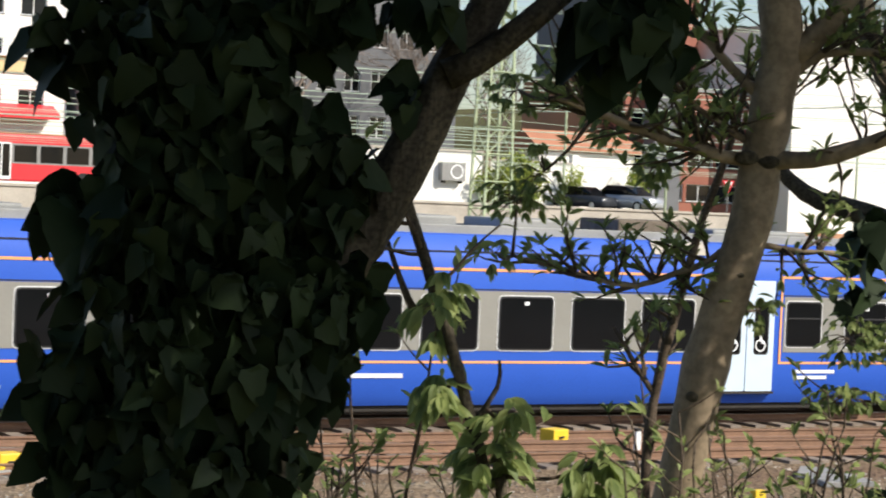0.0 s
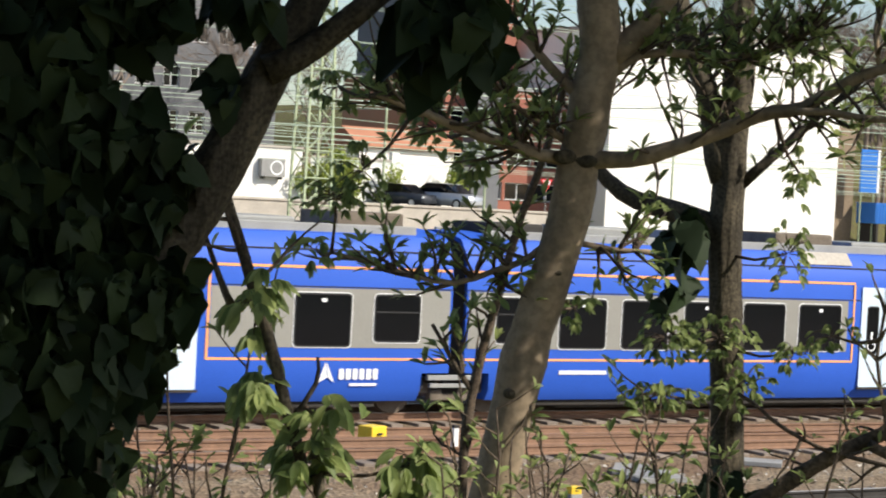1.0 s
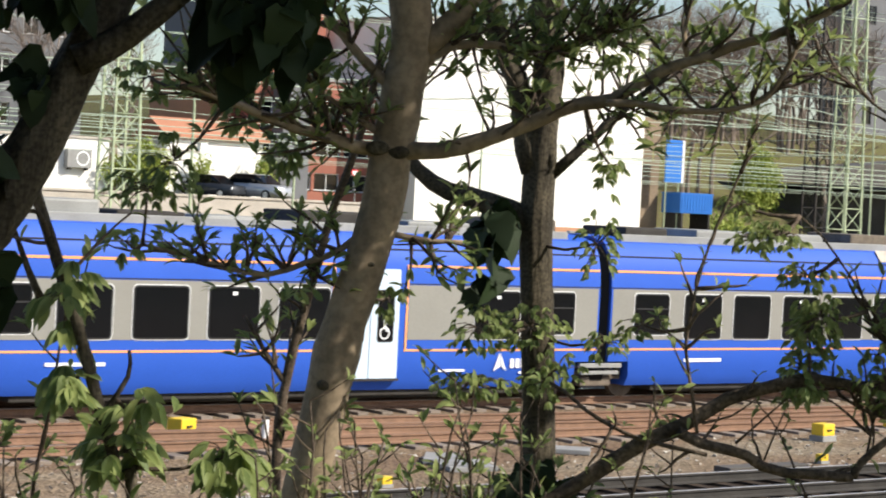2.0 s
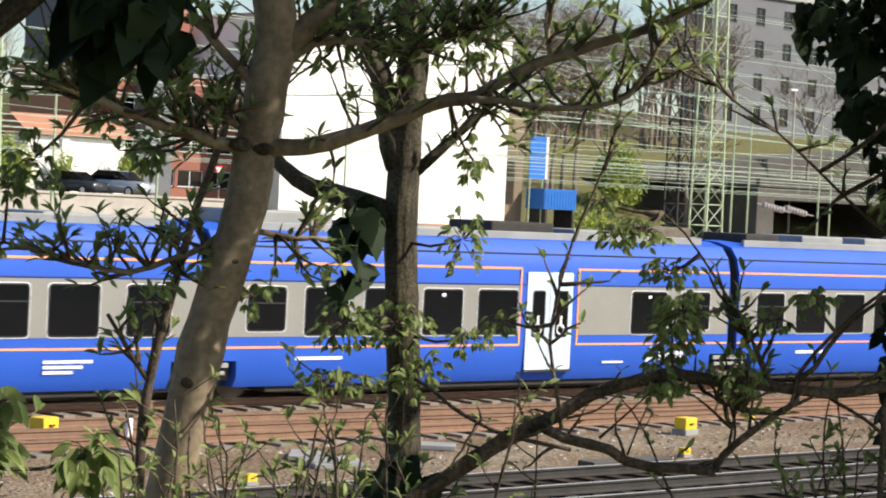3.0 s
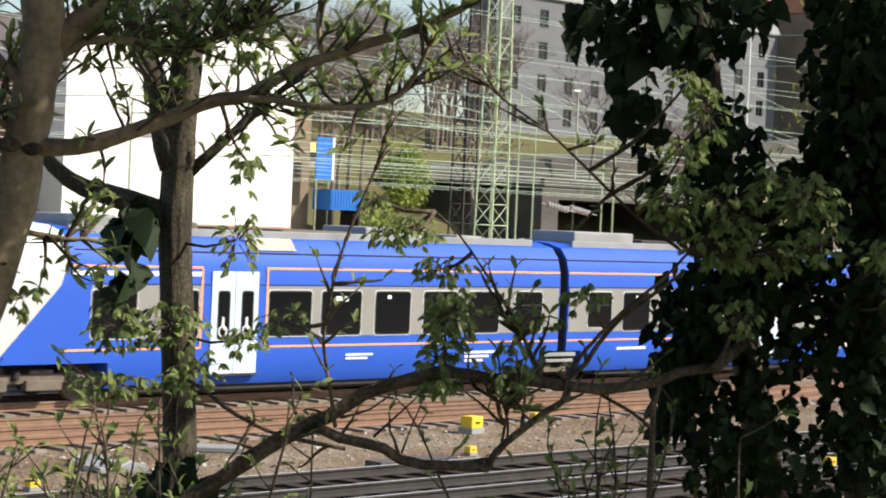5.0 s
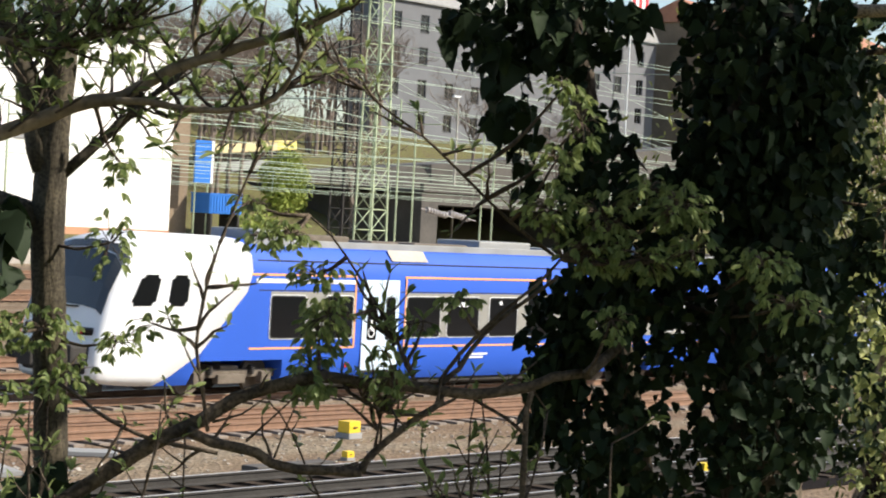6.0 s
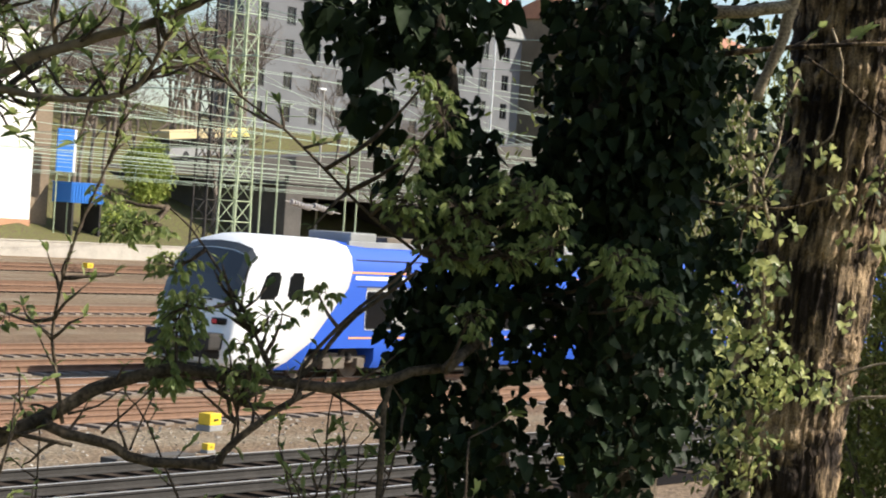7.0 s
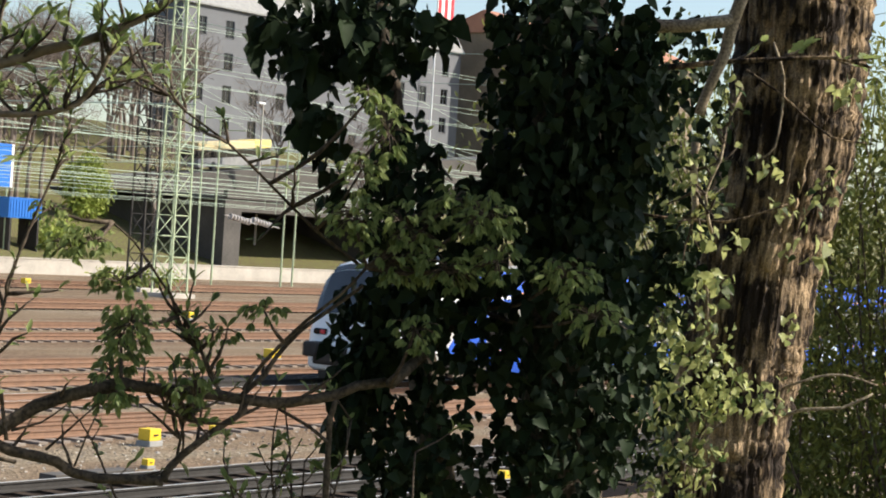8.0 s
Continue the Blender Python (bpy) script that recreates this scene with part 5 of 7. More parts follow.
bush(142.3, 137.0, 4.0, 2.5, 5.4, 2600, 31, FAR_GREEN, 0.55, "yellow-green spring bush on the bank")
bush(129.0, 128.0, 3.0, 2.0, 2.6, 900, 32, FAR_GREEN, 0.45, "low green bush beside the container")
bush(72.8, 127.9, 3.2, 0.7, 3.4, 2200, 33, FAR_GREEN, 0.35, "pale green hedge in front of the white wall")
bush(77.6, 128.0, 1.0, 0.6, 2.6, 500, 34, FAR_GREEN, 0.3, "narrow bright green shrub by the gate")
bush(107.5, 99.0, 3.5, 2.5, 1.6, 900, 35, FAR_GREEN, 0.3, "weedy green scrub at the mast's foot")
bush(84.5, 130.0, 1.2, 0.8, 3.0, 500, 36, FAR_GREEN, 0.35, "small bright green street tree")


# ---------------------------------------------------------------- trees in front
BANK = 2.3
course_of, spots_of, bark_of, twig_of = {}, {}, {}, {}


def rooted(x, y, turn, name, label, category, bark):
    t = thing(name, pose(x, y, BANK, 0, 0, turn), label, category)
    course_of[t.name], spots_of[t.name], bark_of[t.name] = [], {}, bark
    return t


def limb(tree, name, pts, r0, r1):
    """A stem or branch of a tree, in metres from its foot: across, away, up."""
    c = smooth_course(pts, 0.06)
    rnd = random.Random(len(course_of[tree.name]) + int(r0 * 9000))
    if r0 < 0.1:
        c = [p + Vector((rnd.gauss(0, 1), rnd.gauss(0, 1), rnd.gauss(0, 1))) * min(0.0025, r0 * 0.07) for p in c]
    bark = DEAD_WOOD if name in ("dead_branch", "vine", "shoot") else bark_of[tree.name]
    deep = {"furrowed_bark": 0.10, "dark_mossy_bark": 0.06, "dark_bough_bark": 0.05}.get(bark.name, 0.0) if r0 > 0.035 else 0.0
    if deep:
        c = smooth_course(pts, 0.013 if deep > 0.08 else 0.022)
    bm = tube(bmesh.new(), c, r0, r1, 190 if deep > 0.08 else 40 if deep else 20 if r0 > 0.03 else 9, 0.0 if deep else 0.05, 0.0 if deep else 0.14, int(r0 * 1e4) + len(pts), deep)
    part(name, bm, bark, tree, smooth=True)
    course_of[tree.name].append((c, r0, r1))


def clump(tree, centre, size, n, leaf, kind):
    """A bunch of leaves on hanging stalks, within an ellipsoid."""
    rnd = random.Random(n + int(1000 * abs(centre[0])))
    spots = spots_of[tree.name].setdefault(kind, [])
    fans = spots_of[tree.name].setdefault("leaflet", [])
    hub = Vector(centre)
    near = min((p for c, _, _ in course_of[tree.name] for p in c), key=lambda p: (p - hub).length)
    stalks = twig_of.setdefault(tree.name, bmesh.new())
    if kind == "maple":
        sag = Vector((0, 0, -0.08 * (hub - near).length))
        tube(stalks, smooth_course([near, near.lerp(hub, 0.5) + sag, hub], 0.04), 0.005, 0.0025, 6, 0.05, 0.3, n)
    for _ in range(n):
        v = Vector((rnd.gauss(0, 1), rnd.gauss(0, 1), rnd.gauss(0, 1)))
        v = v.normalized() * rnd.uniform(0.25, 1.0) ** 0.6
        if kind != "maple" and v.y > 0.5:
            v.y *= -0.6
        p = hub + Vector((v.x * size[0], v.y * size[1], v.z * size[2]))
        if kind != "maple":
            spots.append((p, leaf_turn(rnd, (1.1, -0.6, 0.8) if kind == "lit_ivy" else (v.x * 0.6, -0.9, 0.35), 0.7 if kind == "lit_ivy" else 1.0), leaf * rnd.uniform(0.45, 1.25)))
            continue
        if rnd.random() < 0.5:
            tube(stalks, [hub.lerp(p, 0.15), hub.lerp(p, 0.6) + Vector((0, 0, 0.006)), p], 0.0014, 0.0009, 4, 0, 0, 1)
        # a fan of drooping leaflets on one stalk
        out = Vector((v.x + rnd.gauss(0, 0.4), -0.35 + rnd.gauss(0, 0.4), rnd.uniform(-0.9, -0.1))).normalized()
        side = out.cross(Vector((0, 0, 1))).normalized()
        for k in (-2, -1, 0, 1, 2):
            if abs(k) == 2 and rnd.random() < 0.4:
                continue
            tip = (out + side * k * 0.42 + Vector((rnd.gauss(0, 0.1), rnd.gauss(0, 0.1), -0.06 * abs(k)))).normalized()
            face = Vector((rnd.gauss(0, 0.25), -0.55 + rnd.gauss(0, 0.25), 0.8)).normalized()
            x = tip.cross(face).normalized()
            fans.append((p, Matrix((x, tip, x.cross(tip))).transposed().to_quaternion(), leaf * rnd.uniform(0.8, 1.2) * (1 - 0.12 * abs(k))))


def sprout(tree, which, n, length, kind, per, size, seed, start=0.15):
    """Thin side twigs along one of the tree's limbs, with leaves towards their tips."""
    rnd = random.Random(seed)
    bm = twig_of.setdefault(tree.name, bmesh.new())
    c, r0, r1 = course_of[tree.name][which]
    spots = spots_of[tree.name].setdefault(kind, [])
    for _ in range(n):
        i = int(rnd.uniform(start, 0.99) * (len(c) - 1))
        along = (c[min(i + 1, len(c) - 1)] - c[i]).normalized()
        d = (along * rnd.uniform(0.2, 0.9) + Vector((rnd.gauss(0, 0.6), rnd.gauss(0, 0.45), rnd.gauss(0.35, 0.6)))).normalized()
        ln = length * rnd.uniform(0.4, 1.2)
        p = c[i]
        pts = [p]
        for k in range(5):
            d = (d + Vector((rnd.gauss(0, 0.16), rnd.gauss(0, 0.16), rnd.gauss(0.05, 0.14)))).normalized()
            p = p + d * ln / 5
            pts.append(p)
        tube(bm, pts, 0.0045, 0.0016, 5, 0.1, 0.3, rnd.randrange(9999))
        nodes = [(pts[-1], (per + 1) // 2), (pts[3], per // 4), (pts[2], per - (per + 1) // 2 - per // 4)]
        for q, many in nodes:
            for k in range(many):
                a = rnd.uniform(0, 2 * math.pi)
                tip = (d * 0.6 + Vector((math.cos(a) * 0.65, math.sin(a) * 0.5, rnd.gauss(0.55, 0.35)))).normalized()
                face = Vector((-math.cos(a) * 0.5 + rnd.gauss(0, 0.3), -math.sin(a) * 0.5 + rnd.gauss(-0.3, 0.3), 0.8)).normalized()
                x = tip.cross(face)
                x = x.normalized() if x.length > 1e-3 else Vector((1, 0, 0))
                spots.append((q, Matrix((x, tip, x.cross(tip))).transposed().to_quaternion(), size * rnd.uniform(0.6, 1.3)))


def crown(tree, centre, size, n, leaf, kind, seed, limbs=9):
    """An unseen crown added overhead to cast shade: limbs from the trunk's top and a cloud of leafy clumps."""
    rnd = random.Random(seed)
    c, r0, r1 = course_of[tree.name][0]
    bm = bmesh.new()
    tips = []
    for _ in range(limbs):
        v = Vector((rnd.gauss(0, 0.6), rnd.gauss(0, 0.6), rnd.gauss(0, 0.5)))
        q = Vector(centre) + Vector((v.x * size[0], v.y * size[1], v.z * size[2]))
        mid = c[-1].lerp(q, 0.5) + Vector((rnd.gauss(0, 0.2), rnd.gauss(0, 0.2), 0.3))
        tube(bm, smooth_course([c[-1], mid, q], 0.25), 0.045, 0.012, 7, seed=rnd.randrange(99))
        tips += [mid.lerp(q, rnd.uniform(0.3, 1.0)) for _ in range(5)]
    tagged(part("crown_wood", bm, bark_of[tree.name], tree), kind="stuff")
    spots = []
    for _ in range(n):
        p = rnd.choice(tips) + Vector((rnd.gauss(0, 0.38) * size[0], rnd.gauss(0, 0.38) * size[1], rnd.gauss(0, 0.3) * size[2]))
        spots.append((p, leaf_turn(rnd, (rnd.gauss(0, 0.5), rnd.gauss(0, 0.5), 1), 0.4), leaf * rnd.uniform(0.7, 1.3)))
    leaves(tree, "crown", spots, kind, 0)


def finish(tree, single):
    """Joins a tree's twigs, and sets its leaves: so many as pieces, the rest as foliage."""
    if tree.name in twig_of:
        tagged(part("twig_work", twig_of[tree.name], TWIG_BARK, tree, smooth=True), kind="stuff")
    for kind, spots in spots_of[tree.name].items():
        random.Random(7).shuffle(spots)
        leaves(tree, "foliage", spots, kind, min(single, len(spots)))


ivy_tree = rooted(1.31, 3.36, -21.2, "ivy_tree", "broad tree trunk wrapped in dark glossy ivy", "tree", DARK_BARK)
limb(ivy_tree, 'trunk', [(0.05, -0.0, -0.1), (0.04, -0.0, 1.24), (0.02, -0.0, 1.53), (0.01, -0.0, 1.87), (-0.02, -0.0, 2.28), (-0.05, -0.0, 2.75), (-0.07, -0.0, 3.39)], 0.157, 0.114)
limb(ivy_tree, 'bough', [(0.15, -0.1, 1.77), (0.26, -0.1, 1.92), (0.33, -0.1, 2.05), (0.39, -0.09, 2.18), (0.45, -0.09, 2.3), (0.5, -0.09, 2.45)], 0.055, 0.025)
limb(ivy_tree, 'bough', [(0.38, -0.12, 2.17), (0.46, -0.13, 2.22), (0.55, -0.15, 2.3), (0.64, -0.16, 2.39)], 0.026, 0.016)
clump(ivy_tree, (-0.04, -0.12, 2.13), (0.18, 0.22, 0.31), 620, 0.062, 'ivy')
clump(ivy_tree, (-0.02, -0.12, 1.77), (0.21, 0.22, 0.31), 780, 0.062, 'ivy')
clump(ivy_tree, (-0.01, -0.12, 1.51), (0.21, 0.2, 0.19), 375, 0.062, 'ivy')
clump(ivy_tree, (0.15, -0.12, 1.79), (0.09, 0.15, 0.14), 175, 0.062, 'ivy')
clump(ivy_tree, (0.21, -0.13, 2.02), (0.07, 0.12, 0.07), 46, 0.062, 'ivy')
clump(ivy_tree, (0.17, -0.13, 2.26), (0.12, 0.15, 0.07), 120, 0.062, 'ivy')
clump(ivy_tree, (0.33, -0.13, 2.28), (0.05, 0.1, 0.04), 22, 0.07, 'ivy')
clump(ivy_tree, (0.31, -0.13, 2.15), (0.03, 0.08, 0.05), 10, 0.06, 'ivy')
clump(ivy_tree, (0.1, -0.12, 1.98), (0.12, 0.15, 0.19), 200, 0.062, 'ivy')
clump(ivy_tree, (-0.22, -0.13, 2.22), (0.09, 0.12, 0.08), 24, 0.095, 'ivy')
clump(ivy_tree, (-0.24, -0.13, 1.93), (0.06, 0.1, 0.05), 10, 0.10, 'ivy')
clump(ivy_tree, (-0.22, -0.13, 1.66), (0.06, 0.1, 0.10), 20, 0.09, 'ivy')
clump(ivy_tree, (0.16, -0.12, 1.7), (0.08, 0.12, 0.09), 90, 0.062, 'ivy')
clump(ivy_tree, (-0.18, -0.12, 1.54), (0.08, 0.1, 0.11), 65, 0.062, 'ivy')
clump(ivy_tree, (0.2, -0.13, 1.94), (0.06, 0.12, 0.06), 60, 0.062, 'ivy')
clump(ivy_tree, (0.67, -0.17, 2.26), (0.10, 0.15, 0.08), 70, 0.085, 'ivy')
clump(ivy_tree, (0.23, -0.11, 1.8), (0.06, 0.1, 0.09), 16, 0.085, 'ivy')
leaning_sapling = rooted(1.87, 3.54, -27.9, "sapling", "slim dark leaning sapling with broad young leaves", "sapling", DARK_BARK)
limb(leaning_sapling, 'stem', [(0.15, -0.0, -0.1), (0.13, -0.0, 1.31), (0.09, -0.0, 1.44), (0.05, 0.0, 1.56), (-0.0, 0.0, 1.72), (-0.05, -0.0, 1.86), (-0.09, 0.0, 1.97), (-0.12, -0.0, 2.06)], 0.015, 0.011)
limb(leaning_sapling, 'twig', [(-0.06, 0.0, 1.75), (-0.09, -0.0, 1.81), (-0.12, -0.0, 1.89)], 0.009, 0.004)
limb(leaning_sapling, 'twig', [(0.05, 0.0, 1.54), (0.1, -0.0, 1.62), (0.1, -0.0, 1.67)], 0.006, 0.003)
clump(leaning_sapling, (0.12, -0.0, 1.55), (0.05, 0.1, 0.06), 16, 0.06, 'maple')
clump(leaning_sapling, (0.09, -0.0, 1.48), (0.06, 0.1, 0.05), 18, 0.06, 'maple')
clump(leaning_sapling, (0.29, -0.01, 1.48), (0.06, 0.12, 0.05), 20, 0.06, 'maple')
clump(leaning_sapling, (-0.01, 0.0, 1.6), (0.04, 0.1, 0.09), 16, 0.06, 'maple')
clump(leaning_sapling, (-0.02, 0.0, 1.77), (0.05, 0.1, 0.07), 18, 0.06, 'maple')
maple_tree = rooted(2.59, 3.68, -35.1, "maple_tree", "young maple with smooth pale bark and opening leaves", "tree", PALE_BARK)
limb(maple_tree, 'trunk', [(-0.42, 0.00, -0.10), (-0.11, -0.00, 1.18), (-0.08, 0.00, 1.34), (-0.04, -0.00, 1.57), (-0.01, 0.00, 1.71), (0.02, -0.00, 1.83), (0.05, -0.00, 1.95), (0.07, -0.00, 2.07), (0.09, 0.00, 2.20), (0.10, -0.00, 2.31), (0.09, 0.00, 2.39), (0.07, -0.00, 2.53), (0.06, 0.00, 2.74)], 0.0499, 0.0413)
limb(maple_tree, 'limb', [(0.12, -0.00, 2.29), (0.17, -0.00, 2.34), (0.22, 0.00, 2.40), (0.29, -0.00, 2.51)], 0.0284, 0.0201)
limb(maple_tree, 'limb', [(0.06, -0.00, 2.07), (-0.02, -0.03, 2.08), (-0.09, -0.06, 2.10), (-0.17, -0.09, 2.12), (-0.25, -0.12, 2.15), (-0.29, -0.15, 2.16), (-0.35, -0.18, 2.18)], 0.0154, 0.0045)
limb(maple_tree, 'limb', [(0.08, 0.00, 2.20), (0.03, -0.00, 2.23), (-0.03, -0.00, 2.29), (-0.07, -0.00, 2.34), (-0.10, -0.00, 2.38)], 0.0130, 0.0071)
limb(maple_tree, 'limb', [(0.04, -0.00, 2.11), (-0.01, -0.03, 2.14), (-0.06, -0.07, 2.17), (-0.12, -0.10, 2.22)], 0.0083, 0.0035)
limb(maple_tree, 'limb', [(0.08, 0.00, 2.07), (0.12, -0.03, 2.08), (0.17, -0.05, 2.08), (0.27, -0.08, 2.11), (0.36, -0.10, 2.15), (0.45, -0.13, 2.19), (0.51, -0.15, 2.20), (0.57, -0.18, 2.24), (0.65, -0.20, 2.28), (0.73, -0.23, 2.31), (0.81, -0.25, 2.34), (0.88, -0.28, 2.37), (0.94, -0.30, 2.41), (1.02, -0.33, 2.48)], 0.0201, 0.0061)
limb(maple_tree, 'limb', [(0.49, -0.20, 2.19), (0.55, -0.21, 2.19), (0.62, -0.23, 2.18), (0.69, -0.24, 2.18), (0.75, -0.25, 2.19), (0.80, -0.26, 2.21), (0.83, -0.28, 2.26), (0.85, -0.29, 2.31), (0.86, -0.30, 2.36)], 0.0085, 0.0033)
limb(maple_tree, 'limb', [(0.12, 0.00, 2.25), (0.18, 0.01, 2.30), (0.28, 0.02, 2.31), (0.40, 0.04, 2.31), (0.50, 0.05, 2.35), (0.57, 0.06, 2.39)], 0.0118, 0.0048)
limb(maple_tree, 'limb', [(0.03, -0.00, 1.92), (-0.03, 0.01, 1.86), (-0.10, 0.03, 1.83), (-0.18, 0.04, 1.80), (-0.27, 0.05, 1.81), (-0.35, 0.07, 1.83), (-0.45, 0.08, 1.85)], 0.0083, 0.0036)
limb(maple_tree, 'limb', [(0.07, -0.00, 1.90), (0.16, 0.04, 1.89), (0.23, 0.09, 1.89)], 0.0071, 0.0036)
limb(maple_tree, 'limb', [(0.65, -0.20, 2.28), (0.64, -0.20, 2.34), (0.65, -0.20, 2.40), (0.65, -0.20, 2.47)], 0.0057, 0.0034)


def knot(tree, at, r):
    """A dark healed scar, a shallow oval boss on the bark."""
    bm = bmesh.new()
    bmesh.ops.create_icosphere(bm, subdivisions=2, radius=r)
    bmesh.ops.scale(bm, vec=(1.3, 0.45, 0.8), verts=bm.verts)
    bmesh.ops.translate(bm, vec=at, verts=bm.verts)
    part("knot", bm, DARK_BARK, tree, "dark healed branch scar", smooth=True)


for at, r in (((-0.044, -0.040, 1.580), 0.017), ((0.037, -0.040, 2.078), 0.020), ((0.082, -0.040, 2.071), 0.018), ((-0.057, -0.040, 1.407), 0.008), ((0.034, -0.040, 1.836), 0.008)):
    knot(maple_tree, at, r)
dark_tree = rooted(3.48, 4.13, -40.1, "maple_tree", "dark forked tree trunk with mossy bark and hanging ivy", "tree", DARK_BARK)
limb(dark_tree, 'trunk', [(0.04, -0.0, -0.1), (0.04, -0.0, 1.05), (0.03, -0.0, 1.26), (0.01, 0.0, 1.62), (-0.01, 0.0, 1.88), (-0.01, 0.0, 2.05), (-0.01, -0.0, 2.19), (-0.0, 0.0, 2.33), (-0.01, -0.0, 2.47), (-0.01, -0.0, 2.76), (-0.03, 0.0, 3.18)], 0.044, 0.040)
limb(dark_tree, 'limb', [(-0.02, 0.0, 2.06), (-0.05, -0.0, 2.17), (-0.08, -0.0, 2.29), (-0.13, -0.0, 2.4), (-0.17, -0.0, 2.55)], 0.034, 0.023)
limb(dark_tree, 'limb', [(-0.02, 0.0, 1.92), (-0.13, 0.02, 1.97), (-0.24, 0.05, 2.0), (-0.32, 0.07, 2.05), (-0.38, 0.09, 2.13)], 0.034, 0.013)
limb(dark_tree, 'limb', [(0.02, -0.0, 2.05), (0.11, -0.0, 2.14), (0.2, -0.0, 2.23), (0.3, -0.01, 2.32)], 0.016, 0.007)
clump(dark_tree, (-0.12, -0.1, 1.92), (0.06, 0.12, 0.06), 26, 0.085, 'ivy')
clump(dark_tree, (-0.16, -0.1, 1.8), (0.08, 0.1, 0.05), 7, 0.085, 'ivy')
clump(dark_tree, (0.02, -0.1, 1.28), (0.09, 0.15, 0.08), 26, 0.085, 'ivy')
clump(dark_tree, (-0.14, -0.15, 1.67), (0.08, 0.12, 0.07), 71, 0.026, 'maple')
clump(dark_tree, (-0.01, -0.15, 1.68), (0.09, 0.12, 0.06), 61, 0.026, 'maple')
clump(dark_tree, (-0.15, -0.15, 1.53), (0.11, 0.12, 0.04), 71, 0.026, 'maple')
clump(dark_tree, (0.05, -0.15, 1.56), (0.09, 0.12, 0.07), 56, 0.026, 'maple')
clump(dark_tree, (0.17, -0.15, 1.65), (0.06, 0.1, 0.04), 28, 0.026, 'maple')
clump(dark_tree, (0.14, -0.15, 1.89), (0.06, 0.1, 0.09), 37, 0.026, 'maple')
clump(maple_tree, (-0.15, 0.12, 2.06), (0.05, 0.1, 0.05), 38, 0.027, 'maple')
clump(maple_tree, (0.08, 0.12, 1.76), (0.05, 0.1, 0.04), 15, 0.027, 'maple')
clump(maple_tree, (-0.05, 0.12, 2.15), (0.07, 0.1, 0.05), 26, 0.027, 'maple')
clump(maple_tree, (-0.24, 0.12, 2.13), (0.08, 0.1, 0.05), 26, 0.027, 'maple')
clump(maple_tree, (0.31, 0.11, 2.35), (0.14, 0.2, 0.07), 91, 0.027, 'maple')
clump(maple_tree, (0.5, 0.09, 2.33), (0.13, 0.2, 0.07), 76, 0.027, 'maple')
clump(maple_tree, (0.73, 0.06, 2.24), (0.11, 0.12, 0.05), 32, 0.027, 'maple')
clump(maple_tree, (0.54, 0.09, 2.07), (0.04, 0.1, 0.07), 20, 0.027, 'maple')
clump(maple_tree, (-0.38, -0.07, 2.03), (0.08, 0.1, 0.07), 32, 0.027, 'maple')
clump(maple_tree, (-0.43, -0.07, 1.97), (0.09, 0.1, 0.05), 32, 0.027, 'maple')
clump(maple_tree, (-0.47, -0.07, 1.86), (0.07, 0.1, 0.04), 17, 0.027, 'maple')
clump(maple_tree, (-0.34, -0.06, 2.24), (0.08, 0.1, 0.06), 36, 0.027, 'maple')
clump(maple_tree, (-0.44, -0.07, 2.2), (0.07, 0.1, 0.06), 26, 0.027, 'maple')
slim_sapling = rooted(2.73, 4.07, -33.8, "sapling", "slim grey sapling with small unfolding leaves", "sapling", TWIG_BARK)
limb(slim_sapling, 'stem', [(-0.04, 0.0, -0.1), (-0.04, 0.0, 1.19), (-0.04, -0.0, 1.45), (-0.01, -0.0, 1.64), (0.03, 0.0, 1.82), (0.06, -0.0, 1.95), (0.11, -0.0, 2.1), (0.15, -0.0, 2.29)], 0.017, 0.008)
limb(slim_sapling, 'twig', [(-0.03, -0.0, 1.54), (-0.08, 0.0, 1.61), (-0.13, -0.0, 1.69)], 0.008, 0.004)
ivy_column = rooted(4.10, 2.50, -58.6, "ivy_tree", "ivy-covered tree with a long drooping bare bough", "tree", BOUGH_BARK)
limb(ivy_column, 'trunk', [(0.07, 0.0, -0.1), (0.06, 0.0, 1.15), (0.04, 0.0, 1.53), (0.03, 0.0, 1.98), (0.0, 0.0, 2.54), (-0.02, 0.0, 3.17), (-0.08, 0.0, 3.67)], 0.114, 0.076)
limb(ivy_column, 'stem', [(-0.18, 0.1, 1.18), (-0.24, 0.09, 1.5), (-0.29, 0.09, 1.73), (-0.35, 0.09, 2.01), (-0.39, 0.08, 2.27), (-0.45, 0.08, 2.59), (-0.48, 0.07, 2.91)], 0.041, 0.025)
limb(ivy_column, 'bough', [(-0.02, 0.00, 1.94), (-0.12, -0.09, 1.88), (-0.21, -0.18, 1.80), (-0.27, -0.27, 1.73), (-0.32, -0.36, 1.68)], 0.0111, 0.0122)
limb(ivy_column, 'bough', [(-0.33, -0.32, 1.68), (-0.39, -0.34, 1.67), (-0.43, -0.36, 1.65), (-0.52, -0.38, 1.63), (-0.59, -0.41, 1.63), (-0.68, -0.43, 1.64), (-0.77, -0.45, 1.64), (-0.86, -0.47, 1.65), (-0.94, -0.49, 1.63), (-1.02, -0.51, 1.60), (-1.09, -0.53, 1.55), (-1.18, -0.56, 1.50), (-1.25, -0.58, 1.45), (-1.33, -0.60, 1.39), (-1.38, -0.62, 1.35)], 0.0103, 0.0167)
limb(ivy_column, 'branch', [(-1.11, -0.56, 1.53), (-1.06, -0.55, 1.51), (-1.01, -0.54, 1.50), (-0.97, -0.53, 1.49), (-0.94, -0.51, 1.47), (-0.89, -0.50, 1.46), (-0.82, -0.49, 1.46), (-0.76, -0.48, 1.46)], 0.0111, 0.0102)
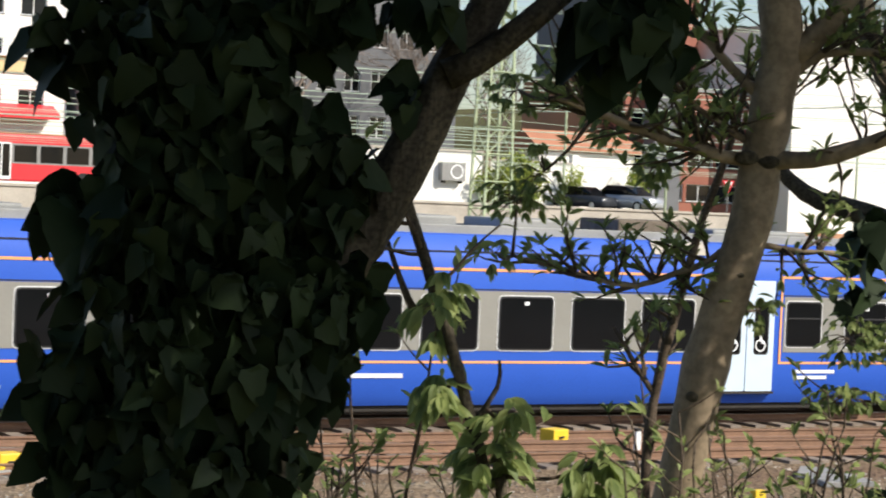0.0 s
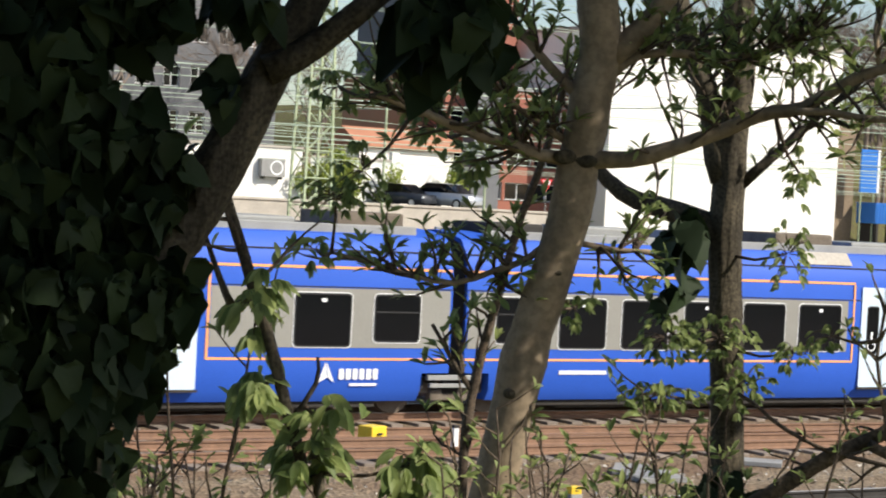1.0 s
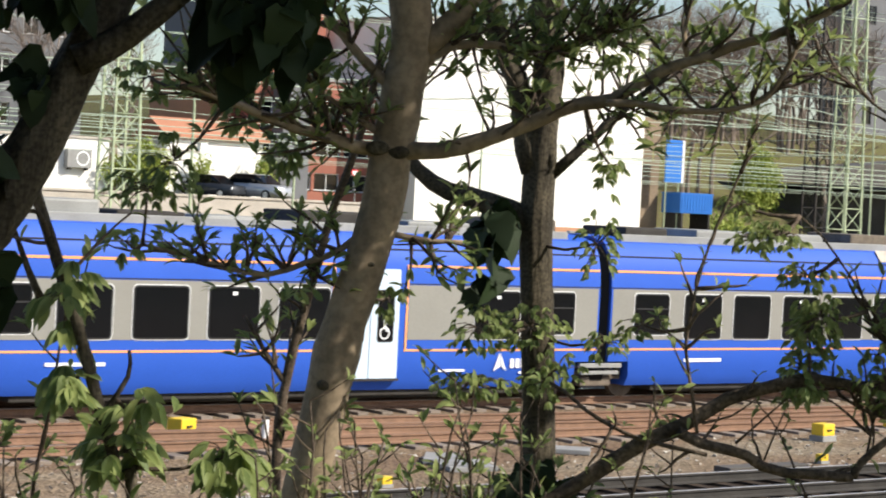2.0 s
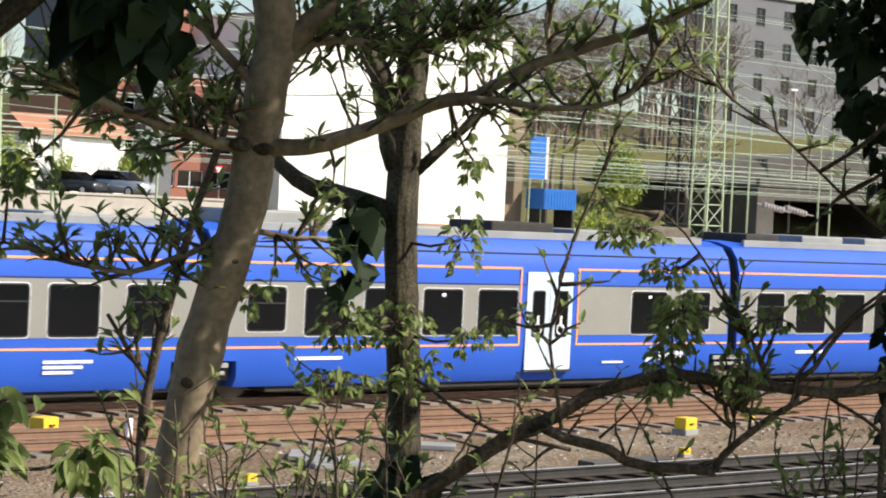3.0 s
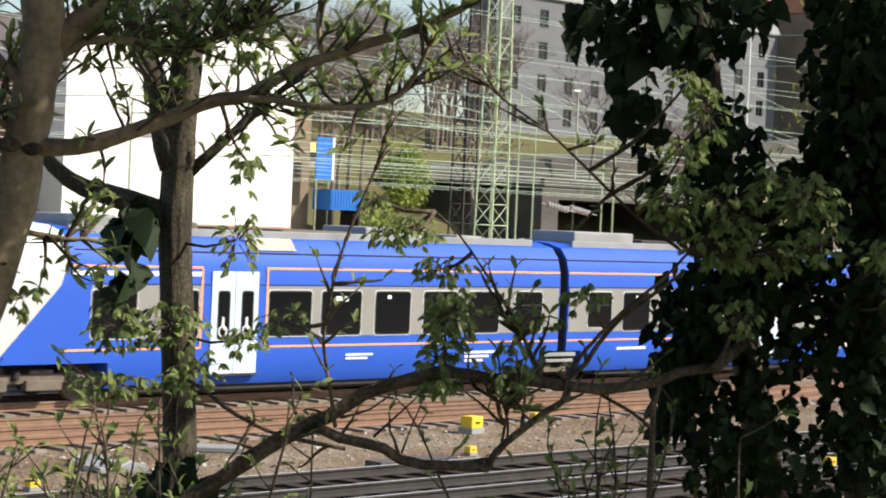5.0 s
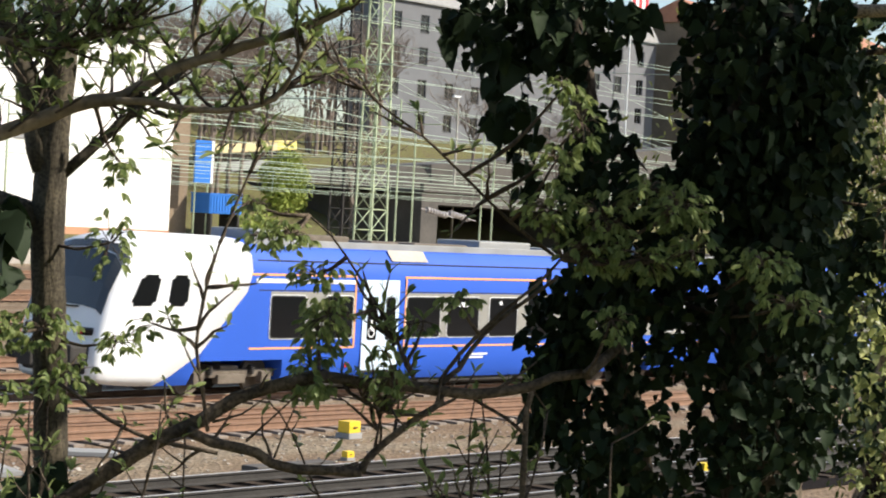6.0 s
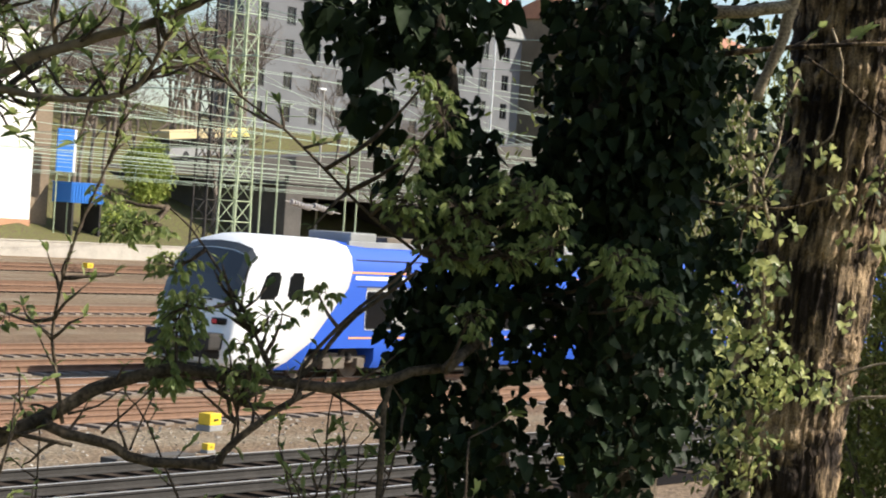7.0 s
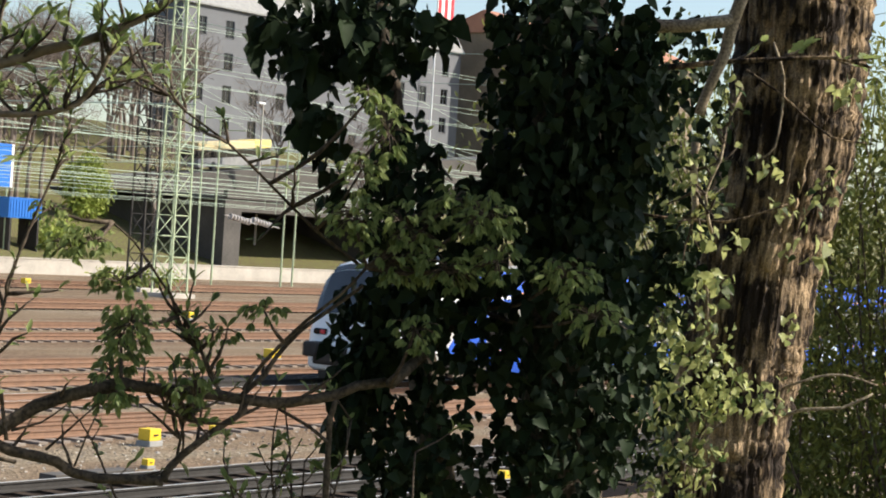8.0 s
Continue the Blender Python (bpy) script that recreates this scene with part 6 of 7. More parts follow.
limb(ivy_column, 'branch', [(-0.76, -0.48, 1.46), (-0.75, -0.47, 1.49), (-0.70, -0.45, 1.54), (-0.65, -0.44, 1.58), (-0.61, -0.42, 1.61), (-0.62, -0.41, 1.64), (-0.58, -0.40, 1.68), (-0.56, -0.38, 1.72), (-0.51, -0.37, 1.78), (-0.45, -0.35, 1.83), (-0.39, -0.34, 1.88)], 0.0088, 0.0038)
limb(ivy_column, 'branch', [(-0.44, -0.36, 1.36), (-0.44, -0.36, 1.47), (-0.44, -0.36, 1.56), (-0.44, -0.36, 1.60), (-0.43, -0.36, 1.64)], 0.0070, 0.0056)
limb(ivy_column, 'branch', [(-0.44, -0.37, 1.55), (-0.48, -0.37, 1.58), (-0.54, -0.37, 1.61), (-0.57, -0.37, 1.63)], 0.0042, 0.0033)
limb(ivy_column, 'branch', [(-1.38, -0.58, 1.61), (-1.34, -0.58, 1.59), (-1.30, -0.58, 1.56), (-1.24, -0.58, 1.53), (-1.18, -0.58, 1.51), (-1.11, -0.58, 1.50), (-1.04, -0.58, 1.49)], 0.0038, 0.0042)
limb(ivy_column, 'branch', [(-1.00, -0.50, 1.51), (-0.95, -0.50, 1.56), (-0.90, -0.50, 1.61)], 0.0028, 0.0018)
limb(ivy_column, 'branch', [(-1.06, -0.55, 1.55), (-1.00, -0.55, 1.57), (-0.95, -0.55, 1.61)], 0.0028, 0.0018)
limb(ivy_column, 'branch', [(-0.94, -0.50, 1.48), (-0.92, -0.50, 1.54), (-0.90, -0.50, 1.59)], 0.0023, 0.0014)
limb(ivy_column, 'branch', [(-0.74, -0.45, 1.51), (-0.73, -0.45, 1.58), (-0.71, -0.45, 1.62)], 0.0033, 0.0023)
limb(ivy_column, 'branch', [(-0.80, -0.45, 1.62), (-0.74, -0.45, 1.59), (-0.70, -0.45, 1.58)], 0.0038, 0.0023)
limb(ivy_column, 'branch', [(-0.66, -0.42, 1.64), (-0.69, -0.42, 1.68), (-0.71, -0.42, 1.73), (-0.75, -0.42, 1.77), (-0.77, -0.42, 1.82)], 0.0042, 0.0018)
limb(ivy_column, 'branch', [(-1.07, -0.55, 1.53), (-1.08, -0.56, 1.60), (-1.10, -0.56, 1.70), (-1.09, -0.57, 1.78), (-1.07, -0.58, 1.87), (-1.04, -0.59, 1.96), (-1.00, -0.59, 2.06), (-0.97, -0.60, 2.17)], 0.0042, 0.0022)
limb(ivy_column, 'branch', [(-0.40, -0.30, 1.92), (-0.50, -0.32, 1.99), (-0.60, -0.34, 2.08), (-0.69, -0.36, 2.16), (-0.78, -0.38, 2.22), (-0.85, -0.40, 2.28), (-0.93, -0.42, 2.35)], 0.0038, 0.0018)
limb(ivy_column, 'branch', [(-0.62, -0.40, 1.65), (-0.58, -0.40, 1.71), (-0.50, -0.40, 1.80), (-0.43, -0.40, 1.86), (-0.38, -0.40, 1.92)], 0.0046, 0.0028)
limb(ivy_column, 'branch', [(-0.67, -0.42, 1.66), (-0.73, -0.42, 1.76), (-0.79, -0.42, 1.85), (-0.86, -0.42, 1.94), (-0.91, -0.42, 1.98)], 0.0038, 0.0018)
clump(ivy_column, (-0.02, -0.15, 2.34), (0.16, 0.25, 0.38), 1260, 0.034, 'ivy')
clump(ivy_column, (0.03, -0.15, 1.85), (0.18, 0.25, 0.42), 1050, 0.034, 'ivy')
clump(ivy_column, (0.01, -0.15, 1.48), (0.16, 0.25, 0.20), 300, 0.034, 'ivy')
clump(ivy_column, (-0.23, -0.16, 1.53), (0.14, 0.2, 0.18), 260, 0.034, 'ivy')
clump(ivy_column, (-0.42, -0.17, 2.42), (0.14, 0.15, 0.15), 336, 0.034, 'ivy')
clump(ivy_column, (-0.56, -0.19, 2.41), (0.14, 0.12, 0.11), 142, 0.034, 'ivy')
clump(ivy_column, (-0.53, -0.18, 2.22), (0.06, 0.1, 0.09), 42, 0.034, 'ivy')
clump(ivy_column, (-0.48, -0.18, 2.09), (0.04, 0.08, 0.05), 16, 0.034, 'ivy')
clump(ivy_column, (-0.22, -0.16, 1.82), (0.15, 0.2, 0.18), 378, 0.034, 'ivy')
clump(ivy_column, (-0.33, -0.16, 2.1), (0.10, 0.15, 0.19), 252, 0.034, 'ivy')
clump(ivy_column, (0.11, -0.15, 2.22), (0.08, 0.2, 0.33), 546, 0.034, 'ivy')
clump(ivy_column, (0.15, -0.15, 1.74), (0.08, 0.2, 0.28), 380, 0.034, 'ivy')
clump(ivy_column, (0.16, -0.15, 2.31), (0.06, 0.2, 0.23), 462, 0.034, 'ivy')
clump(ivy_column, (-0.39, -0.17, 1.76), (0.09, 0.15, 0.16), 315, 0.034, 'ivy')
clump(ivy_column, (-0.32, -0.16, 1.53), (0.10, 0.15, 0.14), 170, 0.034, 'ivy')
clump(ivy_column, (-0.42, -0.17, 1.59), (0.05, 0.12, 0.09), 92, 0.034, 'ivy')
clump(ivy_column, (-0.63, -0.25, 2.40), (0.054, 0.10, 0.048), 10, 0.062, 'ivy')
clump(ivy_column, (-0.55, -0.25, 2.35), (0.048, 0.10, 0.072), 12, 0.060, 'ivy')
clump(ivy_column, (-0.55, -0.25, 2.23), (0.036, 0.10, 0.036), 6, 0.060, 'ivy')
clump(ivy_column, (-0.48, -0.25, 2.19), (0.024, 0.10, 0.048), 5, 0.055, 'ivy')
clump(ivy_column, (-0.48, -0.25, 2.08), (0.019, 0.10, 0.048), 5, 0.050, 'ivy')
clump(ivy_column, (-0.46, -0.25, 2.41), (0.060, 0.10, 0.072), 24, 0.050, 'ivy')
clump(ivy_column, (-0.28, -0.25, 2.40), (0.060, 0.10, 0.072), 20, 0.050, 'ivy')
clump(ivy_column, (-0.39, -0.42, 2.27), (0.052, 0.10, 0.035), 38, 0.022, 'maple')
clump(ivy_column, (-0.35, -0.42, 2.20), (0.041, 0.10, 0.070), 52, 0.022, 'maple')
clump(ivy_column, (-0.40, -0.42, 2.12), (0.046, 0.10, 0.046), 44, 0.022, 'maple')
clump(ivy_column, (-0.41, -0.42, 2.02), (0.070, 0.10, 0.058), 80, 0.023, 'maple')
clump(ivy_column, (-0.30, -0.42, 2.01), (0.081, 0.10, 0.058), 80, 0.023, 'maple')
clump(ivy_column, (-0.32, -0.42, 1.93), (0.069, 0.10, 0.046), 60, 0.023, 'maple')
clump(ivy_column, (-0.21, -0.42, 1.93), (0.069, 0.10, 0.046), 60, 0.023, 'maple')
clump(ivy_column, (-0.14, -0.42, 2.04), (0.081, 0.10, 0.058), 90, 0.023, 'maple')
clump(ivy_column, (-0.11, -0.42, 1.95), (0.058, 0.10, 0.046), 50, 0.023, 'maple')
clump(ivy_column, (-0.21, -0.42, 2.07), (0.058, 0.10, 0.046), 40, 0.022, 'maple')
clump(ivy_column, (0.03, -0.42, 1.93), (0.081, 0.10, 0.046), 60, 0.023, 'maple')
clump(ivy_column, (0.10, -0.42, 1.85), (0.081, 0.10, 0.046), 40, 0.023, 'maple')
clump(ivy_column, (-0.27, -0.42, 1.80), (0.058, 0.10, 0.046), 34, 0.022, 'maple')
clump(ivy_column, (-0.87, -0.45, 1.74), (0.052, 0.10, 0.070), 70, 0.023, 'maple')
clump(ivy_column, (-0.88, -0.45, 1.67), (0.041, 0.10, 0.046), 36, 0.023, 'maple')
clump(ivy_column, (-0.89, -0.45, 1.62), (0.030, 0.10, 0.021), 24, 0.024, 'maple')
clump(ivy_column, (-0.99, -0.45, 1.93), (0.058, 0.10, 0.046), 44, 0.022, 'maple')
clump(ivy_column, (-0.88, -0.45, 1.86), (0.058, 0.10, 0.035), 36, 0.022, 'maple')
clump(ivy_column, (-0.58, -0.45, 1.82), (0.046, 0.10, 0.032), 24, 0.022, 'maple')
clump(ivy_column, (-0.68, -0.45, 1.77), (0.046, 0.10, 0.032), 20, 0.022, 'maple')
clump(ivy_column, (-0.73, -0.45, 1.71), (0.040, 0.10, 0.029), 14, 0.022, 'maple')
clump(ivy_column, (-1.03, -0.45, 2.00), (0.046, 0.10, 0.030), 20, 0.020, 'maple')
clump(ivy_column, (-0.84, -0.50, 1.78), (0.052, 0.10, 0.069), 56, 0.023, 'maple')
clump(ivy_column, (-0.86, -0.50, 1.63), (0.032, 0.10, 0.021), 24, 0.024, 'maple')
clump(ivy_column, (-0.93, -0.50, 1.94), (0.058, 0.10, 0.035), 34, 0.022, 'maple')
clump(ivy_column, (-0.71, -0.50, 1.66), (0.046, 0.10, 0.034), 26, 0.022, 'maple')
clump(ivy_column, (-1.21, -0.50, 1.74), (0.047, 0.10, 0.035), 16, 0.022, 'maple')
clump(ivy_column, (-0.34, -0.20, 1.97), (0.097, 0.10, 0.085), 130, 0.034, 'ivy')
clump(ivy_column, (-0.18, -0.20, 2.05), (0.085, 0.10, 0.085), 170, 0.034, 'ivy')
clump(ivy_column, (-0.18, -0.20, 1.92), (0.085, 0.10, 0.073), 130, 0.034, 'ivy')
clump(ivy_column, (-0.30, -0.20, 1.82), (0.073, 0.10, 0.073), 90, 0.034, 'ivy')
clump(ivy_column, (-0.39, -0.20, 1.69), (0.049, 0.10, 0.073), 60, 0.034, 'ivy')
clump(ivy_column, (-0.12, -0.20, 2.15), (0.049, 0.10, 0.085), 80, 0.034, 'ivy')
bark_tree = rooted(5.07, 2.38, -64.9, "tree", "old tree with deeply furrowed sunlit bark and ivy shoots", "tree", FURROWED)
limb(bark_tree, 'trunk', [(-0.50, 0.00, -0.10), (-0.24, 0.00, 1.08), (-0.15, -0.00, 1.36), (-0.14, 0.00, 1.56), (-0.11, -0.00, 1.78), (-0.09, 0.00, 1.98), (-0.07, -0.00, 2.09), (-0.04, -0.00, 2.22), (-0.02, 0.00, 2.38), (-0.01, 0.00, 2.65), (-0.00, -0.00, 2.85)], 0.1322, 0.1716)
limb(bark_tree, 'dead_branch', [(-0.43, -0.66, 2.52), (-0.37, -0.66, 2.51), (-0.29, -0.66, 2.51), (-0.22, -0.66, 2.52), (-0.16, -0.66, 2.53)], 0.0143, 0.0155)
limb(bark_tree, 'dead_branch', [(-0.14, -0.66, 2.59), (-0.16, -0.66, 2.52), (-0.17, -0.66, 2.46), (-0.19, -0.66, 2.41), (-0.21, -0.66, 2.36), (-0.22, -0.66, 2.31)], 0.0155, 0.0110)
limb(bark_tree, 'vine', [(-0.23, -0.60, 2.25), (-0.23, -0.60, 2.18), (-0.22, -0.60, 2.10), (-0.23, -0.60, 2.06)], 0.0105, 0.0065)
limb(bark_tree, 'vine', [(-0.18, -0.62, 2.04), (-0.20, -0.62, 2.13), (-0.17, -0.62, 2.21), (-0.16, -0.62, 2.29), (-0.13, -0.62, 2.38)], 0.0039, 0.0026)
limb(bark_tree, 'branch', [(-0.40, -0.50, 2.41), (-0.30, -0.50, 2.43), (-0.16, -0.50, 2.45), (-0.05, -0.50, 2.46), (0.07, -0.50, 2.47), (0.16, -0.50, 2.45)], 0.0081, 0.0033)
limb(bark_tree, 'branch', [(-0.13, -0.40, 2.44), (-0.05, -0.40, 2.39), (0.01, -0.40, 2.34), (0.08, -0.40, 2.29), (0.16, -0.40, 2.28)], 0.0034, 0.0020)
limb(bark_tree, 'branch', [(-0.37, -0.55, 2.08), (-0.27, -0.55, 2.07), (-0.15, -0.55, 2.07), (-0.06, -0.55, 2.10), (-0.01, -0.55, 2.12)], 0.0040, 0.0020)
limb(bark_tree, 'vine', [(-0.18, -0.62, 1.84), (-0.18, -0.62, 1.90), (-0.19, -0.62, 1.94)], 0.0039, 0.0033)
limb(bark_tree, 'vine', [(-0.19, -0.62, 1.38), (-0.19, -0.62, 1.46), (-0.19, -0.62, 1.53), (-0.18, -0.62, 1.57)], 0.0117, 0.0059)
limb(bark_tree, 'vine', [(0.01, -0.30, 1.61), (0.06, -0.30, 1.63), (0.15, -0.30, 1.64), (0.22, -0.30, 1.68)], 0.0048, 0.0027)
limb(bark_tree, 'vine', [(0.01, -0.30, 1.68), (0.08, -0.30, 1.71), (0.15, -0.30, 1.72), (0.23, -0.30, 1.70)], 0.0034, 0.0021)
limb(bark_tree, 'vine', [(-0.07, -0.40, 2.51), (-0.04, -0.40, 2.43), (-0.04, -0.40, 2.34), (-0.05, -0.40, 2.26), (-0.08, -0.40, 2.23)], 0.0034, 0.0020)
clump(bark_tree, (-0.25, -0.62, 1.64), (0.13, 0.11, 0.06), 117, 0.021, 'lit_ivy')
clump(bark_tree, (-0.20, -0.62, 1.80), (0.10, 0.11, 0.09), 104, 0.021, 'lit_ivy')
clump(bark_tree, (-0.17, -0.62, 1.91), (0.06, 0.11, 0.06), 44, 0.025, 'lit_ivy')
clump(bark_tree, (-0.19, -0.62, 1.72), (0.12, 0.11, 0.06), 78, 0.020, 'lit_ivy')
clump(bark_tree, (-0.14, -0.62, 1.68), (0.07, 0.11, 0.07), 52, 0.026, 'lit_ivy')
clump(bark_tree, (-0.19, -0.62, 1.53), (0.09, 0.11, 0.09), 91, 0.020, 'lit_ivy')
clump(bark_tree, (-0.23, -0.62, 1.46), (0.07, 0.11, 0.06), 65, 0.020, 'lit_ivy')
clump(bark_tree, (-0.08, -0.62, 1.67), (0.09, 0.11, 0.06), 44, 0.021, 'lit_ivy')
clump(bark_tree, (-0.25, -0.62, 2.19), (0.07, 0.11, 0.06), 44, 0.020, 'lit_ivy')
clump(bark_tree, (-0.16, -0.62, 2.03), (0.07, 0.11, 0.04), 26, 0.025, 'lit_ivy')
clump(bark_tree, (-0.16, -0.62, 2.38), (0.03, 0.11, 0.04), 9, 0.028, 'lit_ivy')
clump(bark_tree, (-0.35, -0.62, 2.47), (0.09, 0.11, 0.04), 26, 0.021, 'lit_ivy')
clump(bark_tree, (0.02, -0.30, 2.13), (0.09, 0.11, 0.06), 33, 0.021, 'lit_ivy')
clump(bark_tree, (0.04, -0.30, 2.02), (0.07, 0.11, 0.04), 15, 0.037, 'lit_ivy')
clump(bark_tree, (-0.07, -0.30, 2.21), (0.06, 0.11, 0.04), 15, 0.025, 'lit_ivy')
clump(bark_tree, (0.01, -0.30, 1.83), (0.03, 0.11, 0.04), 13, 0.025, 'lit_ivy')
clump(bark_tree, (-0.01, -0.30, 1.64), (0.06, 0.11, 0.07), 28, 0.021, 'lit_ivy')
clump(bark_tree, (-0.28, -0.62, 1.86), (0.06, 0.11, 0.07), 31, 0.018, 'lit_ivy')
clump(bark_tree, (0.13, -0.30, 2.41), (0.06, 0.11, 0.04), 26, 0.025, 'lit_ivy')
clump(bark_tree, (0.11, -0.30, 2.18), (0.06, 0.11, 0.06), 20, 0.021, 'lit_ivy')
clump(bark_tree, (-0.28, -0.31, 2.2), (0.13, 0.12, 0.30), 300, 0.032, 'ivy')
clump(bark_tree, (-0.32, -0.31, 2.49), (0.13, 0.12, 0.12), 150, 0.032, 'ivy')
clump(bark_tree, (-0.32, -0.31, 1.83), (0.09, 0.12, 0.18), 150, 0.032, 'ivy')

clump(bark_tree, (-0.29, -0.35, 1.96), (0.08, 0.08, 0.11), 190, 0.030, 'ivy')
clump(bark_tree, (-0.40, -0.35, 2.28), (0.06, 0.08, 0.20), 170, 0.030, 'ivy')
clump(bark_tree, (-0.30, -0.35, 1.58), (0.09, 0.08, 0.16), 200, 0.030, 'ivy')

# side twigs
for k, n in ((2, 34), (3, 22), (4, 18), (5, 26), (6, 24), (7, 40), (8, 40), (9, 14), (1, 12), (10, 10)):
    sprout(maple_tree, k, n, 0.13, "oval", 10, 0.034, 100 + k)
sprout(maple_tree, 7, 26, 0.20, "oval", 9, 0.036, 121)
sprout(maple_tree, 2, 18, 0.24, "oval", 8, 0.036, 122)
for k, n in ((0, 20), (1, 16), (3, 14)):
    sprout(dark_tree, k, n, 0.26, "oval", 9, 0.034, 140 + k, 0.3)
sprout(slim_sapling, 0, 18, 0.15, "oval", 7, 0.036, 150, 0.4)
sprout(slim_sapling, 1, 8, 0.12, "oval", 5, 0.04, 151)
sprout(leaning_sapling, 0, 26, 0.22, "oval", 6, 0.045, 160, 0.25)
for k, n, ln in ((12, 9, 0.12), (13, 16, 0.10), (14, 12, 0.09), (15, 12, 0.12), (16, 14, 0.12)):
    sprout(ivy_column, k, n, ln, "oval", 6, 0.028, 180 + k)
for k, n, ln in ((5, 5, 0.14), (3, 8, 0.12), (8, 5, 0.1), (4, 4, 0.1)):
    sprout(ivy_column, k, n, ln, "oval", 3, 0.022, 280 + k)
sprout(bark_tree, 5, 8, 0.12, "maple", 4, 0.035, 200)
sprout(bark_tree, 4, 14, 0.05, "lit_ivy", 3, 0.018, 201)
sprout(bark_tree, 3, 14, 0.10, "lit_ivy", 4, 0.024, 202, 0.2)
sprout(bark_tree, 9, 12, 0.10, "lit_ivy", 3, 0.024, 203, 0.2)

# unseen crowns above the view, added to shade the trunks and leaves below
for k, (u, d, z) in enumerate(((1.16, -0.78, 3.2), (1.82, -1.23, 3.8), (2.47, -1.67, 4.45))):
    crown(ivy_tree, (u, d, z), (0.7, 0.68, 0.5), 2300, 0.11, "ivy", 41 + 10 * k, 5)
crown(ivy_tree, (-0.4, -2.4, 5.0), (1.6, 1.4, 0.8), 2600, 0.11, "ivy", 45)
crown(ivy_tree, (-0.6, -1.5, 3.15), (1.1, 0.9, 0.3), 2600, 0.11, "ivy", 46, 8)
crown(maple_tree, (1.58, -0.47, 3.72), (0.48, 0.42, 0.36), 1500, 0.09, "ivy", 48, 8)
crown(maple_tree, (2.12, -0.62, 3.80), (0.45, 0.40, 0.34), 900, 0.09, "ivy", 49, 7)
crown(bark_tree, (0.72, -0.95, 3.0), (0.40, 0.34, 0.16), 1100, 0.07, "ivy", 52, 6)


def thicket():
    """Dense ivy-clad thicket, unseen behind the viewer, added to close the bank and block sky light."""
    rnd = random.Random(91)
    t = thing("thicket", pose(0, 0, BANK), "dense dark ivy thicket on the bank", "thicket")
    bm, spots = bmesh.new(), []
    for _ in range(46):
        a = radians(rnd.uniform(185, 330))
        r = rnd.uniform(2.0, 3.2)
        foot = Vector((r * math.sin(a), r * math.cos(a), -0.1))
        top = Vector((foot.x * 0.55, foot.y * 0.55, rnd.uniform(3.6, 5.2)))
        mid = foot.lerp(top, 0.55) * 1.06
        c = smooth_course([foot, mid, top], 0.3)
        tube(bm, c, 0.035, 0.01, 6, seed=rnd.randrange(99))
        for p in c[1:]:
            for _ in range(16):
                q = p + Vector((rnd.gauss(0, 0.22), rnd.gauss(0, 0.22), rnd.gauss(0, 0.2)))
                spots.append((q, leaf_turn(rnd, (-q.x, -q.y, 1), 0.7), 0.11 * rnd.uniform(0.7, 1.3)))
    tagged(part("stem_work", bm, DARK_BARK, t), kind="stuff")
    spots = [s for s in spots if s[0].xy.length > 0.9 or s[0].z > 3.0]
    leaves(t, "foliage", spots, "ivy", 0)


thicket()

finish(ivy_tree, 280)
finish(leaning_sapling, 60)
finish(maple_tree, 120)
finish(dark_tree, 60)
finish(slim_sapling, 60)
finish(ivy_column, 240)
finish(bark_tree, 200)


def shrub(x, y, tall, stems, seed, label, size=0.027, green=1.0):
    """Budding shrub: upright stems, bare below, with side twigs and small leaves towards the top."""
    rnd = random.Random(seed)
    t = thing("shrub", pose(x, y, BANK - 0.03), label, "shrub", "budding shrubs")
    spots = []
    twigs = bmesh.new()
    for _ in range(stems):
        p = Vector((rnd.gauss(0, 0.11), rnd.gauss(0, 0.15), 0))
        d = Vector((rnd.gauss(0, 0.05), rnd.gauss(0, 0.05), 1)).normalized()
        h = tall * rnd.uniform(0.86, 1.05)
        pts = [p, p + d * (h - 0.55) * 0.5, p + d * (h - 0.55)]
        for k in range(11):
            d = (d + Vector((rnd.gauss(0, 0.09), rnd.gauss(0, 0.09), 0.05))).normalized()
            pts.append(pts[-1] + d * 0.05)
        part("stem", tube(bmesh.new(), pts, 0.0055, 0.0018, 6, 0.08, 0.5, seed), TWIG_BARK, t, smooth=True)
        for k in range(3, 14):
            if rnd.random() < 0.8:
                e = Vector((rnd.choice((-1, 1)) * rnd.uniform(0.3, 1), rnd.gauss(0, 0.6), rnd.uniform(0.4, 1.3))).normalized()
                tip = pts[k] + e * rnd.uniform(0.03, 0.11)
                tube(twigs, [pts[k], pts[k].lerp(tip, 0.5) + Vector((0, 0, -0.004)), tip], 0.0022, 0.001, 4, 0, 0, 1)
                for _ in range(rnd.randrange(3, 8)):
                    if rnd.random() < green:
                        v = (e + Vector((rnd.gauss(0, 0.6), rnd.gauss(0, 0.6), rnd.gauss(0.1, 0.5)))).normalized()
                        face = Vector((rnd.gauss(0, 0.5), -0.5, 0.6)).normalized()
                        xx = v.cross(face).normalized()
                        spots.append((tip - e * rnd.uniform(0, 0.03), Matrix((xx, v, xx.cross(v))).transposed().to_quaternion(), size * rnd.uniform(0.5, 1.4)))
    tagged(part("twig_work", twigs, TWIG_BARK, t), kind="stuff")
    leaves(t, "foliage", spots, "oval", min(60, len(spots)))


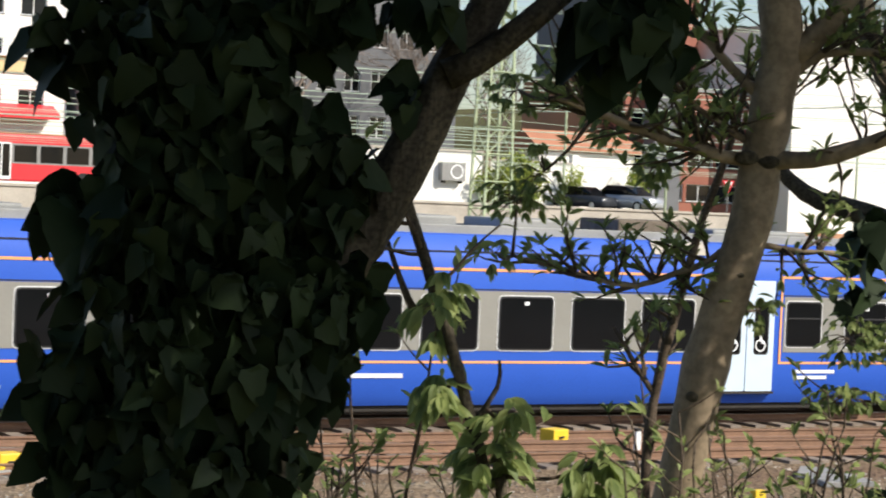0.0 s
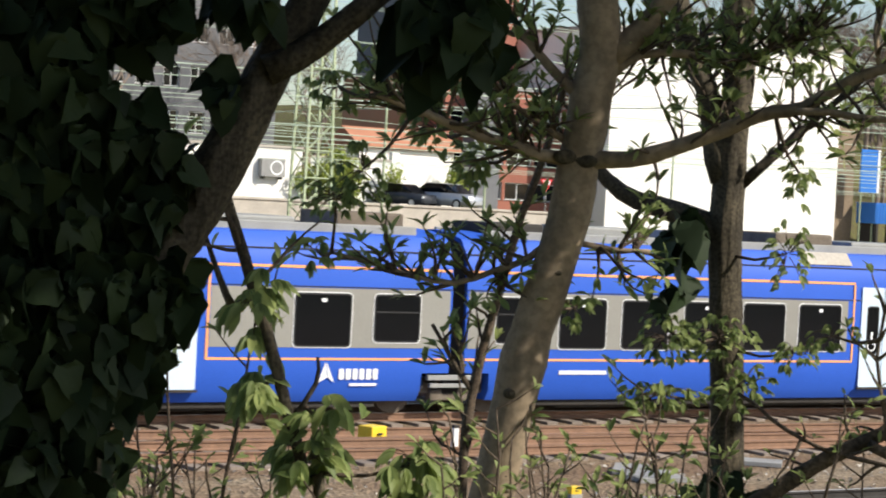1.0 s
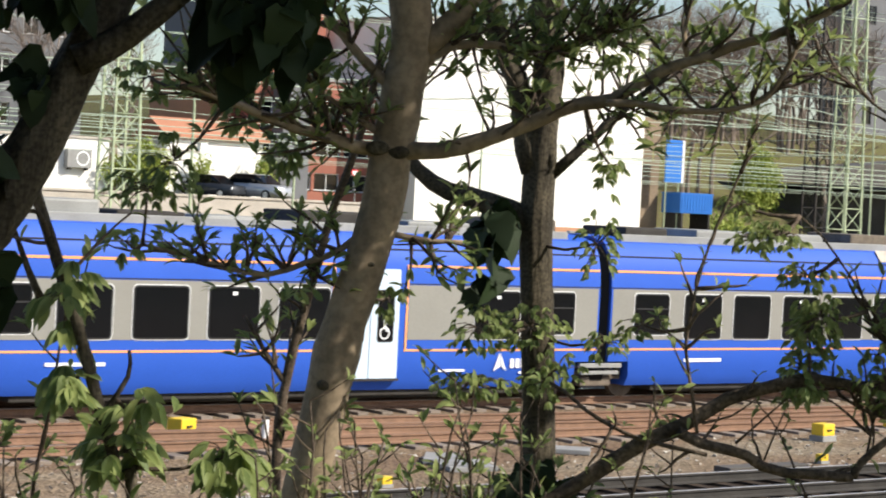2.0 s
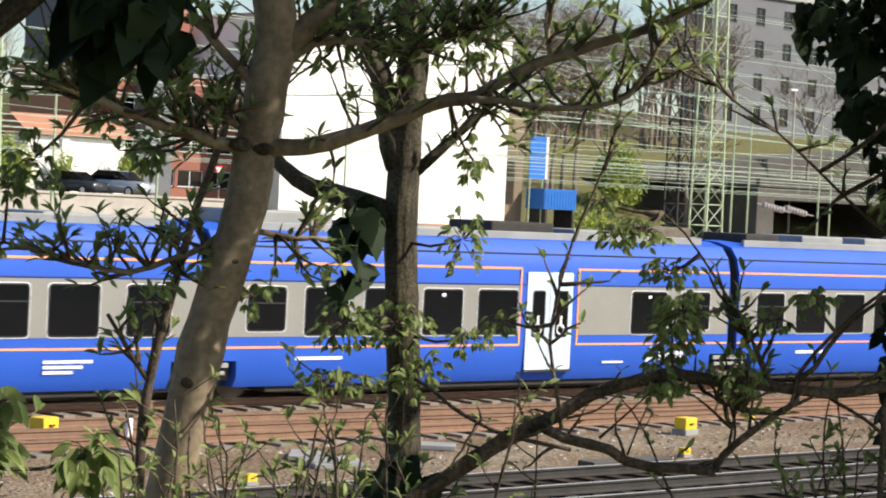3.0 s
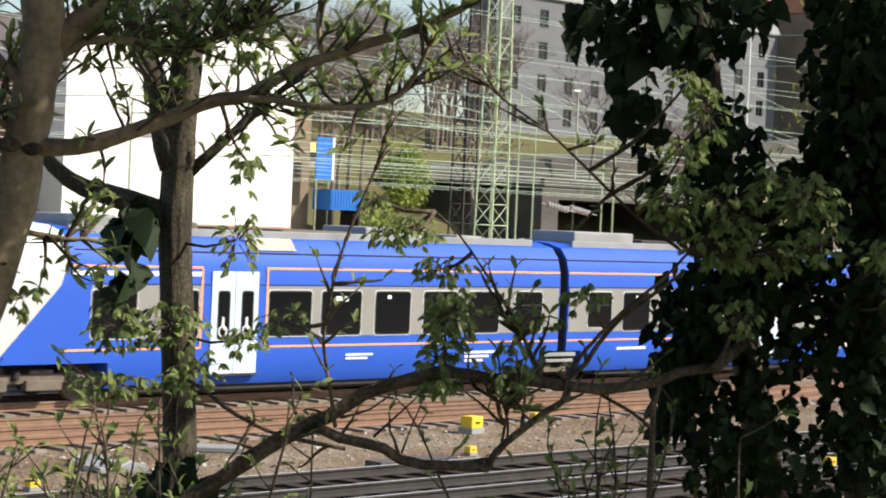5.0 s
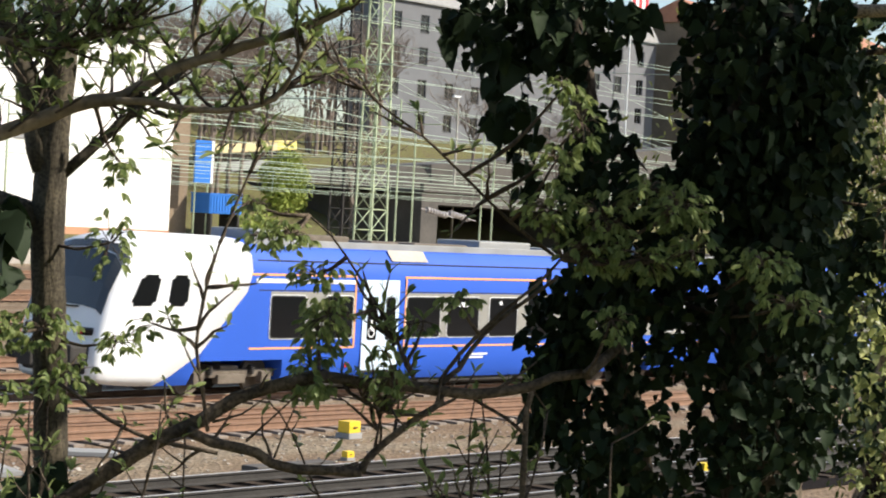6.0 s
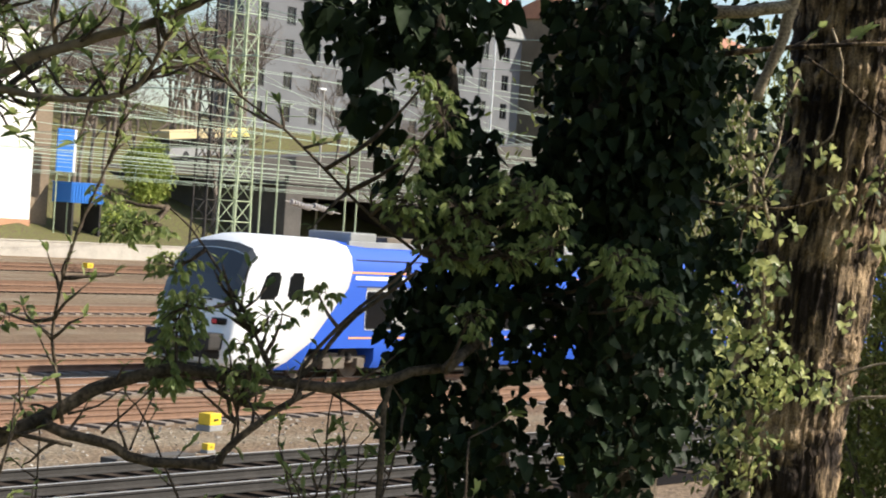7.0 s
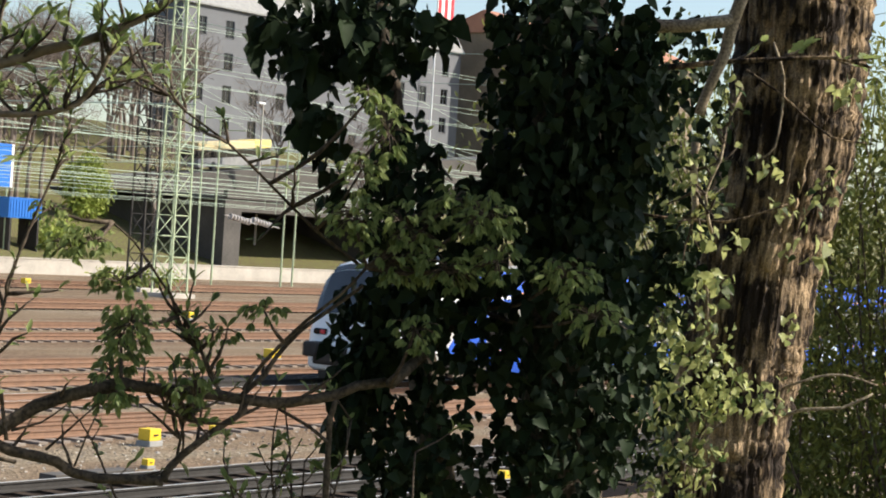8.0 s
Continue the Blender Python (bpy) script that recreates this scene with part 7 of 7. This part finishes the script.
shrub(2.43, 3.43, 1.54, 4, 1, 'low budding shrub with thin upright stems')
shrub(2.56, 3.46, 1.58, 4, 2, 'low budding shrub with thin upright stems')
shrub(2.58, 3.31, 1.57, 4, 3, 'low budding shrub with thin upright stems')
shrub(1.73, 3.61, 1.66, 5, 4, 'low budding shrub with thin upright stems')
shrub(1.65, 3.54, 1.57, 4, 5, 'low budding shrub with thin upright stems')
shrub(1.81, 3.79, 1.63, 5, 6, 'low budding shrub with thin upright stems')
shrub(1.97, 3.83, 1.54, 3, 7, 'low budding shrub with thin upright stems')
shrub(2.47, 3.40, 1.58, 4, 8, 'low budding shrub with thin upright stems')
shrub(2.64, 3.39, 1.58, 4, 9, 'low budding shrub with thin upright stems')
shrub(3.58, 2.89, 1.55, 3, 10, 'low budding shrub with thin upright stems')
shrub(3.60, 2.87, 1.56, 4, 11, 'low budding shrub with thin upright stems')
shrub(3.73, 2.86, 1.69, 3, 12, 'low budding shrub with thin upright stems')
shrub(3.72, 2.71, 1.50, 3, 13, 'low budding shrub with thin upright stems')
shrub(1.10, 3.65, 1.51, 3, 14, 'low budding shrub with thin upright stems')
shrub(3.59, 2.88, 1.58, 4, 15, 'low budding shrub with thin upright stems')
shrub(1.87, 3.76, 1.73, 5, 16, 'low budding shrub with thin upright stems')
shrub(2.47, 3.40, 1.61, 4, 17, 'low budding shrub with thin upright stems')
shrub(2.64, 3.40, 1.62, 4, 18, 'low budding shrub with thin upright stems')
shrub(1.69, 3.74, 1.57, 4, 19, 'low budding shrub with thin upright stems')
shrub(2.25, 3.67, 1.54, 4, 20, 'low budding shrub with thin upright stems')
shrub(2.67, 3.50, 1.53, 4, 21, 'low budding shrub with thin upright stems')
shrub(2.65, 3.52, 1.63, 4, 22, 'low budding shrub with thin upright stems')
shrub(2.28, 3.65, 1.49, 4, 23, 'low budding shrub with thin upright stems')
shrub(3.10, 3.39, 1.56, 4, 24, 'low budding shrub with thin upright stems')


def hedge(x, y, turn):
    """Loose sunlit willow scrub on the bank."""
    t = thing("bush", pose(x, y, height(x, y) - 0.05, 0, 0, turn), "loose sunlit yellow-green scrub on the bank", "bush")
    rnd = random.Random(77)
    spots = []
    bm = bmesh.new()
    for _ in range(150):
        p = Vector((rnd.uniform(-0.35, 1.5), rnd.gauss(0, 0.35), 0))
        d = Vector((rnd.gauss(0, 0.2), rnd.gauss(0, 0.15), 1)).normalized()
        pts = [p]
        for k in range(12):
            d = (d + Vector((rnd.gauss(0, 0.1), rnd.gauss(0, 0.08), 0.01))).normalized()
            pts.append(pts[-1] + d * 0.235)
        tube(bm, pts, 0.008, 0.002, 5, 0.05, 0.2, 1)
        for k in range(2, 13):
            for _ in range(74):
                q = pts[k] + Vector((rnd.gauss(0, 0.12), rnd.gauss(0, 0.1), rnd.gauss(0, 0.09)))
                spots.append((q, leaf_turn(rnd, (0, -0.6, 0.6), 0.5), 0.031 * rnd.uniform(0.6, 1.5)))
    tagged(part("stem_work", bm, TWIG_BARK, t), kind="stuff")
    leaves(t, "foliage", spots, "oval", 0, HEDGE)


hedge(7.36, 3.15, -67)


# ---------------------------------------------------------------- motion
SPEED = 8.88           # metres a second, along +x


def motions():
    walk(train, [(t, pose(SPEED * t, 36.71, 0)) for t in (0.0, 2.0, 4.0, 6.0, 8.0)])
    bus_x = [(0.0, 70.0), (2.0, 96.5), (3.0, 109.8), (6.0, 149.6), (7.0, 162.8), (8.0, 176.4)]
    walk(bus_on_road, [(t, pose(x, ROAD_Y, ramp(x) + 0.06, 0, -math.degrees(math.atan(0.095)) if x > 102 else 0, 0)) for t, x in bus_x])


motions()
